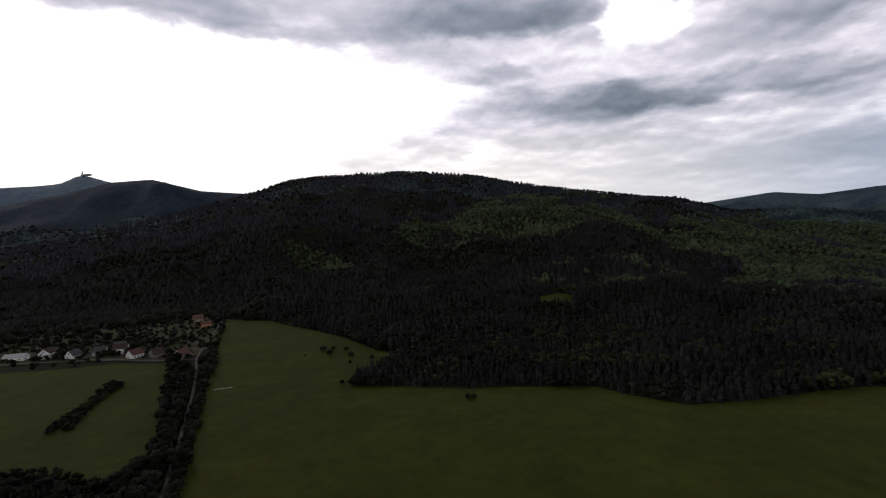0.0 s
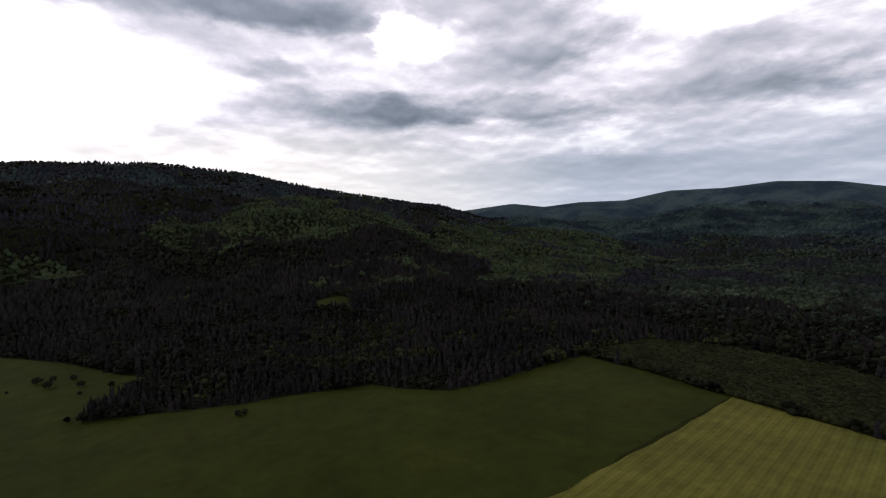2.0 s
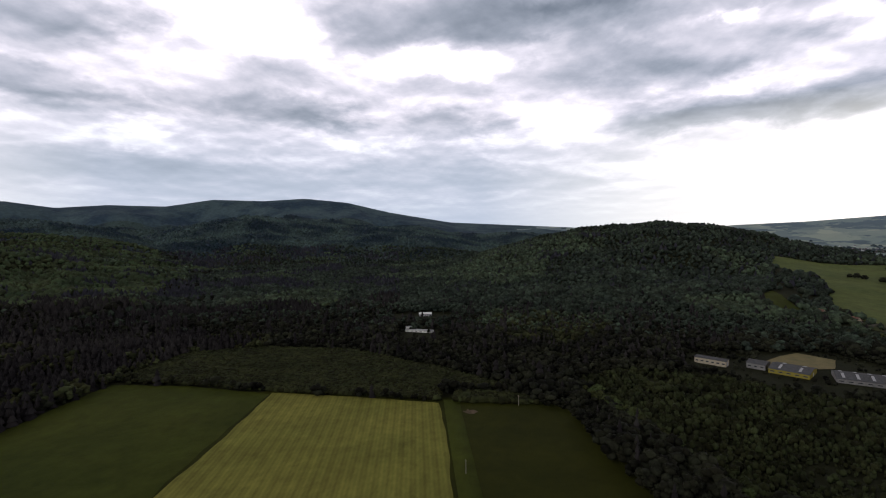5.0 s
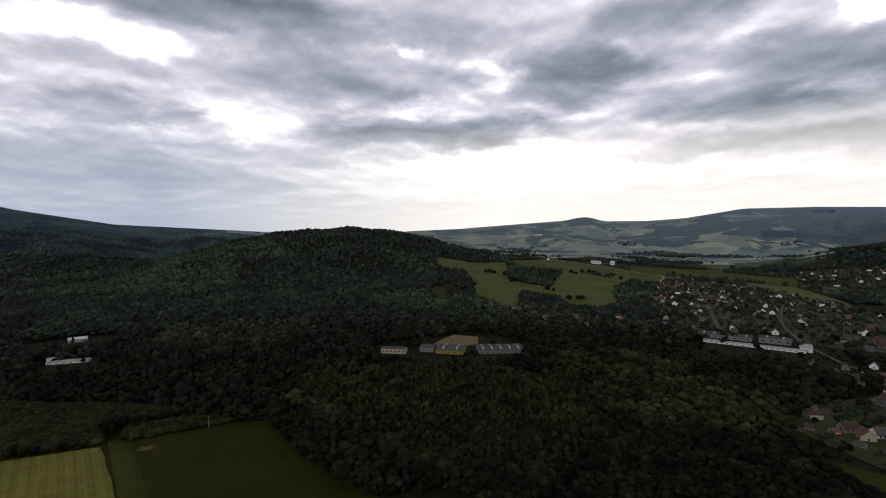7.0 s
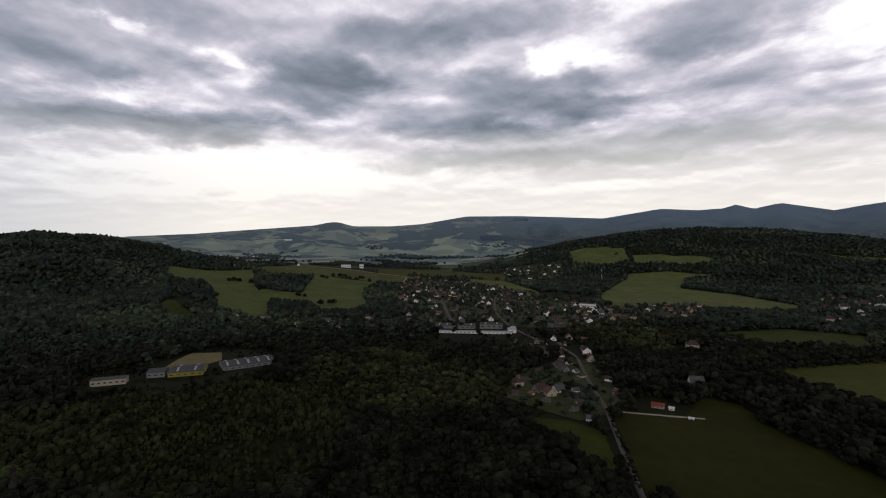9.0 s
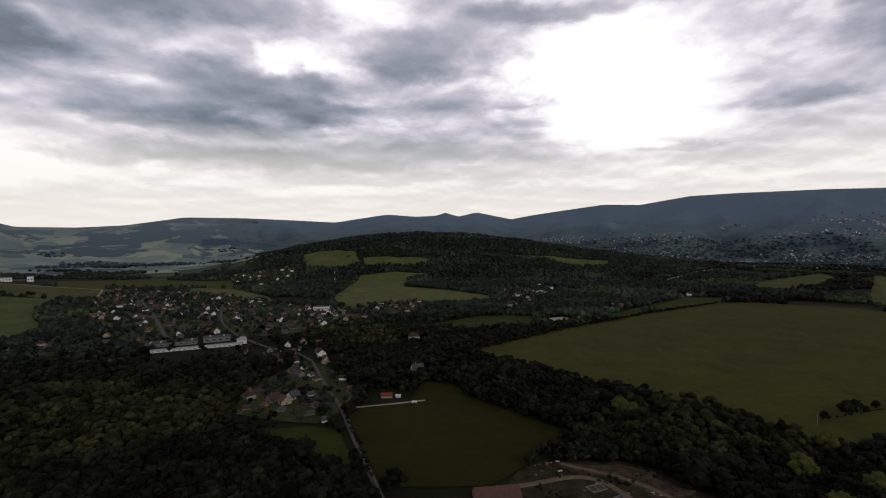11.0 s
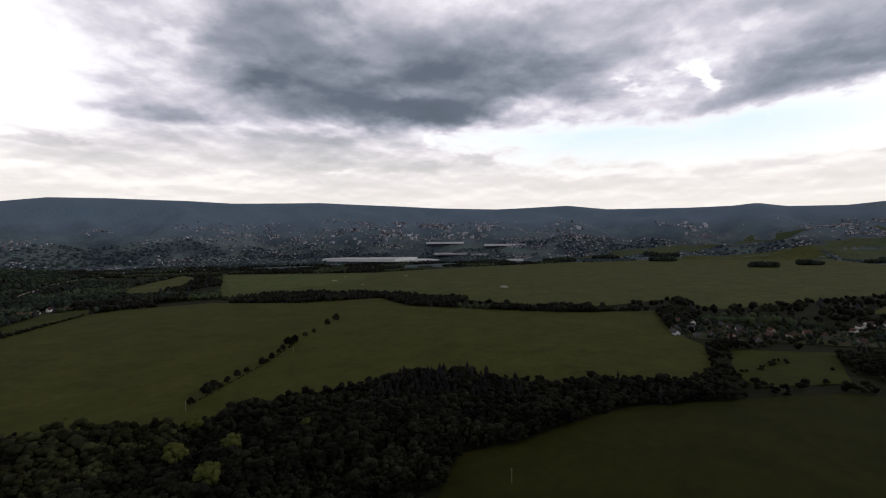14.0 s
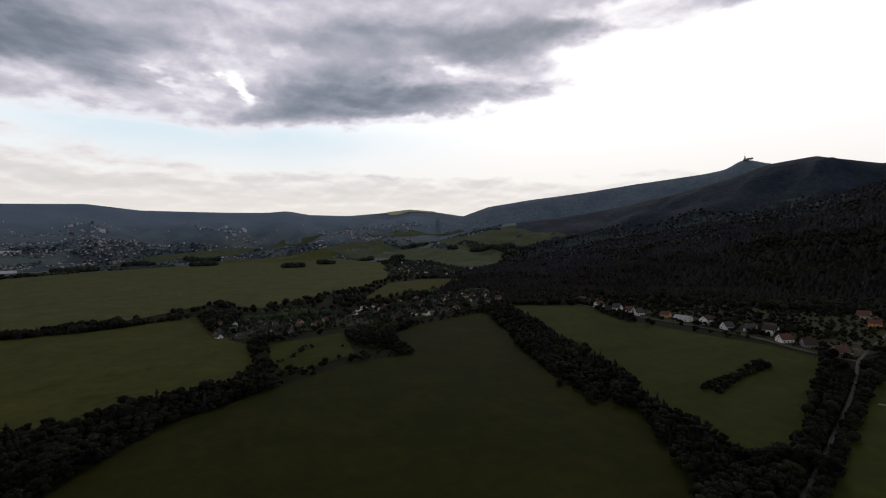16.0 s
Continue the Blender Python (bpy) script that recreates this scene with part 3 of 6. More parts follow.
def mesh_object(name, verts, faces, material, smooth=False):
    """One mesh object out of arrays of points and of triangles or quads."""
    me = bpy.data.meshes.new(name)
    verts, faces = np.asarray(verts, np.float32), np.asarray(faces, np.int32)
    k = faces.shape[1]
    me.vertices.add(len(verts))
    me.vertices.foreach_set("co", verts.ravel())
    me.loops.add(faces.size)
    me.loops.foreach_set("vertex_index", faces.ravel())
    me.polygons.add(len(faces))
    me.polygons.foreach_set("loop_start", np.arange(0, faces.size, k, dtype=np.int32))
    me.polygons.foreach_set("loop_total", np.full(len(faces), k, dtype=np.int32))
    if smooth:
        me.polygons.foreach_set("use_smooth", np.ones(len(faces), dtype=bool))
    me.update(calc_edges=True)
    me.materials.append(material)
    return new(name, me)


def farmland_material(name, tones, hills=False):
    """A patchwork of far fields with bent edges; towards the hills woods lie between them and blue haze is mixed into
    the crests' colour.
    """
    m = surface(name, tones[0], rough=0.95)
    t = m.node_tree
    pos = t.nodes.new("ShaderNodeNewGeometry").outputs["Position"]
    v = t.nodes.new("ShaderNodeTexVoronoi")
    v.inputs["Scale"].default_value = 0.0068
    bend = noise_node(t, pos, 0.004, 3.0).outputs["Color"]
    link(t, vec_node(t, "ADD", vec_node(t, "MULTIPLY", pos, (1.0, 1.0, 0.0)), vec_node(t, "MULTIPLY", bend, (240.0, 240.0, 0.0))), v.inputs["Vector"])
    patch = ramp_node(t, vec_node(t, "DOT_PRODUCT", v.outputs["Color"], (0.5, 0.5, 0.0)), list(zip((0.2, 0.4, 0.6, 0.8), tones)))
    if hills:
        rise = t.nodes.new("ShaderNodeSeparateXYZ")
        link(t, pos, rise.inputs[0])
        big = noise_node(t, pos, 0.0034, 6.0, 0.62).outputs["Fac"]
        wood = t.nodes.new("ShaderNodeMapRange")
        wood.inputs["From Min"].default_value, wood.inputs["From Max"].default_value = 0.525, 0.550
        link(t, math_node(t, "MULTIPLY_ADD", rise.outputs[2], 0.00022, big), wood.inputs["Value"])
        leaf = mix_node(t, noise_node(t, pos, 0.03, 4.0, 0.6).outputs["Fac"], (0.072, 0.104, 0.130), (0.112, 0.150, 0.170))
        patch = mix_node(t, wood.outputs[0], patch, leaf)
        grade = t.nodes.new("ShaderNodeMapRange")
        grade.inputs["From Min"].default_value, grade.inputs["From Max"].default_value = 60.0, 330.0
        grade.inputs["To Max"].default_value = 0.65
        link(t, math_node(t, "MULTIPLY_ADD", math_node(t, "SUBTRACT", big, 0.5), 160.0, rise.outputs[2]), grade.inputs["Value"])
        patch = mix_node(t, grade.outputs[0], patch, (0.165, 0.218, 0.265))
    link(t, patch, t.nodes["Principled BSDF"].inputs["Base Color"])
    return m


# forest humus, its base colour also holding the shade under the trees
NEAR_LAND = field_material("humus ground with tree shade in its colour", (0.0135, 0.0140, 0.0065), (0.020, 0.022, 0.010))
FARMLAND = farmland_material("green farmland", [(0.028, 0.040, 0.022), (0.046, 0.060, 0.030), (0.070, 0.085, 0.040), (0.095, 0.105, 0.050)])
# FAR_LAND's pale tones carry the haze over the plain
FAR_LAND = farmland_material("farmland with haze in its colour", [(0.130, 0.170, 0.185), (0.190, 0.240, 0.230), (0.255, 0.300, 0.260), (0.320, 0.355, 0.290)], True)


def build_ground():
    """One sheet of land out to the horizon, with the belts of farmland and the far hills as pieces of it."""
    rings = [0.0] + list(np.geomspace(16, 4960, 220))
    n = 640
    a = np.linspace(0, math.tau, n, endpoint=False)
    r = np.array(rings[1:])
    x, y = np.outer(r, -np.sin(a)).ravel(), np.outer(r, np.cos(a)).ravel()
    pts = np.vstack([[0, 0, float(ground_z(0, 0))], np.stack([x, y, ground_z(x, y)], 1)])
    i, j = np.meshgrid(np.arange(len(r) - 1), np.arange(n), indexing="ij")
    q = lambda ii, jj: 1 + ii * n + jj % n
    quads = np.stack([q(i, j), q(i + 1, j), q(i + 1, j + 1), q(i, j + 1)], -1).reshape(-1, 4)[:, ::-1]
    tri = np.vstack([quads[:, [0, 1, 2]], quads[:, [0, 2, 3]]])
    cap = np.stack([np.zeros(n, int), q(0, np.arange(n)), q(0, np.arange(n) + 1)], 1)
    tri = np.vstack([tri, cap])
    mid = np.vstack([pts[quads].mean(1)] * 2 + [pts[cap].mean(1)])
    far = np.hypot(mid[:, 0], mid[:, 1]) + 170 * waves(mid[:, 0], mid[:, 1])
    turn = np.degrees(np.arctan2(-mid[:, 0], mid[:, 1]))
    turn = np.where(turn > 70, turn - 360, turn)
    east = (turn + 6 * waves(mid[:, 1], mid[:, 0]) < -92) & (turn + 8 * waves(mid[:, 1], mid[:, 0]) > -150)
    wooded = (turn < 60) & (turn > -96) & ~east
    peak = np.where(turn < -281, turn + 360, turn)
    level = np.hypot(mid[:, 0], mid[:, 1])
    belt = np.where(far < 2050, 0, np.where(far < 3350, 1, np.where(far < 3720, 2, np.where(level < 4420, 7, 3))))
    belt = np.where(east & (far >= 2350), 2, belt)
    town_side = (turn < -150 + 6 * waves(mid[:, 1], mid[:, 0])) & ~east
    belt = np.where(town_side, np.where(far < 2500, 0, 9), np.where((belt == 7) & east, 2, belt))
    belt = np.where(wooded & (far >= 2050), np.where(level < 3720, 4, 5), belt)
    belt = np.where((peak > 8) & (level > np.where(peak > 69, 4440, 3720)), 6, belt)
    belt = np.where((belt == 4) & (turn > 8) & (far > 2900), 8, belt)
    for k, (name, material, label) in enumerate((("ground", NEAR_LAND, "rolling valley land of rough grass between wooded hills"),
                                                 ("ground_farmland", FARMLAND, "patchwork of green farmland beyond the village"),
                                                 ("ground_plain", FAR_LAND, "patchwork of fields on the far plain, haze in its colour"),
                                                 ("backdrop", RANGE_WOOD, "wooded range on the skyline, blue haze in its colour"),
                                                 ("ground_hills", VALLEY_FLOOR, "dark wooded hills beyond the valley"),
                                                 ("backdrop_hills", EAST_WOOD, "dark hills on the skyline, blue haze in their colour"),
                                                 ("backdrop_mountain", MOUNTAIN, "mountain on the skyline, blue haze in its colour"),
                                                 ("ground_foothills", FOOT_WOOD, "wooded foothills behind the town, blue haze in their colour"),
                                                 ("ground_round_hill", ROUND_FLOOR, "slopes of a round wooded hill, blue haze in their colour"),
                                                 ("ground_town", TOWN_LAND, "wooded land between the streets of a town, haze in its colour"))):
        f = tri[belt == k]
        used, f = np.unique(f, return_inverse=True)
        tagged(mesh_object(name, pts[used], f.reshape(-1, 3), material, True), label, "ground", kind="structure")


build_ground()


def inside(poly, x, y):
    """Which of the points lie in the polygon."""
    x, y = np.asarray(x, float), np.asarray(y, float)
    hit = np.zeros(x.shape, bool)
    px, py = poly[-1]
    for qx, qy in poly:
        with np.errstate(divide="ignore", invalid="ignore"):
            cross = ((qy > y) != (py > y)) & (x < (px - qx) * (y - qy) / (py - qy) + qx)
        hit ^= cross
        px, py = qx, qy
    return hit


def drape(name, poly, material, label, category, rise=0.25, step=None):
    """A field laid over the land: its outline with points inside it, joined into triangles."""
    from mathutils.geometry import delaunay_2d_cdt
    p = np.array(poly, float)
    size = max(np.ptp(p[:, 0]), np.ptp(p[:, 1]))
    step = step or max(8.0, size / 45)
    edge = []
    for a, b in zip(p, np.roll(p, -1, 0)):
        k = max(1, int(np.hypot(*(b - a)) / step))
        edge += [a + (b - a) * i / k for i in range(k)]
    edge = np.array(edge)
    wob = np.stack([np.sin(edge[:, 1] * 0.21 + edge[:, 0] * 0.05), np.sin(edge[:, 0] * 0.17 + 1.0)], 1)
    edge = edge + wob * min(1.2, step * 0.06)
    gx, gy = np.meshgrid(np.arange(p[:, 0].min(), p[:, 0].max(), step), np.arange(p[:, 1].min(), p[:, 1].max(), step))
    gx, gy = gx.ravel(), gy.ravel()
    k = inside(poly, gx, gy)
    pts = [Vector(v) for v in edge] + [Vector(v) for v in zip(gx[k], gy[k])]
    n = len(edge)
    co, _, fc, *_ = delaunay_2d_cdt(pts, [(i, (i + 1) % n) for i in range(n)], [list(range(n))], 1, 0.01)
    co = np.array([(v.x, v.y) for v in co])
    tri = np.array([f for f in fc if len(f) == 3])
    z = ground_z(co[:, 0], co[:, 1]) + rise + 0.0006 * np.hypot(co[:, 0], co[:, 1])
    a, b, c = co[tri[:, 0]], co[tri[:, 1]], co[tri[:, 2]]
    flip = (b[:, 0] - a[:, 0]) * (c[:, 1] - a[:, 1]) - (b[:, 1] - a[:, 1]) * (c[:, 0] - a[:, 0]) < 0
    tri[flip] = tri[flip][:, ::-1]
    ob = mesh_object(name, np.column_stack([co, z]), tri, material, True)
    return tagged(ob, label, category, kind="structure")


FIELDS = {}
drape("field_margin", [(90, 180), (112, 215), (360, 250), (372, 238), (384, 80), (384, 0), (372, -20), (196, -78), (140, 15)], GRASS_DARK, "grassy margins between the fields", "grass", 0.12)


def field(name, material, label, poly):
    FIELDS[name] = poly
    drape(name, poly, material, label, "field", 0.6 if name == "mown_strip" else 0.25)


field("meadow_north", GRASS, "wide bright green meadow below the forest edge",
      [(-156, 264), (-228, 438), (-270, 549), (-353, 766), (-269, 734), (-193, 679), (-137, 633), (-86, 574), (-57, 545), (-23, 518), (-62, 533), (-87, 497), (-94, 455), (-54, 447), (17, 432), (51, 431), (129, 421), (154, 392), (184, 369), (233, 372), (280, 380), (330, 387), (352, 388), (364, 316), (362, 236), (241, 214), (167, 197), (112, 189), (-126, 182)])
field("hay_field", HAY, "yellow-green mown hay field with tractor stripes",
      [(365.4, 235.2), (369.6, 158.2), (369.6, 88.2), (299.6, 65.8), (249.2, 53.2), (154, 25.2), (133, 193.2), (203, 204.4), (264.6, 214.2)])
field("meadow_fold", GRASS_DARK, "dark green meadow beside the hay field",
      [(369.6, 74.2), (378, 7), (372.4, -12.6), (333.2, -25.2), (295.4, -36.4), (254.8, -54.6), (196, -72.8), (165.2, 16.8), (250.6, 46.2)])
field("strip_field", GRASS, "olive green field below a row of cottages",
      [(-780, 428), (-695, 530), (-577, 502), (-448, 525), (-382, 543), (-316, 541), (-263, 434), (-226, 365), (-196, 296), (-214, 286), (-262, 302), (-314, 303), (-390, 340), (-462, 352), (-598, 378)])
field("low_meadow", GRASS_DARK, "dark green meadow bordered by hedges",
      [(-226, -135), (-273, -148), (-313, -117), (-365, -94), (-414, -67), (-457, -13), (-501, 46), (-534, 95), (-541, 171), (-600, 168), (-655, 174), (-700, 229), (-740, 359), (-603, 326), (-510, 295), (-398, 270), (-336, 264), (-298, 280), (-250, 255), (-188, 222), (-140, 154), (-84, 28), (-140, -112)])
field("paddock_meadow", GRASS, "rough green paddock with scattered shrubs",
      [(-678, 9), (-701, 114), (-571, 105), (-523, 30), (-563, 11)])
field("great_field", OLIVE, "large olive green crop field crossed by a line of trees",
      [(46, -591), (-87, -747), (-261, -916), (-447, -1076), (-529, -1086), (-682, -1011), (-770, -831), (-926, -715), (-845, -581), (-868, -406), (-896, -254), (-976, -107), (-765, -62), (-682, -14), (-571, -8), (-534, -14), (-505, -46), (-471, -97), (-439, -144), (-443, -173), (-433, -231), (-400, -288), (-321, -312), (-253, -347), (-212, -346), (-172, -398), (-111, -479), (-169, -405), (-97, -459), (-15, -531)])
field("upland_field", OLIVE_PALE, "broad rolling green field before the town",
      [(-1299, -1852), (-1632, -1308), (-2064, -1142), (-2758, -754), (-3241, -287), (-3509, -34), (-3437, 463), (-2606, 628), (-1840, 495), (-1457, 367), (-1195, 161), (-1026, 0), (-1161, -104), (-1009, -206), (-936, -342), (-986, -508), (-1001, -813), (-911, -1013), (-749, -1082)])
field("valley_meadow", GRASS_DARK, "green meadow beside the village road",
      [(128, -377), (79, -396), (77, -456), (48, -455), (20, -410), (-51, -349), (-37, -322), (-3, -280), (9, -267), (69, -259)])
field("lawn_plot", GRASS, "mown lawn behind village gardens",
      [(177, -326), (144, -339), (117, -333), (79, -259), (113, -278)])
field("mown_strip", PASTURE_GREEN, "lighter mown part of a broad field",
      [(-1259, -1790), (-1575, -1275), (-1322, -1100), (-1021, -1090), (-830, -1150)])
field("pasture_upper", PASTURE_GREEN, "bright green pasture sloping down between hedges",
      [(1391, -557), (1391, -667), (1373, -797), (1045, -614), (953, -674), (1210, -907), (1089, -927), (964, -936), (865, -787), (709, -657), (676, -589), (718, -546), (823, -596), (918, -575), (764, -466), (691, -466), (742, -431), (854, -433), (1133, -544), (1275, -510)])
field("pasture_lower", OLIVE_PALE, "pale olive pasture on the hill shoulder",
      [(1396, -810), (1489, -1053), (1329, -1130), (1062, -1202), (899, -975), (964, -936), (1112, -946), (1188, -881), (1246, -781)])
field("pasture_strip", GRASS, "small green pasture at the wood's edge",
      [(1007, -402), (887, -387), (818, -381), (829, -342), (915, -348)])
field("hill_field", PASTURE, "light green field above the village",
      [(403, -1106), (486, -1599), (373, -1671), (258, -1666), (319, -1592), (272, -1354), (142, -1281), (24, -1157), (46, -1059), (159, -1019), (183, -907), (254, -940), (312, -916)])
field("clearing_a", PASTURE, "light green clearing among woods",
      [(878, -2021), (713, -2038), (600, -1908), (545, -1798), (579, -1709), (736, -1741)])
field("clearing_strip", PASTURE, "narrow light green clearing among woods",
      [(549, -1847), (463, -1886), (290, -1873), (261, -1821), (358, -1788), (510, -1749)])
field("clearing_b", PASTURE, "light green clearing among woods",
      [(-4, -2084), (-208, -2019), (-325, -2031), (-436, -2004), (-393, -1908), (-259, -1889), (-139, -2008)])
field("grey_field", OLIVE, "grey-green field behind the village",
      [(1325, -1282), (1257, -1526), (863, -1461), (741, -1253), (936, -1295), (1114, -1262), (1077, -1039)])
field("bench_field", PASTURE, "green field strip above the village roofs",
      [(989, -1281), (741, -1253), (560, -1093), (501, -1003), (728, -1122)])
field("river_meadow", GRASS, "green river meadow between trees",
      [(120, -766), (38, -860), (-50, -867), (-54, -783), (32, -732), (98, -733)])
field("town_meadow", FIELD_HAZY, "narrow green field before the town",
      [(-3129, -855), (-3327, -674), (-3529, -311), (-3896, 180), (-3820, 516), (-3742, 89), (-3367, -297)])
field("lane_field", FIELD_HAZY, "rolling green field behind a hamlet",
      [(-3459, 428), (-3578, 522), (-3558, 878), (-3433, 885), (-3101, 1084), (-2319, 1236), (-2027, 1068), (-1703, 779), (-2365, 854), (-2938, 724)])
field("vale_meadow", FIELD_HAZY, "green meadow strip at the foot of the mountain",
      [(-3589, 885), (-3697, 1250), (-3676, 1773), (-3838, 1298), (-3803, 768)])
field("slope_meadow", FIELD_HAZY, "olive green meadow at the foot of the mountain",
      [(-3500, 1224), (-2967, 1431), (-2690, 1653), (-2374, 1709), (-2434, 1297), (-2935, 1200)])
field("hamlet_meadow", OLIVE, "olive green field beside a hamlet",
      [(-1036, 209), (-1352, 349), (-1423, 498), (-1343, 582), (-1109, 401), (-1045, 270)])
field("oval_field", OLIVE_PALE, "small pale green field beside the bypass",
      [(-684, -1408), (-796, -1595), (-1189, -1958), (-1140, -1793), (-887, -1460), (-693, -1318)])
field("glade", GRASS, "small grassy glade in the spruce forest",
      [(150, 800), (215, 787), (193, 735), (150, 733)])
field("lane_meadow", GRASS, "green meadow beside a field lane",
      [(-196, -852), (-284, -943), (-413, -1005), (-523, -1166), (-419, -1162), (-333, -1067), (-183, -885)])


def ribbon(name, line, width, material, label, category, rise=0.55):
    """A road along a line of plan points."""
    p = np.array(line, float)
    d = np.r_[0, np.cumsum(np.hypot(*np.diff(p, axis=0).T))]
    s = np.linspace(0, d[-1], max(3, int(d[-1] / 6)))
    c = np.stack([np.interp(s, d, p[:, 0]), np.interp(s, d, p[:, 1])], 1)
    for _ in range(3):
        c[1:-1] = (c[:-2] + 2 * c[1:-1] + c[2:]) / 4
    g = np.gradient(c, axis=0)
    g /= np.hypot(g[:, 0], g[:, 1])[:, None]
    nrm = np.stack([-g[:, 1], g[:, 0]], 1)
    rows = []
    for off in (-1.0, -0.96, 0.96, 1.0):
        q = c + nrm * off * width / 2
        z = ground_z(q[:, 0], q[:, 1]) + (rise if abs(off) < 1 else rise - 0.5) + 0.0006 * np.hypot(q[:, 0], q[:, 1])
        rows.append(np.column_stack([q, z]))
    n = len(c)
    f = []
    for k in range(3):
        for i in range(n - 1):
            f.append((k * n + i, k * n + i + 1, (k + 1) * n + i + 1, (k + 1) * n + i))
    ROADS.append((c, width))
    return tagged(mesh_object(name, np.vstack(rows), np.array(f)[:, ::-1], material), label, category, kind="structure")


ROADS = []
ribbon("road_north", [(-133, 189), (-158.2, 247.8), (-177.8, 295.4), (-214.2, 380.8), (-245, 453.6), (-274.4, 516.6), (-295.4, 557.2), (-312.2, 609), (-330.4, 672), (-352.8, 749)], 3.2, ASPHALT,
       "narrow grey asphalt lane between hedges", "road")
ribbon("road_cottages", [(-295.4, 557.2), (-336, 551.6), (-406, 562.8), (-476, 554.4), (-560, 537.6), (-644, 532), (-728, 529.2)], 4.0, ASPHALT,
       "narrow asphalt street in front of white cottages", "road")
ribbon("road_village", [(56, -231), (78.4, -274.4), (98, -312.2), (131.6, -378), (172.2, -443.8), (217, -523.6), (256.2, -562.8), (294, -576.8), (369.6, -635.6), (434, -707), (481.6, -770), (560, -896), (607.6, -985.6)], 3.8, ASPHALT,
       "grey asphalt main road into the village", "road")
ribbon("road_estate", [(434, -588), (490, -641.2), (617.4, -784), (830.2, -1009.4), (1029, -1185.8)], 5.0, ASPHALT,
       "straight asphalt street between village houses", "road")
for k, line in enumerate(([(560, -655), (668, -700), (760, -760)], [(520, -700), (590, -800), (660, -905), (740, -985)], [(618, -784), (720, -830), (820, -905)], [(430, -705), (350, -760), (262, -850)], [(560, -896), (470, -905), (352, -925), (230, -935)])):
    ribbon("road_side", line, 4.5, ASPHALT, "narrow asphalt side street between village gardens", "road")
ribbon("road_lane", [(130.2, -376.6), (106.4, -386.4), (66, -404)], 2.4, GRAVEL, "pale gravel lane beside a meadow", "road")
ribbon("road_bypass", [(-462, -1526), (-520.8, -1587.6), (-690.2, -1838.2), (-889, -2062.2), (-1120, -2240)], 14.0, GRAVEL,
       "pale wide bypass road in a cutting", "road")
ribbon("road_farm", [(904.4, -966), (1069.6, -1166.2), (1302, -1148), (1470, -1064)], 4.0, GRAVEL, "pale farm track across pasture", "road")
ribbon("path_field", [(378, 80), (300, 58), (230, 38), (160, 17)], 13.0, GRASS, "dark grass track between two fields", "path")


# ---- trees ----
def icosphere(level=1):
    bm = bmesh.new()
    bmesh.ops.create_icosphere(bm, subdivisions=level, radius=1.0)
    v = np.array([q.co[:] for q in bm.verts])
    f = np.array([[q.index for q in face.verts] for face in bm.faces])
    bm.free()
    return v, f


ICO1, ICO2 = icosphere(1), icosphere(2)
rng = np.random.default_rng(5)


def cone_tier(n, radius, z0, z1, jag):
    a = np.linspace(0, math.tau, n, endpoint=False)
    r = radius * (1 + jag * rng.uniform(-1, 1, n))
    v = np.column_stack([r * np.cos(a), r * np.sin(a), z0 + 0.05 * rng.uniform(-1, 1, n)])
    v = np.vstack([v, [0, 0, z1]])
    f = np.array([(i, (i + 1) % n, n) for i in range(n)])
    return v, f


def merge(parts):
    v, f, k = [], [], 0
    for a, b in parts:
        v.append(a)
        f.append(b + k)
        k += len(a)
    return np.vstack(v), np.vstack(f)


def spruce_shape(tiers, n):
    """A spruce one unit high: tapering tiers of drooping boughs."""
    out = []
    for i in range(tiers):
        s = i / tiers
        out.append(cone_tier(n, 0.19 * (1 - 0.78 * s), 0.06 + 0.86 * s ** 1.05, min(1.0, 0.06 + 0.86 * s + 1.5 / (tiers + 0.6)), 0.28))
    out[-1][0][-1][2] = 1.0
    return merge(out)


def dome_clump():
    """A low clump of far treetops, one unit high."""
    n = 4
    a = np.linspace(0, math.tau, n, endpoint=False)
    low = np.column_stack([0.36 * np.cos(a), 0.36 * np.sin(a), 0.35 + 0.2 * rng.uniform(-1, 1, n)]) * rng.uniform(0.8, 1.25, (n, 1))
    v = np.vstack([low, low * np.array([1.05, 1.05, 0.0]), [[0.05, 0.02, 1.0]]])
    f = []
    for i in range(n):
        j = (i + 1) % n
        f += [(i, j, 2 * n), (n + i, n + j, j), (n + i, j, i)]
    return v, np.array(f)


def blob(level, centre, radius, squash, rough):
    v, f = ICO1 if level == 1 else ICO2
    d = 1 + rough * rng.uniform(-1, 1, (len(v), 1))
    return v * d * radius * np.array([1, 1, squash]) + np.array(centre), f


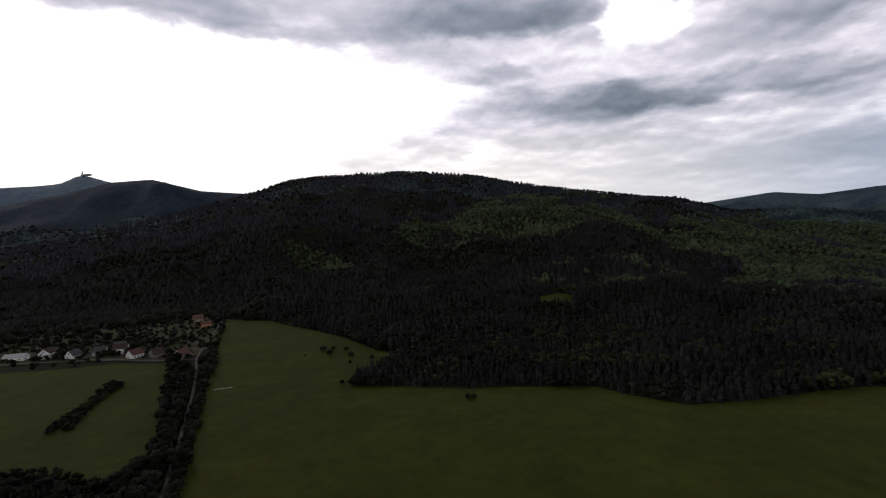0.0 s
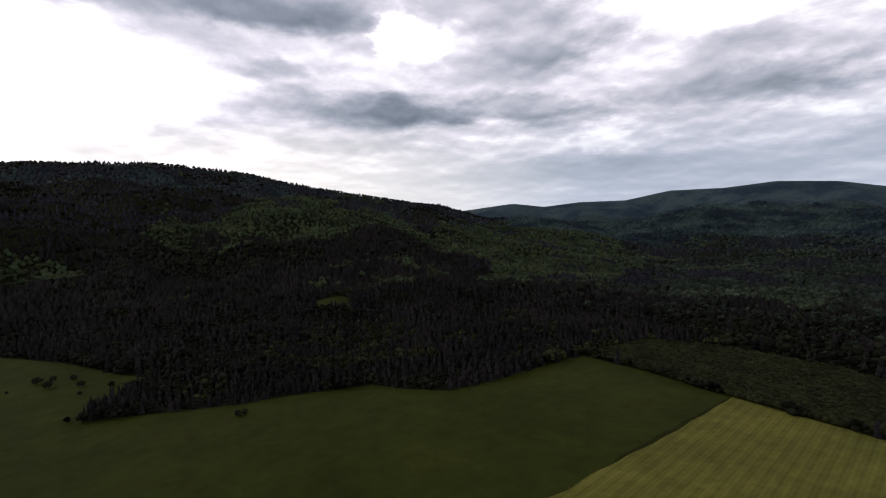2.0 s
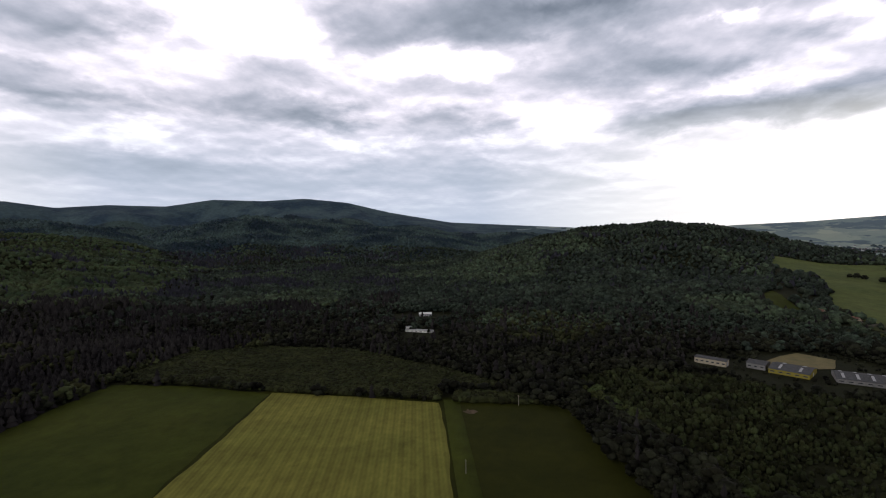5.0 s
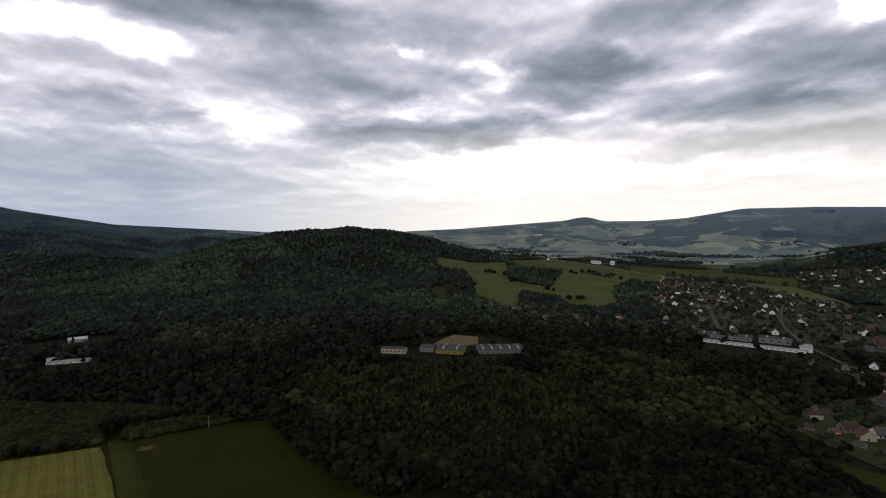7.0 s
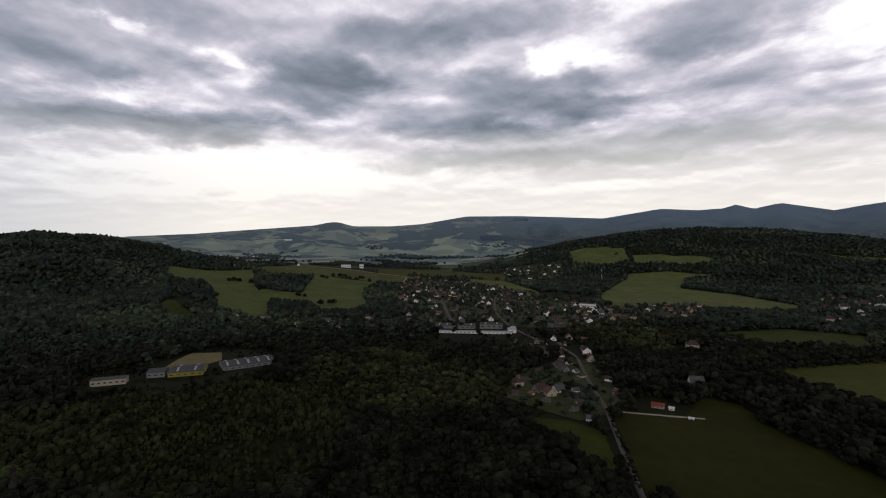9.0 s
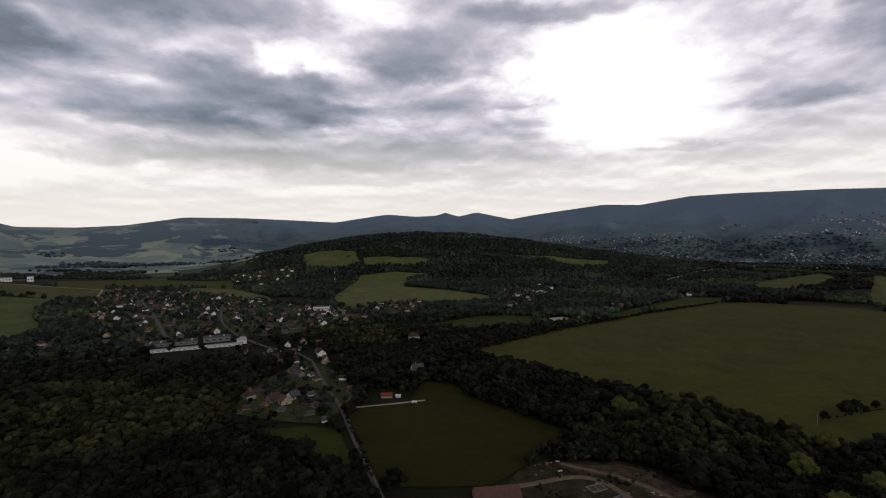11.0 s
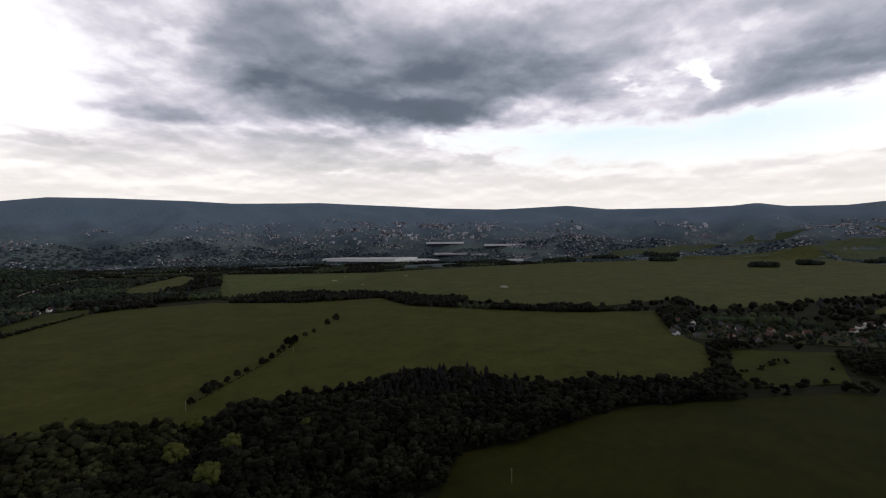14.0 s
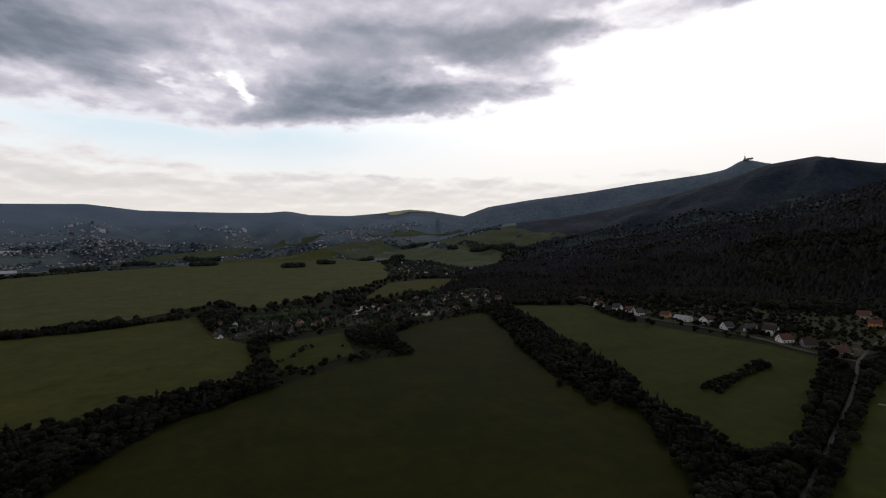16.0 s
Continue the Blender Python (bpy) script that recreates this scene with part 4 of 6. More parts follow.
def lump_crown(lumps, level, sprays=0, size=0.06):
    """A broad crown one unit high: rounded lumps of foliage, with loose sprays of leaves on the outside."""
    out = []
    for i in range(lumps):
        s = (i + 0.5) / lumps
        a = i * 2.4 + rng.uniform(-0.5, 0.5)
        reach = 0.30 * math.sin(math.pi * (0.22 + 0.70 * s)) * rng.uniform(0.65, 1.1)
        rad = rng.uniform(0.15, 0.20) * {3: 1.5}.get(lumps, 0.9)
        mid = np.array([math.cos(a) * reach, math.sin(a) * reach, 0.30 + 0.52 * s])
        out.append(blob(level, mid, rad, 0.95, 0.2 if level == 1 else 0.13))
        if sprays:
            d = rng.normal(0, 1, (sprays, 3)) + [0, 0, 0.4]
            d /= np.linalg.norm(d, axis=1)[:, None]
            c = mid + d * rad * rng.uniform(0.95, 1.15, (sprays, 1))
            tri = np.stack([c + rng.normal(0, size * 0.6, (sprays, 3)) for _ in range(3)], 1).reshape(-1, 3)
            out.append((tri, np.arange(sprays * 3).reshape(-1, 3)))
    v, f = merge(out)
    v[:, 2] = np.maximum(v[:, 2], 0.03)
    v[:, 2] *= 1.0 / v[:, 2].max()
    return v, f


def planted(shapes, x, y, high, wide, sink=0.02):
    """Copies of the shapes at plan points, as one pair of arrays."""
    x, y = np.asarray(x, float), np.asarray(y, float)
    z = ground_z(x, y)
    vs, fs, k = [], [], 0
    pick = rng.integers(0, len(shapes), len(x))
    turn = rng.uniform(0, math.tau, len(x))
    for s, (v, f) in enumerate(shapes):
        m = pick == s
        if not m.any():
            continue
        c, q = np.cos(turn[m])[:, None], np.sin(turn[m])[:, None]
        w, h = (high[m] * wide[m])[:, None], high[m][:, None]
        vx = (v[:, 0] * c - v[:, 1] * q) * w + x[m][:, None]
        vy = (v[:, 0] * q + v[:, 1] * c) * w + y[m][:, None]
        vz = (v[:, 2][None] - sink) * h + z[m][:, None]
        vs.append(np.stack([vx, vy, vz], -1).reshape(-1, 3))
        fs.append((f[None] + (np.arange(m.sum()) * len(v))[:, None, None]).reshape(-1, 3) + k)
        k += m.sum() * len(v)
    return np.vstack(vs), np.vstack(fs)


SPRUCE_MID = [spruce_shape(4, 7) for _ in range(5)]
SPRUCE_LOW = [spruce_shape(3, 6) for _ in range(5)]
SPRUCE_FAR = [cone_tier(5, 0.2, 0.05, 1.0, 0.25) for _ in range(4)]
LEAF_FAR = [blob(1, (0.0, 0.0, 0.5), 0.36, 1.35, 0.3) for _ in range(14)]
LEAF_MID = [lump_crown(3, 1, 3, 0.1) for _ in range(14)]
LEAF_NEAR = [lump_crown(12, 1, 8, 0.06) for _ in range(12)]
CLUMP_FAR = [dome_clump() for _ in range(6)]

ZONES = {}
ZONES["thicket"] = [(452, -24), (487, -70), (483, -149), (421, -244), (347, -288), (266, -239), (219, -166), (225, -132), (281, -86), (374, -52)]
ZONES["vb_upper"] = [(1079, -1203), (778, -1166), (412, -963), (306, -865), (279, -697), (357, -638), (418, -676), (481, -587), (588, -628), (802, -838)]
ZONES["vb_far"] = [(980, -1576), (793, -1740), (675, -1525), (696, -1237)]
ZONES["vb_row"] = [(376, -879), (186, -1063), (160, -920), (311, -730)]
ZONES["vb_south"] = [(238, -418), (223, -520), (191, -506), (132, -421), (129, -367), (139, -344), (168, -345), (214, -356)]
ZONES["vb_west"] = [(850, -392), (714, -485), (620, -554), (538, -600), (502, -536), (609, -453), (768, -406)]
ZONES["vc"] = [(-915, -77), (-882, -20), (-856, 113), (-920, 225), (-994, 359), (-1037, 502), (-882, 486), (-815, 396), (-755, 273), (-742, 165), (-741, 65), (-731, -25), (-733, -58)]
ZONES["vc2"] = [(-1991, 497), (-2666, 803), (-1868, 809), (-1507, 616), (-1643, 438)]
ZONES["vd"] = [(-2, -1356), (-139, -1423), (-123, -1248), (-23, -960), (3, -992)]
ZONES["va_garden"] = [(-819, 606), (-634, 679), (-454, 756), (-384, 779), (-298, 626), (-306, 554), (-417, 556), (-562, 542)]
ZONES["conif_grove"] = [(-392, -289), (-433, -231), (-444, -177), (-400, -153), (-356, -210), (-305, -265)]
ZONES["site"] = [(-8, -284), (-22, -300), (-50, -303), (-74, -306), (-92, -297), (-104, -278), (-115, -268), (-131, -254), (-134, -232), (-100, -226), (-60, -240), (-20, -255), (0, -262)]
ZONES["orchard_a"] = [(360, 399), (453, 396), (502, 324), (513, 228), (478, 152), (420, 98), (375, 90), (374, 140), (367, 231), (367, 307)]
ZONES["orchard_b"] = [(478, 166), (462, 104), (415, 36), (404, 37), (407, 82), (408, 109)]
ZONES["orchard_c"] = [(394, 79), (399, 30), (382, 7), (374, 75)]
ZONES["paddock"] = [(-690, -8), (-714, 102), (-608, 122), (-556, 170), (-537, 108), (-504, 45), (-541, -7)]
ZONES["vb_mid"] = [(311, -548), (259, -645), (187, -534), (204, -476), (236, -489)]
ZONES["court_yard"] = [(-70, -842), (-107, -872), (-124, -835), (-92, -788), (-72, -770)]
ZONES["shed_yard"] = [(125, -392), (70, -392), (72, -424), (118, -428)]
ZONES["ve"] = [(-1983, 513), (-2300, 800), (-1758, 829), (-1451, 515), (-1498, 404)]
ZONES["works"] = [(536, -132), (517, -172), (493, -198), (475, -226), (464, -296), (520, -332), (594, -300), (582, -150)]
ZONES["sanatorium_grounds"] = [(648, 206), (650, 146), (612, 142), (604, 176), (608, 208)]
ZONES["factory_grounds"] = [(462, -553), (420, -658), (336, -630), (287, -585.2), (366.8, -492.8), (420, -492.8)]
ZONES["barn_yard"] = [(-19.6, -274.4), (56, -266), (67.2, -210), (11.2, -196), (-28, -224)]
ZONES["village_back"] = [(-960, -40), (-1060, -60), (-1200, 150), (-1500, 390), (-1360, 560), (-1120, 420), (-1040, 300), (-930, 150)]
SPARSE = {"village_back": 0.16, "vb_upper": 0.03, "vb_far": 0.05, "vb_row": 0.05, "vb_south": 0.04, "vb_west": 0.25, "vb_mid": 0.25, "vc": 0.06, "vc2": 0.05, "vd": 0.08, "ve": 0.5,
          "va_garden": 0.05, "conif_grove": 1.0, "paddock": 0.22, "site": 0.0, "works": 0.0, "factory_grounds": 0.05, "sanatorium_grounds": 0.06}


# stands of broadleaved trees among the spruce
STANDS = {}
STANDS["spur"] = [(-122, 1694), (-94, 1503), (-90, 1411), (-31, 1311), (48, 1241), (90, 1268), (202, 1203), (319, 1229), (455, 1275), (524, 1211), (487, 975), (629, 1221), (666, 1532), (658, 2044), (367, 1695), (219, 1714), (67, 1606), (-17, 1571), (-67, 1621)]
STANDS["green_slope"] = [(776, 1586), (581, 1130), (558, 952), (525, 833), (642, 768), (870, 838), (1323, 1144), (1676, 1609), (1535, 1828), (1431, 2140), (1082, 1930)]
STANDS["larch"] = [(29, 531), (66, 594), (157, 578), (209, 465), (138, 473), (79, 513)]
STANDS["pale_stand"] = [(-393, 1209), (-328, 1237), (-197, 1161), (-197, 1088), (-350, 1109)]
STANDS["birch"] = [(403, 611), (480, 630), (471, 565), (413, 519), (361, 535)]
STANDS["knoll_green"] = [(1432, 318), (1867, 285), (1771, 69), (1727, -126), (1727, -242), (1398, -102), (1281, 22), (1126, 121), (1136, 240)]


def in_stand(x, y):
    """Within a broadleaved stand, its edge frayed."""
    u = x + 90 * (soft_noise(x, y, 120, 11) - 0.5) + 36 * (soft_noise(x, y, 34, 12) - 0.5)
    v = y + 90 * (soft_noise(x, y, 120, 13) - 0.5) + 36 * (soft_noise(x, y, 34, 14) - 0.5)
    hit = np.zeros(len(x), bool)
    for p in STANDS.values():
        hit |= inside(p, u, v)
    return hit


def road_gap(x, y, extra=2.5):
    free = np.ones(len(x), bool)
    for c, w in ROADS:
        near = np.full(len(x), 1e9)
        for p in c[:: 2]:
            near = np.minimum(near, np.hypot(x - p[0], y - p[1]))
        free &= near > w / 2 + extra + 3
    return free


def scatter(r0, r1, spacing):
    """Jittered points all round between two distances; spacing grows with distance where it is a function."""
    xs, ys, r = [], [], r0
    while r < r1:
        s = spacing(r)
        n = int(math.tau * r / s)
        a = (np.arange(n) + rng.uniform(0, 1)) * math.tau / n + rng.uniform(-0.42, 0.42, n) * s / r
        d = r + rng.uniform(-0.45, 0.45, n) * s
        xs.append(-np.sin(a) * d)
        ys.append(np.cos(a) * d)
        r += s
    return np.concatenate(xs), np.concatenate(ys)


def patches(x, y, size, seed):
    """Smooth noise from 0 to 1 over the plan."""
    u, v = x / size + seed * 1.7, y / size - seed * 2.3
    return 0.5 + 0.25 * (np.sin(u * 2.1 + 1.3 * np.sin(v * 1.7)) + np.sin(v * 2.6 + 1.1 * np.sin(u * 1.3 + seed)))


def open_land(x, y):
    o = np.zeros(len(x), bool)
    for p in FIELDS.values():
        o |= inside(p, x, y)
    return o


def wood(name, shapes, material, x, y, low, high, wide, label):
    if len(x) == 0:
        return
    h = rng.uniform(low, high, len(x)) * (0.72 + 0.5 * patches(np.asarray(x, float), np.asarray(y, float), 60, 3.3))
    w = rng.uniform(wide * 0.8, wide * 1.25, len(x))
    v, f = planted(shapes, x, y, h, w)
    tagged(mesh_object(name, v, f, material, True), label, "woodland", kind="stuff")


def build_woods():
    x, y = scatter(170, 4880, lambda r: 6.4 if r < 640 else 6.4 + (r - 640) * (0.0074 if r < 2900 else 0.0088))
    r = np.hypot(x, y)
    b = np.degrees(np.arctan2(-x, y))
    b = np.where(b > 70, b - 360, b)          # 70 down to -290
    keep = ~open_land(x, y) & road_gap(x, y)
    for name, p in ZONES.items():
        zone = inside(p, x, y) | (inside(p, x * 1.06, y * 1.06) if name in SPARSE and name != "conif_grove" else False)
        keep &= ~zone | (rng.uniform(0, 1, len(x)) < SPARSE.get(name, 0.0))
    keep &= ~((r < 249) & (b > -118)) & ~((r < 266) & (b < -238)) & ~((r < 210) & (b > -238) & (b < -205))
    # beyond the fields the plain towards the town is open land with copses
    plain = (b < -112) & (r > 980) & ~((b < -148) & (b > -204) & (r > 1560) & (r < 2900))
    for cx, cy, cr in ((745, 205, 34), (720, 196, 28), (121, -650, 15), (88, -491, 12), (174, -595, 11), (-225, -975, 26), (-395, -1180, 30), (-455, -1208, 26)):
        u0 = np.arctan2(cy, cx)
        du = (x - cx) * np.cos(u0) + (y - cy) * np.sin(u0)
        dv = -(x - cx) * np.sin(u0) + (y - cy) * np.cos(u0)
        keep &= (du / (cr * 0.9)) ** 2 + (dv / (cr * 1.6)) ** 2 > 1
    keep &= ~((r < 385) & (b < -20) & (b > -86)) & ~((r < 440) & (b < -44) & (b > -62))
    copse = patches(x, y, 364, 1.0) * 0.6 + patches(x, y, 126, 4.0) * 0.4
    keep &= ~(plain & (r < 3900) & (copse < np.where(r < 1750, 0.27, np.where(b < -150, 0.36, 0.46))) & (rng.uniform(0, 1, len(x)) > np.where(r < 1750, 0.06, 0.008)))
    hazy = (b < -104) & (b > -152) & (r > 2100)
    keep &= ~(hazy & (copse < 0.66) & (rng.uniform(0, 1, len(x)) > 0.04))
    keep &= ~(plain & (r >= 3900) & (r < 4300) & (copse < 0.40) & (rng.uniform(0, 1, len(x)) > 0.15))
    x, y, r, b, copse = x[keep], y[keep], r[keep], b[keep], copse[keep]
    u = rng.uniform(0, 1, len(x))
    mixn = patches(x, y, 238, 2.0)
    drift = patches(x, y, 210, 7.0) + 0.6 * patches(x, y, 70, 8.0) + 0.5 * rng.uniform(0, 1, len(x)) - 1.05
    north = b + 16 * drift > -42
    spur = in_stand(x, y)
    blocks = soft_noise(x, y, 150, 21) + 0.4 * soft_noise(x, y, 50, 22)
    share = np.where(north, np.clip(0.95 - 0.5 * (mixn > 0.78), 0, 1), np.where(b > -72, np.where(blocks > 0.75, 0.9, 0.12), 0.12))
    share = np.where(north & (r < 760) & (mixn > 0.66), 0.45, share)
    share = np.where(spur, 0.07, share)
    share = np.where((r < 800) & (b < -110), 0.0, share)
    share = np.where((r < 532) & (b < -44), np.minimum(share, 0.05), share)
    share = np.where((b > 21) & (r < 900) | (b < -255) | inside(ZONES["va_garden"], x, y), 0.04, share)
    rib = gully(x, y)
    share = np.where((r > 700) & ~spur, np.clip(share - 0.3 * (rib > 0.3) * (blocks > 0.8), 0.03, 1), share)
    share = np.where(spur, np.clip(share + 0.8 * (soft_noise(x, y, 110, 23) > 0.78), 0, 1), share)
    share = np.where(north & (r < 900) & (patches(x, y, 34, 6.0) > 0.66), 0.3, share)
    share = np.where(inside(ZONES["conif_grove"], x, y), 0.4, share)
    pine = u < share
    light = (patches(x, y, 168, 3.0) > 0.6) & ~((b < -84) & (b > -114) & (r > 784) & (mixn < 0.6)) & ((b > -60) | (patches(x, y, 168, 3.0) > 0.72)) & (b < 4) | spur
    # single trees stand at the near edges of two belts; the rest of the woods is joined
    single = (r < 350) & (((b < -84) & (b > -150)) | ((b < -188) & (b > -236))) & (rng.uniform(0, 1, len(x)) < 0.30) & ~pine
    pick = np.flatnonzero(single)[:110]
    SINGLE.extend(zip(x[pick], y[pick], light[pick]))
    rest = np.ones(len(x), bool)
    rest[pick] = False
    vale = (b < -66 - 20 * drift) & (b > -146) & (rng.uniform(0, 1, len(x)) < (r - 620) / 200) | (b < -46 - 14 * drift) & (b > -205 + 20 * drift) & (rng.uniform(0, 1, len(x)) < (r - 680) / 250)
    for tag, m in (("near", r < 370), ("middle", (r >= 370) & (r < 860)), ("upland", (r >= 860) & (r < 2150)), ("ridge", (r >= 2150) & (r < 2950) & ~((r >= 2300) & (b < -34) & (b > -104)))):
        m = m & rest
        con = {"near": SPRUCE_MID, "middle": SPRUCE_LOW, "upland": SPRUCE_FAR, "ridge": SPRUCE_FAR}[tag]
        lea = {"near": LEAF_NEAR, "middle": LEAF_MID, "upland": LEAF_FAR, "ridge": LEAF_FAR}[tag]
        low_grove = m & pine & (r < 560) & (b > -26)
        wood("spruce_grove", con, CONIFER, x[low_grove], y[low_grove], 10, 15, 1.1, "dark spruce grove along the meadow edge")
        pine = pine & ~low_grove
        m = m & ~low_grove
        lo, hi = {"near": (12, 18), "middle": (11, 17), "upland": (10, 15), "ridge": (11, 15)}[tag]
        # farther spruce takes the colour with haze painted in
        hazed = (tag == "upland") & ((b < -34 - 14 * drift) & (r > 1000) | (r > 1500))
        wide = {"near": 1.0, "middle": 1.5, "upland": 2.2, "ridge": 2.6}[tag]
        wood("spruce_forest", con, CONIFER_FAR if tag == "ridge" else CONIFER, x[m & pine & ~hazed], y[m & pine & ~hazed], lo, hi, wide, "dense dark spruce forest over the hillside")
        wood("spruce_forest", con, CONIFER_FAR, x[m & pine & hazed], y[m & pine & hazed], lo, hi, wide, "dense spruce forest along the valley, haze in its blue-grey colour")
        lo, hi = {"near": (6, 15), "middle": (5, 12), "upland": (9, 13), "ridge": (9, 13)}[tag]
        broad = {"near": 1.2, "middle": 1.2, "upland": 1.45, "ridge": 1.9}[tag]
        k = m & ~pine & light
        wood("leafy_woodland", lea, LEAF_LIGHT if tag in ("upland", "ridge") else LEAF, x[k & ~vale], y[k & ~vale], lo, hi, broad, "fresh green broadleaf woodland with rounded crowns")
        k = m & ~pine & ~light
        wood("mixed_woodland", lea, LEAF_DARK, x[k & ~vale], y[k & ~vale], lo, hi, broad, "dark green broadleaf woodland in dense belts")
        wood("valley_woodland", lea, LEAF_VALE_DARK, x[k & vale], y[k & vale], lo, hi, broad, "dark woodland along the valley, haze in its grey-green colour")
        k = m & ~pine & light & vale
        wood("valley_woodland", lea, LEAF_VALE, x[k], y[k], lo, hi, broad, "soft green broadleaf woodland along the valley, haze in its colour")
    def far_wood(m, material, wide, label):
        wood("far_woods", CLUMP_FAR, material, x[m], y[m], 8, 13, wide, label)

    out = r >= 2300
    valley = out & (b < -34) & (b > -104)
    round_hill = out & (b > 8) & (b < 62)
    far_wood(valley & (r < 3700), VALLEY_WOOD, 2.0, "dark woods on the valley hills, blue haze in their colour")
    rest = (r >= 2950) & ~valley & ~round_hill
    far_wood(rest & (r < 3650), PLAIN_WOOD, 2.8, "dark copses and belts on the plain round the town, haze in their colour")


SINGLE = []
build_woods()


def rows_in(poly, along, gap, step, jitter=0.4):
    """Points in straight rows inside a polygon; along: the rows' angle in degrees."""
    p = np.array(poly, float)
    c, s = math.cos(radians(along)), math.sin(radians(along))
    mid, half = p.mean(0), np.hypot(*np.ptp(p, axis=0)) / 2 + 10
    u, v = np.meshgrid(np.arange(-half, half, step), np.arange(-half, half, gap))
    u, v = u.ravel() + rng.uniform(-jitter, jitter, u.size), v.ravel() + rng.uniform(-jitter, jitter, u.size)
    x, y = mid[0] + u * c - v * s, mid[1] + u * s + v * c
    k = inside(poly, x, y)
    return x[k], y[k]


BUSH = [merge([blob(1, (0.0, 0.0, 0.52), 0.40, 1.2, 0.3)] + [(rng.normal(0, 0.2, (12, 3)) + [0, 0, 0.75], np.arange(12).reshape(4, 3))]) for _ in range(10)]
for along, zone in ((88, "orchard_a"), (100, "orchard_b"), (88, "orchard_c")):
    x, y = rows_in(ZONES[zone], along, 3.0, 2.2, 0.4)
    wood("plantation_rows", BUSH, LEAF_YOUNG, x, y, 3.6, 4.6, 1.7, "young trees in dense straight plantation rows")
x, y = rows_in(ZONES["thicket"], 35, 5.4, 3.0, 1.2)
k = rng.uniform(0, 1, len(x)) < 0.55 + 0.45 * (patches(x, y, 42, 2.5) > 0.4)
wood("thicket", BUSH, LEAF_SCRUB, x[k], y[k], 3.0, 7.0, 0.95, "olive green thicket of young saplings")


def hedge(line, off, low, high, label, step=2.2, material=LEAF_DARK, spread=1.2):
    p = np.array(line, float)
    d = np.r_[0, np.cumsum(np.hypot(*np.diff(p, axis=0).T))]
    q = np.arange(0, d[-1], step)
    g = np.gradient(np.stack([np.interp(q, d, p[:, 0]), np.interp(q, d, p[:, 1])], 1), axis=0)
    g /= np.hypot(g[:, 0], g[:, 1])[:, None]
    x = np.interp(q, d, p[:, 0]) - g[:, 1] * off + rng.uniform(-spread, spread, len(q))
    y = np.interp(q, d, p[:, 1]) + g[:, 0] * off + rng.uniform(-spread, spread, len(q))
    wood("hedge", LEAF_MID, material, x, y, low, high, 1.3, label)


for off in (-3.0, 3.5):
    hedge([(-305, 368), (-318, 410), (-334, 478)], off, 3.5, 7.0, "dark clump of shrubs jutting into a field", 3.0, LEAF_DARK, 3.5)
hedge([(-563, 11), (-600, 40), (-640, 60)], 0.0, 3.0, 6.0, "loose shrubs in a paddock", 6.0, LEAF_DARK, 5.0)


def copse(cx, cy, wide, deep, label):
    """A small wood on open land: wide across the way to it, deep along."""
    n = max(6, int(wide * deep / 60))
    a, d = rng.uniform(0, math.tau, n), np.sqrt(rng.uniform(0, 1, n))
    u, v = wide / 2 * d * np.cos(a), deep / 2 * d * np.sin(a)
    r = math.hypot(cx, cy)
    wood("copse", LEAF_FAR, LEAF_VALE_DARK, cx + (u * -cy + v * cx) / r, cy + (u * cx + v * cy) / r, *((20, 28) if r > 2200 else (9, 14)), 1.3, label)


for cx, cy, wide, deep in ((-3003, -288, 130, 60), (-2468, 154, 110, 40), (-2676, 345, 90, 40), (-3297, 1057, 190, 50), (-2660, 1087, 60, 30), (-2428, 1279, 330, 60), (-2886, 614, 80, 40), (-2775, 779, 70, 40),
                           (-2455, -1096, 160, 40), (-2831, -842, 190, 40), (-3182, -645, 160, 40), (-3312, -330, 200, 40)):
    copse(cx, cy, wide, deep, "dark copse on open farmland")
LANE = [(-158.2, 247.8), (-177.8, 295.4), (-214.2, 380.8), (-245, 453.6), (-274.4, 516.6)]
for off in (-5.0, 5.0, -7.5, 6.5):
    hedge(LANE, off, 3.0, 6.5, "overgrown dark hedge along a narrow lane")
hedge([(131.6, -366.8), (98, -302.4), (81.2, -268.8)], 6.0, 1.5, 3.0, "low roadside hedge")
hedge([(-446.6, -1075.2), (-260.4, -915.6), (-86.8, -746.2), (46.2, -592.2)], 5, 3.0, 7.0, "dark hedge of trees along a field edge", 2.6, LEAF_DARK, 3.0)


# ---- things ----
def part(name, bm, material, parent, label="", at=None):
    """One mesh object under a thing or a part."""
    me = bpy.data.meshes.new(name)
    bm.to_mesh(me)
    bm.free()
    me.materials.append(material)
    ob = new(name, me)
    ob.parent = parent
    if at is not None:
        ob.matrix_basis = at
    return tagged(ob, label)


def box(bm, x0, x1, y0, y1, z0, z1):
    v = [bm.verts.new((x, y, z)) for z in (z0, z1) for x, y in ((x0, y0), (x1, y0), (x1, y1), (x0, y1))]
    for f in ((3, 2, 1, 0), (4, 5, 6, 7), (0, 1, 5, 4), (1, 2, 6, 5), (2, 3, 7, 6), (3, 0, 4, 7)):
        bm.faces.new([v[i] for i in f])
    return bm


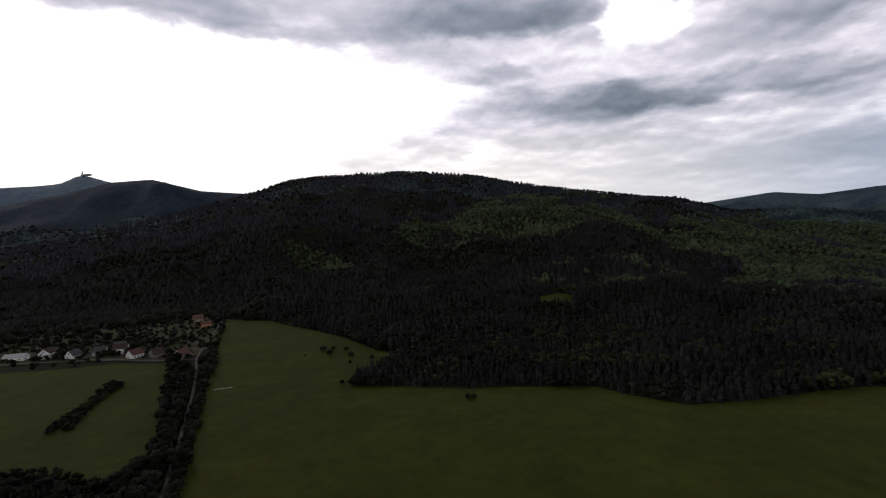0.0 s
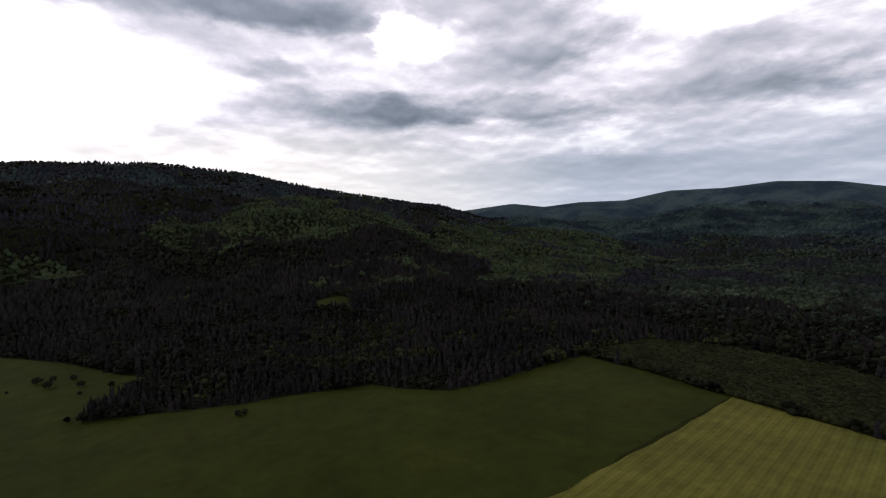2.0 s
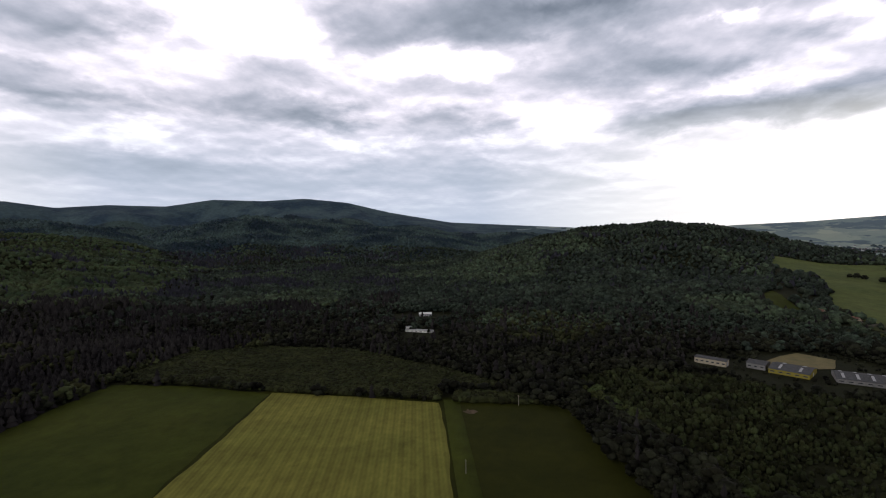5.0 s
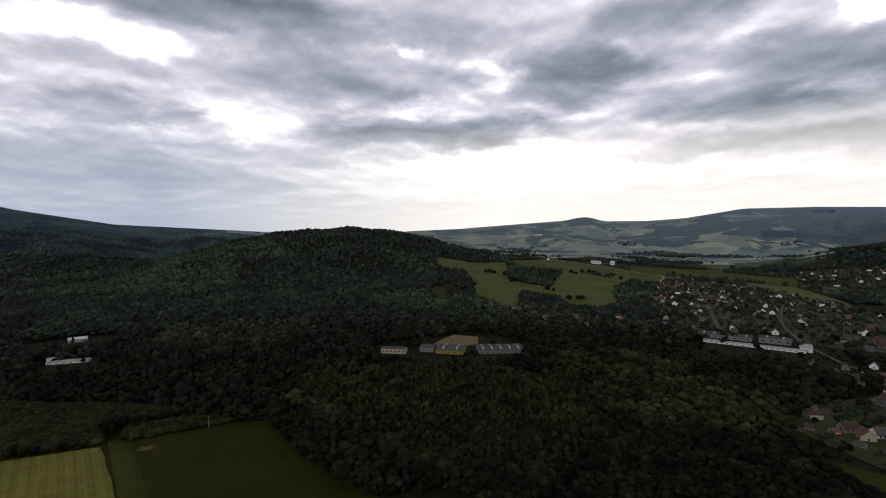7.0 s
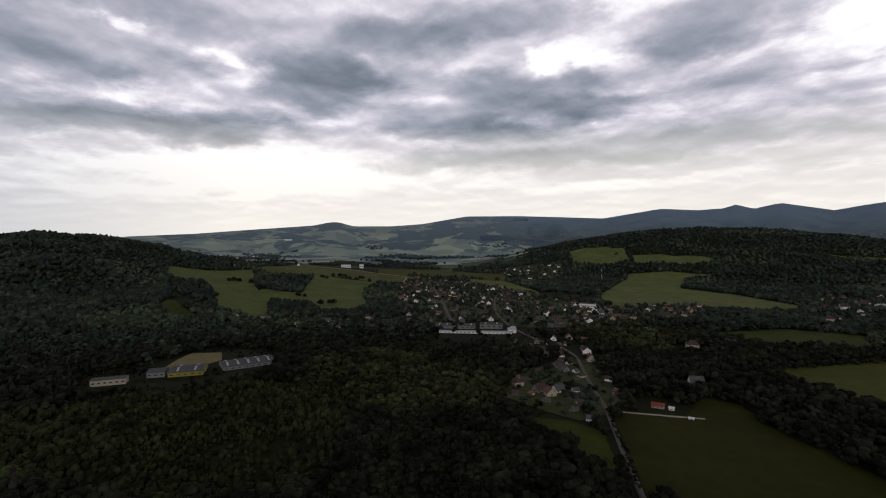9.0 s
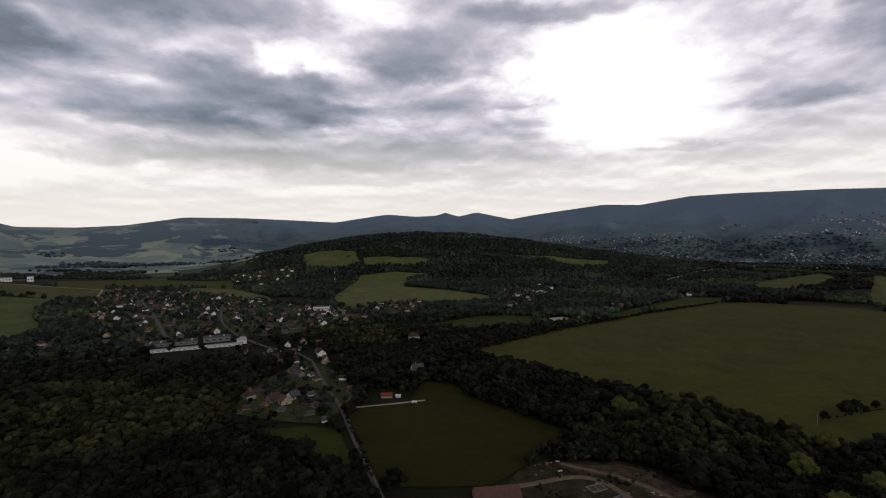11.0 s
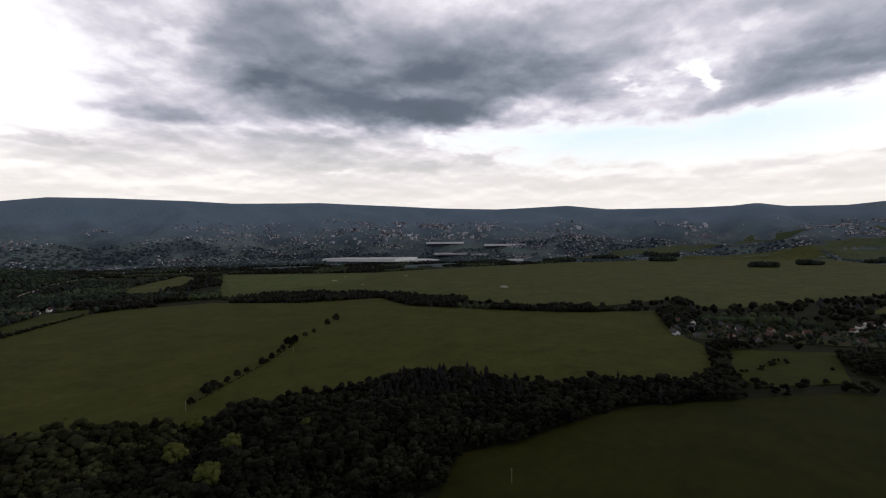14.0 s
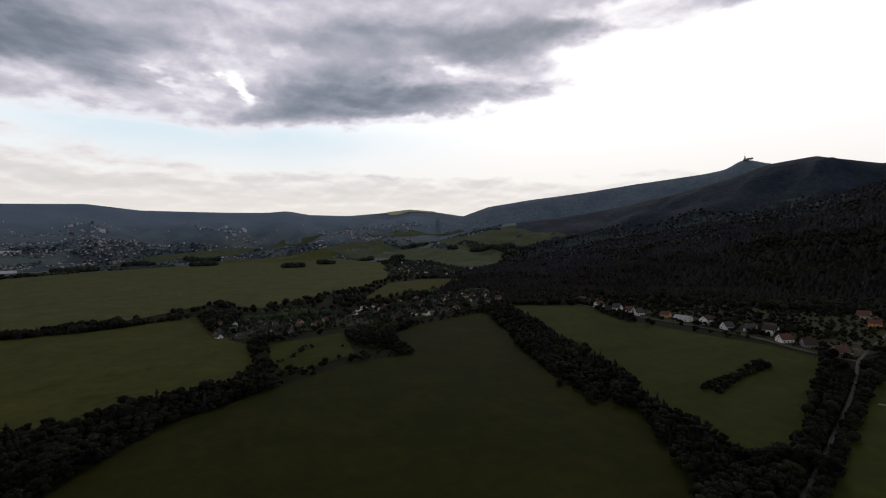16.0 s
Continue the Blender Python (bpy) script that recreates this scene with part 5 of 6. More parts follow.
def tube(bm, r0, r1, z0, z1, n=8, cx=0.0, cy=0.0, dx=0.0, dy=0.0):
    lo = [bm.verts.new((cx + r0 * math.cos(i * math.tau / n), cy + r0 * math.sin(i * math.tau / n), z0)) for i in range(n)]
    hi = [bm.verts.new((cx + dx + r1 * math.cos(i * math.tau / n), cy + dy + r1 * math.sin(i * math.tau / n), z1)) for i in range(n)]
    for i in range(n):
        j = (i + 1) % n
        bm.faces.new((lo[i], lo[j], hi[j], hi[i]))
    bm.faces.new(lo[::-1])
    bm.faces.new(hi)
    return bm


def arrays_to_bm(v, f):
    bm = bmesh.new()
    vs = [bm.verts.new(p) for p in v]
    for t in f:
        bm.faces.new([vs[i] for i in t])
    return bm


def thing(name, x, y, turn, label, category, group="", sink=0.0):
    ob = new(name)
    ob.matrix_basis = pose(x, y, float(ground_z(x, y)) - sink, 0, 0, turn)
    return tagged(ob, label, category, group)


# trees that stand alone
LEAF_FRESH = surface("fresh leaves", (0.026, 0.033, 0.0115), (0.047, 0.055, 0.020), scale=0.25, spread=0.4)
LEAF_TONES = {"fresh": LEAF_FRESH, "dark": LEAF_DARK, "green": LEAF, "lime": LEAF_LIME}
TREE_LABEL = {"fresh": "full light green tree in a row beside a meadow", "dark": "dark green broadleaf tree at the edge of a wood", "green": "green broadleaf tree with a rounded crown",
              "lime": "bright lime green tree among dark woodland"}
TREE_KIND = {}


def tree_proto(tone, i):
    root = new("tree")
    tagged(root, TREE_LABEL[tone], "tree", "trees along the belts")
    bm = bmesh.new()
    tube(bm, 0.022, 0.014, 0.0, 0.45, 7)
    for k in range(4):
        a = k * 1.7 + i
        tube(bm, 0.010, 0.004, 0.25 + 0.05 * k, 0.55 + 0.05 * k, 5, 0, 0, 0.17 * math.cos(a), 0.17 * math.sin(a))
    part("trunk", bm, BARK, root)
    v, f = lump_crown(16, 1, 12, 0.06)
    part("crown", arrays_to_bm(v, f), LEAF_TONES[tone], root)
    return root


def tree(x, y, high, wide, tone):
    kinds = TREE_KIND.setdefault(tone, [])
    z = float(ground_z(x, y)) - 0.15
    m = pose(x, y, z, 0, 0, random.uniform(0, 360))
    if len(kinds) < 4:
        ob = tree_proto(tone, len(kinds))
        ob.matrix_basis = m
        kinds.append(ob)
    else:
        ob = copy_thing(random.choice(kinds), m)
    ob.scale = (high * wide, high * wide, high)
    return ob


for x, y, lit in SINGLE:
    tree(x, y, random.uniform(8, 16), random.uniform(1.0, 1.45), "green" if lit else "dark")
# the line of trees across the great field
for x, y, h in ((-243.6, -394.8, 5), (-266, -404.6, 9), (-275.8, -410.2, 8), (-287, -415.8, 4), (-317.8, -432.6, 6), (-333.2, -438.2, 5), (-361.2, -448, 7), (-372.4, -453.6, 4), (-300, -424, 5), (-410, -477, 5), (-425, -487, 6), (-500, -525, 6), (-530, -538, 5),
                (-386.4, -462, 6), (-445.2, -499.8, 9), (-456.4, -505.4, 7), (-466.2, -509.6, 8), (-585.2, -562.8, 8), (-624.4, -579.6, 10)):
    tree(x, y, h * 1.6, 0.95, "dark")
for x, y, h in ((-163, -250, 18), (-171, -296, 17), (-200, -279, 15), (-92, -388, 16), (-100, -384, 14), (-210, -336, 14), (-248, -262, 13)):
    tree(x, y, h, 1.15, "lime")
hedge([(-243, -394), (-290, -417), (-372, -453), (-470, -511)], 0, 1.0, 2.6, "low shrubs along a field boundary", 3.4, LEAF_DARK, 1.6)
# the row of full round trees between the meadow and the thicket
row = [(414, -30), (362, -51), (310, -70), (269, -86), (238, -99), (205, -118)]
for (x0, y0), (x1, y1) in zip(row, row[1:]):
    k = max(2, int(math.hypot(x1 - x0, y1 - y0) / 7))
    for i in range(k):
        for side in (0.0, 6.5):
            tree(x0 + (x1 - x0) * i / k + random.uniform(-2, 2) + side * 0.36, y0 + (y1 - y0) * i / k - side + random.uniform(-2, 2), random.uniform(7, 11), random.uniform(1.1, 1.4), "fresh")
# bushes beside the long hedge and in the paddock
for x, y, h in ((-374, 258, 6), (-380, 262, 5), (-330, 258, 6), (-337, 262, 7), (-322, 256, 5), (-529, 318, 6), (-535, 322, 5), (-414, 274, 5), (-577, 158, 6), (-566, 150, 7), (-561, 131, 5), (-585, 166, 6), (-550, 4, 9), (-545, 14, 7), (-530, 34, 6)):
    tree(x, y, h, 1.35, "dark")
# clumps on the sloping pastures
for cx, cy in ((1138, -533), (991, -491), (1196, -632), (1159, -653), (1036, -621), (763, -514), (776, -612), (908, -655), (1133, -871), (1130, -946), (1067, -972), (857, -833), (1027, -708), (803, -415)):
    for _ in range(3):
        tree(cx + random.uniform(-14, 14), cy + random.uniform(-14, 14), random.uniform(8, 14), 1.3, "dark")
# trees in the north meadow, along the lane and round the brook
for x, y, h in ((-151.2, 575.4, 8), (-140, 579.6, 6), (-112, 548.8, 7), (-168, 557.2, 3), (-139, 558, 8), (-123, 575, 6), (-79, 572, 7), (-93, 454, 9), (-85, 451, 8), (-74, 449, 9), (-62, 450, 8), (-23, 442, 5), (15, 406, 6), (20, 408, 5), (-109, 526, 4), (-87, 538, 6),
                (-263, 534, 8), (-70, 455, 11), (-80, 456, 11), (-56, 454, 10), (-48, 452, 11), (-104, 460, 5), (50, 447, 7), (75, 442, 9), (94, 438, 8), (-8.4, 442.4, 4), (156.8, 408.8, 8), (147, 411.6, 7), (-316.4, 540.4, 9), (-301, 532, 7),
                (-224, 420, 8), (-210, 394.8, 7), (-235.2, 450.8, 6), (-196, 366.8, 8), (-257.6, 492.8, 7), (-266, 512.4, 6), (119, -366.8, 9), (126, -372.4, 8), (30.8, -420, 8),
                (-547.4, 165.2, 6), (-588, 134.4, 5), (-610.4, 126, 5), (-616, 98, 4), (-560, 84, 6), (-420, 287, 5), (-436.8, 296.8, 4)):
    tree(x, y, h, 1.3, "dark")

# ---- houses ----
WINDOW_GLASS = surface("window glass", (0.03, 0.035, 0.04), rough=0.12)
WHITE_WALL = surface("white render", (0.78, 0.77, 0.74), (0.66, 0.65, 0.62), scale=0.4, fine=0.1)
CREAM_WALL = surface("cream render", (0.38, 0.33, 0.25), (0.31, 0.27, 0.20), scale=0.4, fine=0.1)
GREY_WALL = surface("grey render", (0.20, 0.195, 0.19), (0.15, 0.147, 0.143), scale=0.4, fine=0.1)
ORANGE_WALL = surface("orange render", (0.62, 0.30, 0.10), (0.54, 0.26, 0.09), scale=0.4)
BRICK_WALL = surface("brown brick", (0.28, 0.15, 0.10), (0.22, 0.12, 0.08), scale=0.5)
YELLOW_WALL = surface("yellow cladding", (0.24, 0.20, 0.035), (0.20, 0.17, 0.035), scale=0.2)
TILE_RED = surface("red roof tiles", (0.150, 0.080, 0.064), (0.11, 0.065, 0.056), scale=0.5, fine=0.25, bump=0.05, bump_scale=3.0)
TILE_BRIGHT = surface("bright red roof tiles", (0.27, 0.062, 0.045), (0.20, 0.052, 0.04), scale=0.5, fine=0.3, bump=0.05, bump_scale=3.0)
TILE_BROWN = surface("brown roof tiles", (0.075, 0.052, 0.045), (0.055, 0.041, 0.037), scale=0.5, fine=0.25, bump=0.05, bump_scale=3.0)
SLATE = surface("grey roof slates", (0.065, 0.065, 0.070), (0.095, 0.095, 0.098), scale=0.5, fine=0.25, bump=0.05, bump_scale=3.0)
PALE_ROOF = surface("pale sheet roof", (0.36, 0.36, 0.37), (0.30, 0.30, 0.31), scale=0.15, rough=0.6)
WHITE_SHEET = surface("white sheet metal", (0.72, 0.72, 0.72), (0.64, 0.64, 0.63), scale=0.1, rough=0.5)
METAL = surface("galvanised steel", (0.35, 0.35, 0.36), rough=0.5, metal=0.6)
WOOD_DOOR = surface("brown door", (0.14, 0.08, 0.05), (0.11, 0.06, 0.04), scale=1.0)
WOOD_POLE = surface("weathered wood", (0.22, 0.20, 0.17), (0.30, 0.27, 0.23), scale=1.5)


def gable_wall(w, d, h, rise):
    """Four walls with two gables; the ridge runs along x."""
    bm = bmesh.new()
    a, b = w / 2, d / 2
    lo = [bm.verts.new(p) for p in ((-a, -b, -1.0), (a, -b, -1.0), (a, b, -1.0), (-a, b, -1.0))]
    hi = [bm.verts.new(p) for p in ((-a, -b, h), (a, -b, h), (a, b, h), (-a, b, h))]
    t0, t1 = bm.verts.new((-a, 0, h + rise)), bm.verts.new((a, 0, h + rise))
    bm.faces.new((lo[0], lo[1], hi[1], hi[0]))
    bm.faces.new((lo[2], lo[3], hi[3], hi[2]))
    bm.faces.new((lo[1], lo[2], hi[2], t1, hi[1]))
    bm.faces.new((lo[3], lo[0], hi[0], t0, hi[3]))
    return bm


def gable_roof(w, d, h, rise, over=0.5, thick=0.22, hip=0.0):
    """Two thick slopes with eaves; hip draws the ridge's ends in."""
    bm = bmesh.new()
    a, b = w / 2 + over, d / 2 + over
    drop = over * rise / (d / 2)
    pts = []
    for dz in (0.06, 0.06 + thick):
        pts.append([bm.verts.new(p) for p in ((-a, -b, h - drop + dz), (a, -b, h - drop + dz), (a, b, h - drop + dz), (-a, b, h - drop + dz),
                                              (-a + hip, 0, h + rise + dz), (a - hip, 0, h + rise + dz))])
    for k, p in enumerate(pts):
        faces = [(0, 1, 5, 4), (2, 3, 4, 5)] + ([(1, 2, 5), (3, 0, 4)] if hip else [])
        for f in faces:
            bm.faces.new([p[i] for i in (f if k else f[::-1])])
    rim = [(0, 1), (1, 2), (2, 3), (3, 0)] if hip else [(0, 1), (1, 5), (5, 2), (2, 3), (3, 4), (4, 0)]
    for i, j in rim:
        bm.faces.new((pts[0][i], pts[0][j], pts[1][j], pts[1][i]))
    return bm


def add_window(root, x, y, z, face, w=1.1, h=1.3, frame_mat=None):
    """A window on a wall that faces south ('y-'), north ('y+'), east or west."""
    turn = {"y-": 0, "x+": 90, "y+": 180, "x-": 270}[face]
    bm = bmesh.new()
    box(bm, -w / 2 - 0.1, w / 2 + 0.1, -0.05, 0.02, h, h + 0.1)
    box(bm, -w / 2 - 0.1, w / 2 + 0.1, -0.09, 0.02, -0.12, 0.0)
    box(bm, -w / 2 - 0.1, -w / 2, -0.05, 0.02, 0.0, h)
    box(bm, w / 2, w / 2 + 0.1, -0.05, 0.02, 0.0, h)
    ob = part("window", bm, frame_mat or WHITE_WALL, root, at=pose(x, y, z, 0, 0, turn))
    bm = bmesh.new()
    box(bm, -w / 2, w / 2, -0.02, 0.02, 0.0, h)
    part("pane", bm, WINDOW_GLASS, ob)


def house_proto(w, d, h, rise, wall_mat, roof_mat, label, hip=0.0, wing=False, far=False):
    root = new("house")
    tagged(root, label, "house", "village houses")
    part("wall", gable_wall(w, d, h, rise * (0.02 if hip else 1.0)), wall_mat, root)
    part("roof", gable_roof(w, d, h, rise, hip=hip), roof_mat, root)
    bm = bmesh.new()
    box(bm, w * 0.18, w * 0.18 + 0.6, 0.3, 0.9, h, h + rise + 0.9)
    part("chimney", bm, BRICK_WALL, root)
    bm = bmesh.new()
    box(bm, -0.5, 0.5, -d / 2 - 0.05, -d / 2 + 0.02, -0.2, 2.0)
    part("door", bm, WOOD_DOOR, root)
    floors = 2 if h > 4.5 else 1
    if far:
        for sx, sy, face in ((-w * 0.3, -d / 2, "y-"), (w * 0.3, -d / 2, "y-"), (w * 0.3, d / 2, "y+"), (w / 2, 0, "x+"), (-w / 2, 0, "x-")):
            bm = bmesh.new()
            box(bm, -0.7, 0.7, -0.06, 0.02, 0.0, 1.5)
            part("window", bm, WINDOW_GLASS, root, at=pose(sx, sy, 1.0, 0, 0, {"y-": 0, "x+": 90, "y+": 180, "x-": 270}[face]))
        return root
    for k in range(floors):
        z = 0.9 + 2.7 * k
        for sx in (-w * 0.3, w * 0.3):
            add_window(root, sx, -d / 2, z, "y-")
            add_window(root, sx, d / 2, z, "y+")
        add_window(root, w / 2, -d * 0.2, z, "x+")
        add_window(root, -w / 2, d * 0.2, z, "x-")
    if not hip:
        add_window(root, w / 2, 0, h + rise * 0.2, "x+", 0.9, 1.1)
        add_window(root, -w / 2, 0, h + rise * 0.2, "x-", 0.9, 1.1)
    if wing:
        sub = part("annex", gable_wall(w * 0.5, d * 0.6, h * 0.6, rise * 0.5), wall_mat, root, at=pose(w * 0.7, d * 0.05, 0))
        part("annex_roof", gable_roof(w * 0.5, d * 0.6, h * 0.6, rise * 0.5, 0.3), roof_mat, sub)
    return root


HOUSES = {
    "white_red": (10, 8.5, 3.4, 3.8, WHITE_WALL, TILE_RED, "white rendered house with a red tiled gable roof", 0, False),
    "white_grey": (9.5, 8, 3.2, 4.0, WHITE_WALL, SLATE, "white rendered cottage with a grey slate gable roof", 0, False),
    "white_brown": (11, 9, 5.4, 3.4, WHITE_WALL, TILE_BROWN, "two-storey white house with a brown tiled roof", 0, False),
    "cream_red": (10, 9, 3.6, 4.0, CREAM_WALL, TILE_RED, "cream rendered house with a red tiled roof and annex", 0, True),
    "grey_brown": (10, 8, 3.2, 4.2, GREY_WALL, TILE_BROWN, "grey rendered cottage with a brown tiled roof", 0, False),
    "cream_hip": (11, 10, 4.8, 3.0, CREAM_WALL, TILE_BROWN, "cream villa with a brown hipped roof", 4.0, False),
    "white_long": (16, 8, 3.6, 2.2, WHITE_WALL, PALE_ROOF, "long white house with a pale low roof", 0, False),
    "orange": (9, 8, 3.4, 3.0, ORANGE_WALL, TILE_RED, "orange rendered house with a red roof", 0, False),
    "grey_slate": (9, 7.5, 3.0, 3.4, GREY_WALL, SLATE, "grey cottage with a dark slate roof", 0, True),
}
HOUSE_KIND, HOUSE_AT = {}, []


def house(kind, x, y, turn, far=False, size=1.0):
    m = pose(x, y, float(ground_z(x, y)), 0, 0, turn)
    if (x, y) not in HOUSE_AT:
        HOUSE_AT.append((x, y))
    key = (kind, far)
    if key not in HOUSE_KIND:
        HOUSE_KIND[key] = house_proto(*HOUSES[kind], far)
        HOUSE_KIND[key].matrix_basis = m
        ob = HOUSE_KIND[key]
    else:
        ob = copy_thing(HOUSE_KIND[key], m)
    ob.scale = (size, size, size)
    return ob


# the row of cottages under the forest
for kind, x, y, turn in (("grey_brown", -704.2, 548.8, 5), ("white_red", -670.6, 544.6, 95), ("white_grey", -631.4, 550.2, 20), ("white_red", -602, 548.8, 10),
                         ("white_grey", -581, 547.4, 80), ("orange", -546, 565.6, 15), ("white_long", -515.2, 567, 10), ("white_brown", -483, 574, 100),
                         ("white_grey", -450.8, 572.6, 85), ("white_grey", -427, 585.2, 10), ("white_brown", -403.2, 586.6, 20), ("white_red", -375.2, 569.8, 70),
                         ("grey_brown", -350, 571.2, 65), ("cream_red", -316.4, 565.6, 75), ("cream_red", -394.8, 757.4, 10), ("orange", -362.6, 718.2, 20),
                         ("grey_slate", -420, 610.4, 20), ("white_red", -728, 554.4, 15)):
    house(kind, x, y, turn, False, 1.4)
# the south end of the village, along the main road
for kind, x, y, turn in (("cream_red", 231, -408.8, 20), ("orange", 197.4, -375.2, 60), ("grey_slate", 177.8, -366.8, 10), ("white_grey", 193.2, -463.4, 75),
                         ("cream_hip", 182, -450.8, 60), ("white_grey", 211.4, -488.6, 70), ("grey_brown", 224, -497, 60), ("white_brown", 156.8, -455, 15),
                         ("grey_brown", 137.2, -418.6, 50), ("cream_red", 140, -432.6, 60), ("grey_slate", 151.2, -361.2, 45), ("white_grey", 134.4, -350, 20),
                         ("grey_brown", 154, -378, 60), ("white_grey", 169.4, -406, 50), ("white_grey", 252, -574, 20),
                         ("white_red", 284.2, -537.6, 80), ("white_grey", 193.2, -588, 30), ("white_long", 270.2, -567, 10), ("grey_brown", 208.6, -366.8, 35),
                         ("white_brown", 231, -511, 60)):
    house(kind, x, y, turn, False, 0.6)


def hamlet(zone, gap, kinds, turn, limit):
    """Houses spread over a zone, none nearer to another than gap."""
    p = np.array(ZONES[zone], float)
    lo, hi, made = p.min(0), p.max(0), 0
    for _ in range(limit * 40):
        x, y = random.uniform(lo[0], hi[0]), random.uniform(lo[1], hi[1])
        if made >= limit:
            break
        if not inside(ZONES[zone], [x], [y])[0] or not road_gap(np.array([x]), np.array([y]), 3.0)[0]:
            continue
        if min(math.hypot(x - a, y - b) for a, b in HOUSE_AT) < gap:
            continue
        HOUSE_AT.append((x, y))
        LATER.append((random.choice(kinds), x, y, turn + random.choice((0, 90)) + random.uniform(-14, 14)))
        made += 1


LATER = []
MIX = ["white_red", "grey_brown", "cream_red", "white_brown", "grey_slate", "cream_hip", "white_grey", "grey_brown", "cream_red", "grey_brown"]
hamlet("vb_upper", 15, MIX, 38, 165)
hamlet("vb_row", 15, MIX, 10, 42)
hamlet("vb_far", 24, MIX, 30, 26)
hamlet("vb_west", 24, MIX, 30, 14)
hamlet("vc", 16, MIX, 25, 75)
hamlet("vc2", 30, MIX, 15, 34)
hamlet("vb_mid", 17, MIX, 30, 14)
hamlet("vb_south", 12, MIX, 55, 6)
hamlet("ve", 30, MIX, 15, 18)
hamlet("vd", 22, ["cream_hip", "white_brown", "grey_brown", "white_long"], 10, 16)
for kind, x, y, turn in (("cream_red", -239.4, -999.6, 20), ("white_grey", -224, -1008, 70), ("white_red", -389.2, -1181.6, 20), ("white_grey", -420, -1190, 60),
                         ("white_brown", -445.2, -1204, 10), ("grey_brown", -477.4, -1213.8, 30), ("cream_red", 784, -420, 20), ("grey_slate", 728, -448, 30)):
    house(kind, x, y, turn)


for kind, x, y, turn in (("cream_hip", 121, -650, 20), ("white_grey", 88, -491, 30), ("cream_hip", -14, -982, 30), ("white_brown", -38, -1150, 20), ("grey_brown", -70, -1240, 10), ("white_long", -95, -1225, 40),
                         ("orange", -236, -982, 25), ("white_grey", -198, -938, 60), ("cream_red", -395, -1160, 15)):
    house(kind, x, y, turn, False, 1.25)
# the nearest become single houses, the others stay one joined mesh
LATER.sort(key=lambda q: math.hypot(q[1], q[2]))
for kind, x, y, turn in LATER[:235]:
    house(kind, x, y, turn, True, random.uniform(0.82, 1.05))


def distant_houses(spots):
    vs, fs, tone, k = [], [], [], 0
    mats = [WHITE_WALL, CREAM_WALL, GREY_WALL, TILE_RED, TILE_BROWN, SLATE, PALE_ROOF]
    for kind, x, y, turn in spots:
        w, d, h, rise, wall_mat, roof_mat = HOUSES[kind][:6]
        m = pose(x, y, float(ground_z(x, y)), 0, 0, turn)
        for bm, mat in ((gable_wall(w, d, h, rise), wall_mat), (gable_roof(w, d, h, rise), roof_mat)):
            bmesh.ops.triangulate(bm, faces=bm.faces[:])
            bm.verts.index_update()
            vs += [tuple(m @ q.co) for q in bm.verts]
            new_faces = [[q.index + k for q in f.verts] for f in bm.faces]
            fs += new_faces
            tone += [mats.index(mat) if mat in mats else 0] * len(new_faces)
            k += len(bm.verts)
            bm.free()
    ob = mesh_object("distant_houses", vs, fs, mats[0])
    for mat in mats[1:]:
        ob.data.materials.append(mat)
    ob.data.polygons.foreach_set("material_index", np.array(tone, np.int32))
    tagged(ob, "small far houses of the upper village with tiled roofs", "houses", kind="stuff")


distant_houses(LATER[235:])


# garden trees and plots between the houses
for zone in ("vb_upper", "vb_far", "vb_row", "vb_south", "vb_west", "vc", "vc2", "vd", "va_garden"):
    drape("village_ground", ZONES[zone], GARDEN, "patchwork of village gardens, lawns and yards", "gardens", 0.4)
    x, y = rows_in(ZONES[zone], 30, 10.0, 9.0, 4.0)
    near = np.min(np.hypot(x[:, None] - np.array(HOUSE_AT)[None, :, 0], y[:, None] - np.array(HOUSE_AT)[None, :, 1]), axis=1)
    k = (near > 7.5) & road_gap(x, y, 0.0) & (rng.uniform(0, 1, len(x)) < (0.5 if zone.startswith("vb") else 0.75))
    wood("garden_trees", LEAF_MID if zone in ("vb_south", "va_garden") else LEAF_FAR, LEAF_DARK if zone == "va_garden" else LEAF_VALE_DARK, x[k], y[k], 4.0, 9.0, 1.3, "garden shrubs and fruit trees between houses")


for zone, height in (("works", 3.5), ("factory_grounds", 3.0), ("sanatorium_grounds", 3.0)):
    x, y = rows_in(ZONES[zone], 20, 5.0, 5.0, 2.4)
    k = rng.uniform(0, 1, len(x)) < 0.5
    for cx, cy, cr in ((512, -224, 26), (526, -200, 16), (493, -277, 34), (532, -160, 20), (551, -250, 38), (388, -568, 60), (436, -585, 40), (390, -614, 26), (352, -610, 22), (628, 176, 24), (635, 193, 10)):
        k &= np.hypot(x - cx, y - cy) > cr
    wood("yard_scrub", BUSH, LEAF_DARK, x[k], y[k], height * 0.5, height * 1.3, 1.3, "dark shrubs round industrial buildings")


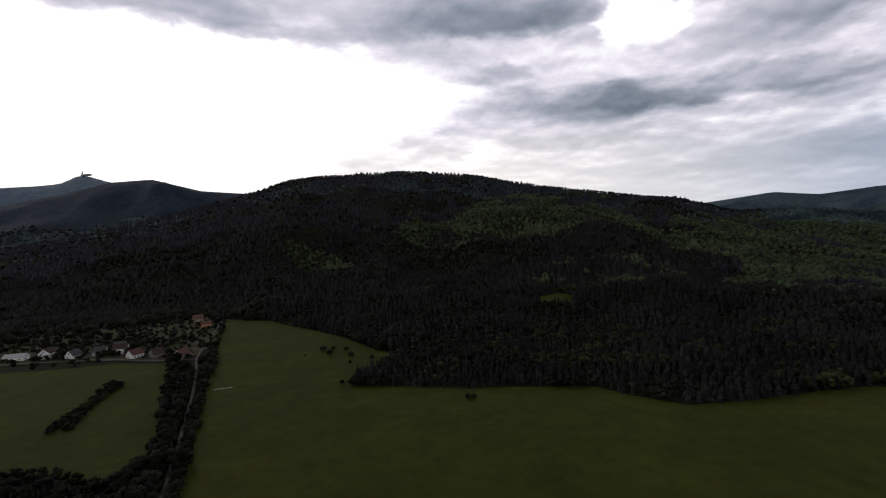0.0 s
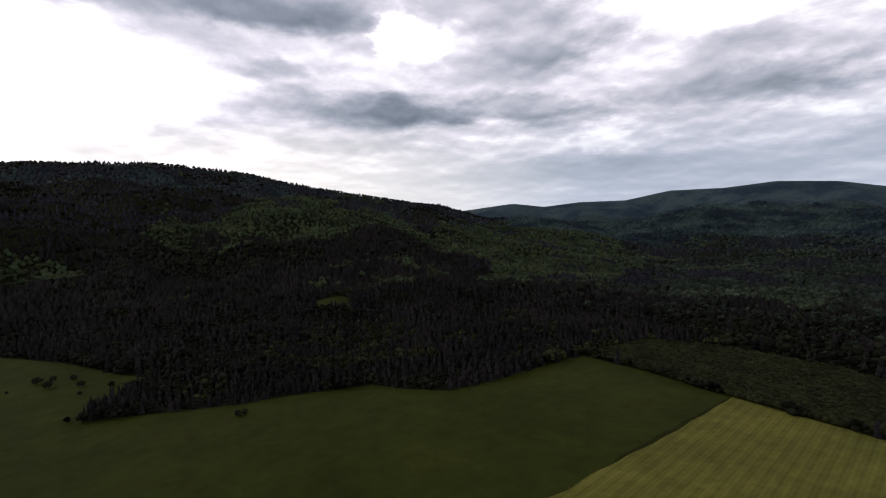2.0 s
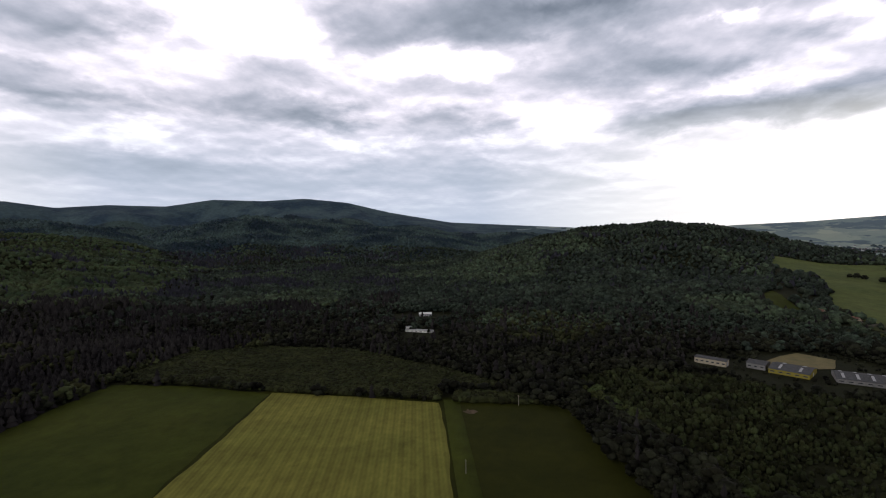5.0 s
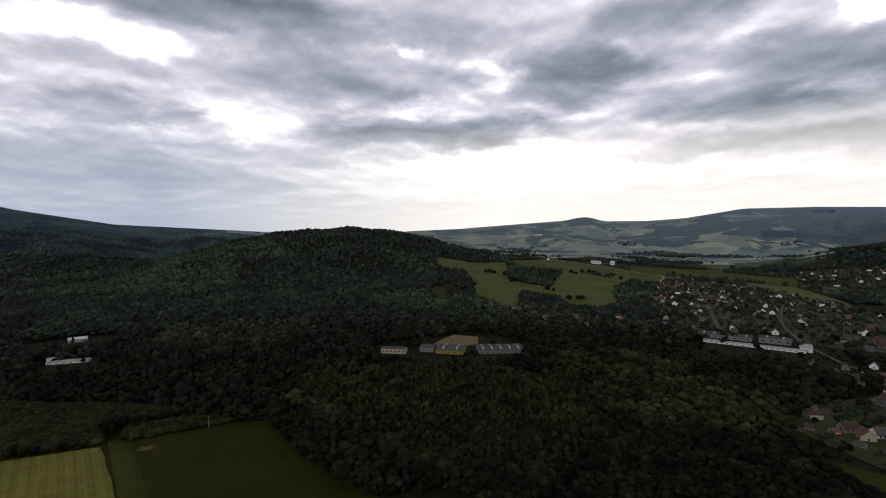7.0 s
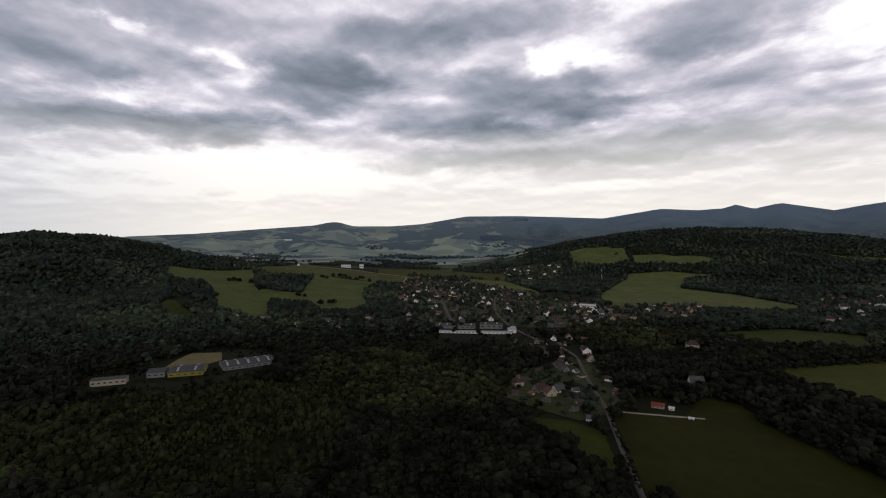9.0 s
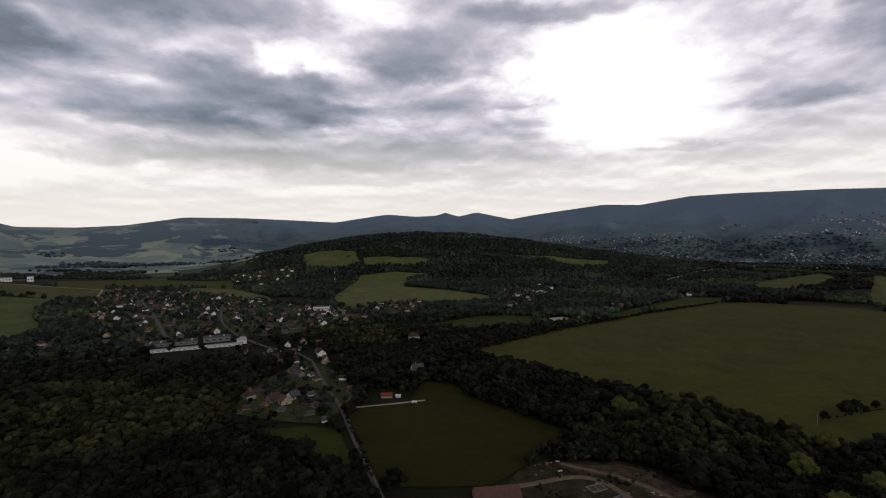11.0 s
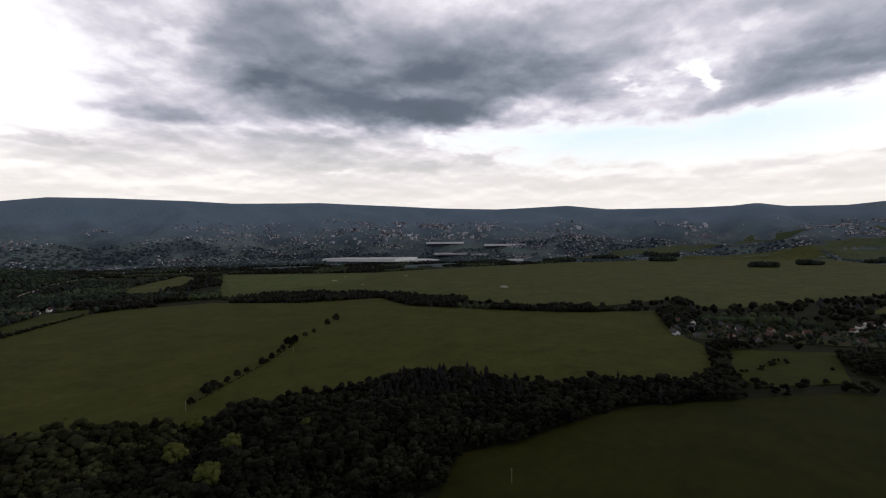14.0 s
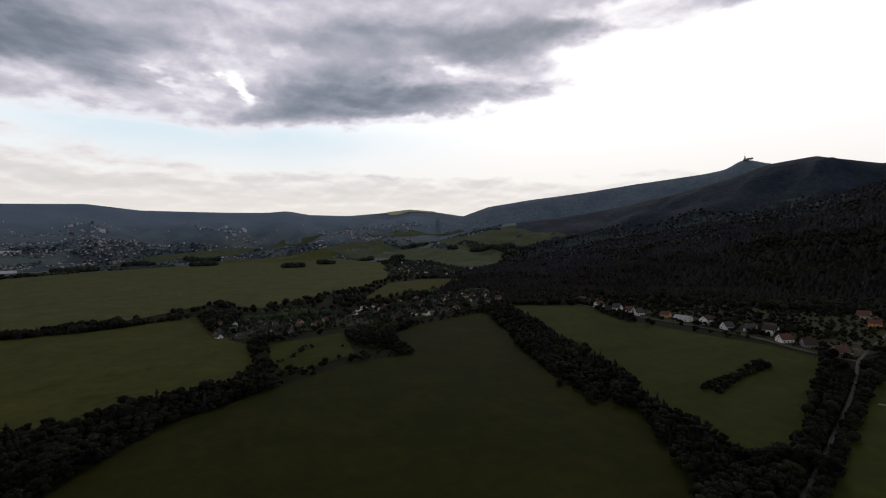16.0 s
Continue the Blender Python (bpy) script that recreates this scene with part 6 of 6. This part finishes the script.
# ---- works and halls ----
def hall(name, x, y, turn, w, d, h, rise, wall_mat, roof_mat, label, bays=6, skylights=0, end_mat=None):
    """A works hall: walls, a low roof, a row of window bands, a gate and skylights."""
    root = thing(name, x, y, turn, label, "industrial hall")
    part("wall", gable_wall(w, d, h, rise), wall_mat, root)
    part("roof", gable_roof(w, d, h, rise, 0.4, 0.3), roof_mat, root)
    for i in range(bays):
        sx = (i + 0.5) / bays * w - w / 2
        for face, sy in (("y-", -d / 2), ("y+", d / 2)):
            add_window(root, sx, sy, h * 0.4, face, w / bays * 0.5, h * 0.22, GREY_WALL)
    bm = bmesh.new()
    box(bm, w / 2 - 0.02, w / 2 + 0.08, -2, 2, -0.3, min(4.0, h * 0.8))
    part("gate", bm, METAL, root)
    for i in range(skylights):
        sx = (i + 0.5) / skylights * w - w / 2
        for side in (-1, 1):
            bm = bmesh.new()
            box(bm, sx - 1.0, sx + 1.0, -d * 0.16, d * 0.16, 0.0, 0.35)
            part("skylight", bm, PALE_ROOF, root, at=pose(0, side * d * 0.25, h + rise * 0.5 + 0.3, -side * math.degrees(math.atan2(rise, d / 2))))
    if end_mat:
        bm = bmesh.new()
        box(bm, w / 2 + 0.05, w / 2 + 0.4, -d / 2, d / 2, -0.5, h + rise * 0.3)
        part("end_panel", bm, end_mat, root)
    return root


hall("factory_hall", 512.4, -224, -125, 32, 30, 4.2, 2.6, YELLOW_WALL, SLATE, "works hall with yellow cladding and grey roof with skylights", 5, 2)
hall("factory_hall", 526.4, -200.2, -125, 16, 18, 5.0, 1.8, GREY_WALL, SLATE, "low grey works hall beside the yellow one", 3, 0)
hall("factory_hall", 492.8, -277.2, -109, 52, 30, 3.6, 2.8, GREY_WALL, SLATE, "long hall with dark roof panels and a white end wall", 8, 5, WHITE_SHEET)
hall("office_block", 532, -159.6, -122, 29, 11, 5.5, 0.8, CREAM_WALL, SLATE, "white two-storey office block with a flat roof", 6, 0)
hall("sanatorium", 628, 176.4, -94, 38, 9, 2.4, 0.6, WHITE_WALL, PALE_ROOF, "long low white building among trees", 6, 0)
hall("sanatorium_tower", 634.8, 193.2, -94, 7, 7, 5.0, 0.6, WHITE_WALL, PALE_ROOF, "white stair tower on a long low building", 2, 0)
hall("glasshouse", 748, 200, -75, 20, 10, 3.5, 2.0, PALE_ROOF, WHITE_SHEET, "pale glasshouse roof in a forest clearing", 5, 0)
hall("factory_hall", 388, -568, 31.5, 104, 9, 2.6, 0.8, WHITE_SHEET, PALE_ROOF, "long white factory front beside the village", 18, 0)
hall("factory_hall", 436, -585, 31.5, 60, 20, 4.5, 2.0, GREY_WALL, SLATE, "grey factory hall with a dark roof", 8, 5)
hall("factory_hall", 390, -614, 31.5, 34, 16, 6.5, 1.6, GREY_WALL, SLATE, "grey factory hall with a dark roof", 4, 2)
hall("factory_hall", 352, -610, 121, 26, 12, 4.2, 0.8, WHITE_SHEET, PALE_ROOF, "white factory wing at the roadside", 4, 0)
hall("farm_shed", 101, -410, 8, 9.5, 5.5, 2.2, 1.6, CREAM_WALL, TILE_BRIGHT, "low house with a bright red roof beside the lane", 3, 0)
hall("farm_shed", 91, -411, 8, 4, 3.5, 1.8, 0.6, WHITE_WALL, WHITE_SHEET, "white garage beside the red-roofed house", 1, 0)
hall("field_hut", 74, -397, 8, 3.6, 2.2, 1.6, 0.5, WHITE_WALL, WHITE_SHEET, "white hut at the end of a gravel lane", 1, 0)
hall("red_barn", 3.0, -254, 15, 24, 12, 4.0, 3.6, BRICK_WALL, TILE_RED, "brick barn with a faded red tiled roof", 4, 0)
hall("red_barn", 30.8, -240.8, 15, 14, 8, 3.5, 2.4, BRICK_WALL, TILE_RED, "smaller brick barn with a red roof", 3, 0)
hall("school", 350, -896, 12, 30, 14, 8.5, 1.0, WHITE_WALL, SLATE, "white two-storey public building in the village", 8, 0)
hall("farm_silo_hall", 1400, -1190, 40, 34, 14, 9, 2, WHITE_WALL, PALE_ROOF, "white farm hall on the ridge", 5, 0)
hall("farm_silo_hall", 1369.2, -1239, 40, 14, 12, 14, 1, WHITE_WALL, PALE_ROOF, "tall white farm silo building", 2, 0)
hall("distant_factory", 3405, -2291, 56, 60, 30, 8, 2, WHITE_SHEET, WHITE_SHEET, "white factory block far down the valley", 8, 0)


def polar(bearing_deg, r):
    a = radians(bearing_deg)
    return -math.sin(a) * r, math.cos(a) * r


# the great warehouses at the edge of the town: the two ends of each front, its depth and height
for x0, y0, x1, y1, d, h, label in ((-2327, -2277, -2409, -1746, 330, 16, "huge white warehouse at the edge of town"), (-2409, -1740, -2699, -1597, 260, 13, "white warehouse with a pale flat roof"),
                                    (-2844, -1730, -2952, -1522, 130, 11, "pale warehouse beside a field"), (-3079, -1937, -3231, -1694, 90, 12, "distant white production hall"),
                                    (-3188, -1504, -3315, -1227, 90, 12, "distant white production hall"), (-2866, -1188, -2924, -1102, 50, 11, "low white shed at a field's edge"),
                                    (-2991, -1510, -3053, -1409, 40, 12, "pale hall behind a tree belt")):
    a = math.atan2(y1 - y0, x1 - x0)
    nx, ny = math.sin(a), -math.cos(a)
    out = 1 if nx * x0 + ny * y0 > 0 else -1
    hall("warehouse", (x0 + x1) / 2 + out * nx * d / 2, (y0 + y1) / 2 + out * ny * d / 2, math.degrees(a), math.hypot(x1 - x0, y1 - y0), d, h, 1.0,
         WHITE_SHEET if "white" in label else PALE_ROOF, WHITE_SHEET, label, 0, 6)


def dome():
    x, y = 1466, -1026
    root = thing("observatory_dome", x, y, 0, "small white dome building on the hilltop", "building")
    part("wall", tube(bmesh.new(), 5, 5, -1, 4, 16), WHITE_WALL, root)
    v, f = ICO2
    part("cupola", arrays_to_bm(v * np.array([5, 5, 4.5]) + np.array([0, 0, 4]), f), WHITE_SHEET, root)


dome()


def mountain_tower():
    x, y = polar(36.65, 4450)
    root = thing("mountain_tower", x, y, 0, "slender hyperboloid tower on the mountain top", "tower", sink=4)
    bm = bmesh.new()
    prof = [(15, 0), (11, 4), (8, 9), (6, 15), (4.4, 22), (3.0, 30)]
    for (r0, z0), (r1, z1) in zip(prof, prof[1:]):
        tube(bm, r0, r1, z0, z1, 14)
    part("shell", bm, PALE_ROOF, root)
    part("mast", tube(bmesh.new(), 1.6, 0.7, 30, 54, 8), METAL, root, "slim antenna mast")
    bm = bmesh.new()
    box(bm, 18, 62, -9, 9, -3, 10)
    part("summit_house", bm, GREY_WALL, root)


mountain_tower()


def town():
    """The town on the plain: houses and apartment blocks too many to count."""
    vs, fs, tone, k = [], [], [], 0
    clusters = [(b + random.uniform(-1.2, 1.2), r + random.uniform(-60, 60)) for b, r in ((132, 3800), (128, 3840), (124, 3870), (120, 3930), (116, 3980), (104.6, 4040), (93, 4090))]
    spots = []
    shut = [FIELDS[n] for n in ("upland_field", "town_meadow", "lane_field", "vale_meadow", "slope_meadow", "oval_field", "clearing_b")]
    for i in range(150):
        b = random.uniform(72, 150) if i < 105 else random.uniform(146, 204)
        r = random.uniform(3250, 4180) if i < 105 else random.uniform(2500, 3900)
        wide, deep = random.uniform(0.7, 2.4), random.uniform(14, 46)
        for k2 in range(random.randint(18, 62)):
            x, y = polar(random.gauss(b, wide), random.gauss(r, deep))
            if 116 < b < 137 and r < 3600 or any(inside(p, [x], [y])[0] for p in shut):
                continue
            spots.append((x, y, False))
    for i in range(90):
        x, y = polar(random.gauss(-119.5, 1.6), random.gauss(3150, 110))
        spots.append((x, y, False))
    for b, r in clusters:
        for i in range(14):
            x, y = polar(b + random.uniform(-1.6, 1.6), r + random.uniform(-130, 130))
            spots.append((x, y, True))
    for x, y, tall in spots:
        w, d, h = (random.uniform(18, 40), 11, random.uniform(11, 22)) if tall else (random.uniform(7, 12), 8, random.uniform(3, 5.5))
        a = random.uniform(0, math.pi)
        c, s = math.cos(a), math.sin(a)
        z = float(ground_z(x, y))
        p = []
        for zz in (z - 4, z + h):
            for u, v in ((-w / 2, -d / 2), (w / 2, -d / 2), (w / 2, d / 2), (-w / 2, d / 2)):
                p.append((x + u * c - v * s, y + u * s + v * c, zz))
        top = 0.6 if tall else 3.2
        p += [(x - w / 2 * c, y - w / 2 * s, z + h + top), (x + w / 2 * c, y + w / 2 * s, z + h + top)]
        vs += p
        fs += [(k + i0, k + i1, k + i2) for i0, i1, i2 in ((0, 1, 5), (0, 5, 4), (1, 2, 6), (1, 6, 5), (2, 3, 7), (2, 7, 6), (3, 0, 4), (3, 4, 7), (5, 6, 9), (7, 4, 8),
                                                          (4, 5, 9), (4, 9, 8), (6, 7, 8), (6, 8, 9))]
        tone += [0] * 10 + [0 if tall else 1] * 4
        k += 10
    ob = mesh_object("distant_town", vs, fs, surface("far town walls", (0.30, 0.305, 0.33), spread=0.8, island=True))
    ob.data.materials.append(surface("far town roofs", (0.105, 0.085, 0.085), spread=0.5, island=True))
    ob.data.polygons.foreach_set("material_index", np.array(tone, np.int32))
    tagged(ob, "distant town of pale houses and apartment blocks", "town", kind="stuff")


town()


# ---- small things ----
def pole(x, y, high, label="slim wooden power pole in a field", cross=True):
    root = thing("power_pole", x, y, random.uniform(0, 90), label, "pole", "power poles")
    part("post", tube(bmesh.new(), 0.2, 0.13, -0.5, high, 8), WOOD_POLE, root)
    if cross:
        bm = bmesh.new()
        box(bm, -0.9, 0.9, -0.07, 0.07, high - 0.7, high - 0.55)
        part("crossarm", bm, WOOD_POLE, root)


for x, y in ((-253.4, -103.6), (-320.6, -123.2), (-232.4, -383.6), (403.2, 89.6), (263.2, 47.6), (375.2, 25.2), (-420, -462)):
    pole(x, y, 9.0)


def mast(x, y, high):
    root = thing("radio_mast", x, y, 0, "red and white lattice radio mast", "mast")
    for i in range(6):
        bm = bmesh.new()
        z0, z1 = high * i / 6, high * (i + 1) / 6
        for k in range(3):
            a = k * math.tau / 3
            tube(bm, 0.14, 0.14, z0, z1, 5, 1.2 * math.cos(a), 1.2 * math.sin(a))
            c = (k + 1) * math.tau / 3
            tube(bm, 0.08, 0.08, z0, z1, 4, 1.2 * math.cos(a), 1.2 * math.sin(a), 1.2 * (math.cos(c) - math.cos(a)), 1.2 * (math.sin(c) - math.sin(a)))
        part("segment", bm, TILE_RED if i % 2 else WHITE_SHEET, root)


mast(500, -1389, 50)


def heap(name, x, y, rx, ry, high, material, label, category, turn=0):
    """A rounded heap with an uneven surface."""
    v, f = icosphere(4)
    v = v[:, :] * np.array([rx, ry, high])
    n = np.array([noise.noise(Vector((p[0] * 0.4, p[1] * 0.4, p[2]))) for p in v])
    v = v * (1 + 0.25 * n)[:, None]
    v[:, 2] = np.maximum(v[:, 2], -0.3)
    ob = mesh_object(name, v, f, material, True)
    ob.matrix_basis = pose(x, y, float(ground_z(x, y)) + 0.3, 0, 0, turn)
    return tagged(ob, label, category)


SAND = surface("pale riding sand", (0.46, 0.42, 0.35), (0.38, 0.35, 0.29), scale=0.1, fine=0.2)
SANDY = surface("yellow sandy yard", (0.19, 0.155, 0.075), (0.14, 0.125, 0.065), scale=0.1, fine=0.3)


def disc(cx, cy, rx, ry, turn=0, n=22):
    c, s = math.cos(radians(turn)), math.sin(radians(turn))
    out = []
    for i in range(n):
        a = i * math.tau / n
        k = 1 + 0.16 * math.sin(3 * a + cx) + 0.1 * math.sin(5 * a + cy)
        u, v = rx * k * math.cos(a), ry * k * math.sin(a)
        out.append((cx + u * c - v * s, cy + u * s + v * c))
    return out


# the brown patch with a heap in the meadow, the pale strip, the riding court and the mound
drape("bare_patch", disc(354.6, 60.2, 5.2, 3.2, 100), SOIL, "worn brown soil round a heap in the meadow", "bare ground", 0.5, 2.0)
heap("soil_mound", 357.6, 62.6, 1.6, 1.2, 1.2, SOIL, "small brown heap of soil in the meadow", "heap", 20)
heap("soil_mound", 355.6, 58.6, 3.0, 1.7, 1.7, SOIL, "brown heap of soil in the meadow", "heap", 100)
drape("gravel_strip", [(-226.8, 452.2), (-210, 457.8), (-209.3, 459.9), (-226.8, 455)], GRAVEL, "pale strip of gravel beside the lane", "path", 0.5, 2.0)
drape("riding_court", [(-80, -841), (-107, -860), (-118, -835), (-90, -800)], SAND, "pale sand riding court between trees", "court", 0.6, 4.0)
heap("earth_mound", -1289.4, -546, 26, 12, 4.5, GRAVEL, "pale mound of dug earth in a field", "heap", 30)
drape("yard", [(572, -237), (590, -262), (565, -286), (530, -268), (518, -215), (548, -215)], SANDY, "pale gravel works yard", "yard", 0.5, 4.0)
for x, y, w in ((-1260, -1176, 70), (-1414, -1260, 50), (-1540, -1064, 60), (-1176, -980, 40)):
    drape("sand_bunker", disc(x, y, w * 0.3, w * 0.12, 30), GRAVEL, "pale sand patch in the grass", "bare ground", 0.9, 5.0)

drape("earth_bank", disc(-325, -1670, 62, 26, 10), SOIL, "bare brown earth bank of a road cutting", "bare ground", 0.8, 6.0)
# the far pasture, bright by its colour alone
sx, sy = polar(73.0, 4655)
drape("backdrop_pasture", disc(sx, sy, 75, 240, -17), PASTURE_SUN_TINT, "pale green pasture on a far hill, sunlight in its colour", "field", 3.0, 25.0)

# the rubble site
drape("site_grass", ZONES["site"], WEEDS, "weedy ground of a demolition site", "rough grass", 0.4, 3.0)
drape("site_ground", [(-30, -301), (-53, -298), (-72, -302), (-88, -294), (-97, -277), (-107, -266), (-123, -254), (-127, -236), (-104, -232), (-88, -246), (-80, -258), (-78, -272), (-64, -284), (-38, -292)],
      SITE_SOIL, "bare reddish earth of a demolition site", "bare ground", 0.6, 3.0)
ribbon("road_site", [(8, -262), (-18, -272), (-29, -278), (-40, -284), (-50, -285), (-58, -280), (-65, -268), (-72, -254), (-78, -240)], 4.0, TRACK, "pale dirt track round a rubble site", "road", 0.85)
ribbon("road_loop", [(-36, -299), (-45, -294), (-60, -290), (-74, -282), (-87, -270), (-97, -256), (-104, -242)], 3.4, TRACK, "pale dirt track round a rubble site", "road", 0.88)
heap("rubble_mound", -98, -272, 7, 3.2, 2.0, SITE_SOIL, "brown heap of earth and rubble", "heap", 20)
heap("rubble_mound", -86, -290, 6, 2.6, 1.5, SOIL, "pale heap of rubble", "heap", 50)
heap("rubble_mound", -112, -250, 8, 4, 2.4, SITE_SOIL, "brown heap of earth", "heap", 80)


x, y = rows_in(ZONES["site"], 20, 3.4, 3.4, 1.6)
k = (patches(x, y, 13, 9.0) > 0.52) & (rng.uniform(0, 1, len(x)) < 0.6) & road_gap(x, y, -2.2)
wood("site_scrub", BUSH, LEAF, x[k], y[k], 0.7, 2.2, 1.6, "low weeds and scrub on a demolition site")


def foundation(x, y, w, d, turn):
    """The bare footing of a pulled-down house: low walls round a slab."""
    root = thing("foundation", x, y, turn, "pale concrete foundation of a demolished house", "foundation")
    part("slab", box(bmesh.new(), -w / 2, w / 2, -d / 2, d / 2, -0.3, 0.75), SOIL, root)
    for x0, x1, y0, y1 in ((-w / 2, w / 2, -d / 2, -d / 2 + 0.7), (-w / 2, w / 2, d / 2 - 0.7, d / 2), (-w / 2, -w / 2 + 0.7, -d / 2 + 0.7, d / 2 - 0.7),
                           (w / 2 - 0.7, w / 2, -d / 2 + 0.7, d / 2 - 0.7), (-0.3, 0.3, -d / 2 + 0.7, d / 2 - 0.7)):
        part("low_wall", box(bmesh.new(), x0, x1, y0, y1, 0.76, 1.3), GREY_WALL, root)


foundation(-52, -271, 10, 7, 30)
foundation(-62, -262, 6, 3.5, 40)


def debris(x, y, size, material, label):
    bm = bmesh.new()
    for i in range(5):
        a, b, c = (random.uniform(0.3, 1.0) * size for _ in range(3))
        ox, oy = random.uniform(-1, 1) * size, random.uniform(-1, 1) * size
        box(bm, ox - a / 2, ox + a / 2, oy - b / 2, oy + b / 2, -0.1, c * 0.4)
    me = bpy.data.meshes.new("debris_pile")
    bm.to_mesh(me)
    bm.free()
    me.materials.append(material)
    ob = new("debris_pile", me)
    ob.matrix_basis = pose(x, y, float(ground_z(x, y)) + 0.55, 0, 0, random.uniform(0, 180))
    tagged(ob, label, "debris", "debris on the rubble site")


for i in range(220):
    x, y = random.uniform(-130, -16), random.uniform(-302, -232)
    if inside(ZONES["site"], [x], [y])[0] and (patches(np.array([x]), np.array([y]), 16, 2.0)[0] > 0.5 or i % 4 == 0):
        white = random.random() < 0.15
        debris(x, y, random.choice((0.4, 0.5, 0.6, 0.8, 1.2)), WHITE_WALL if white else (GREY_WALL if random.random() < 0.6 else BRICK_WALL),
               "broken pale concrete blocks" if white else "dark broken bricks and slabs")
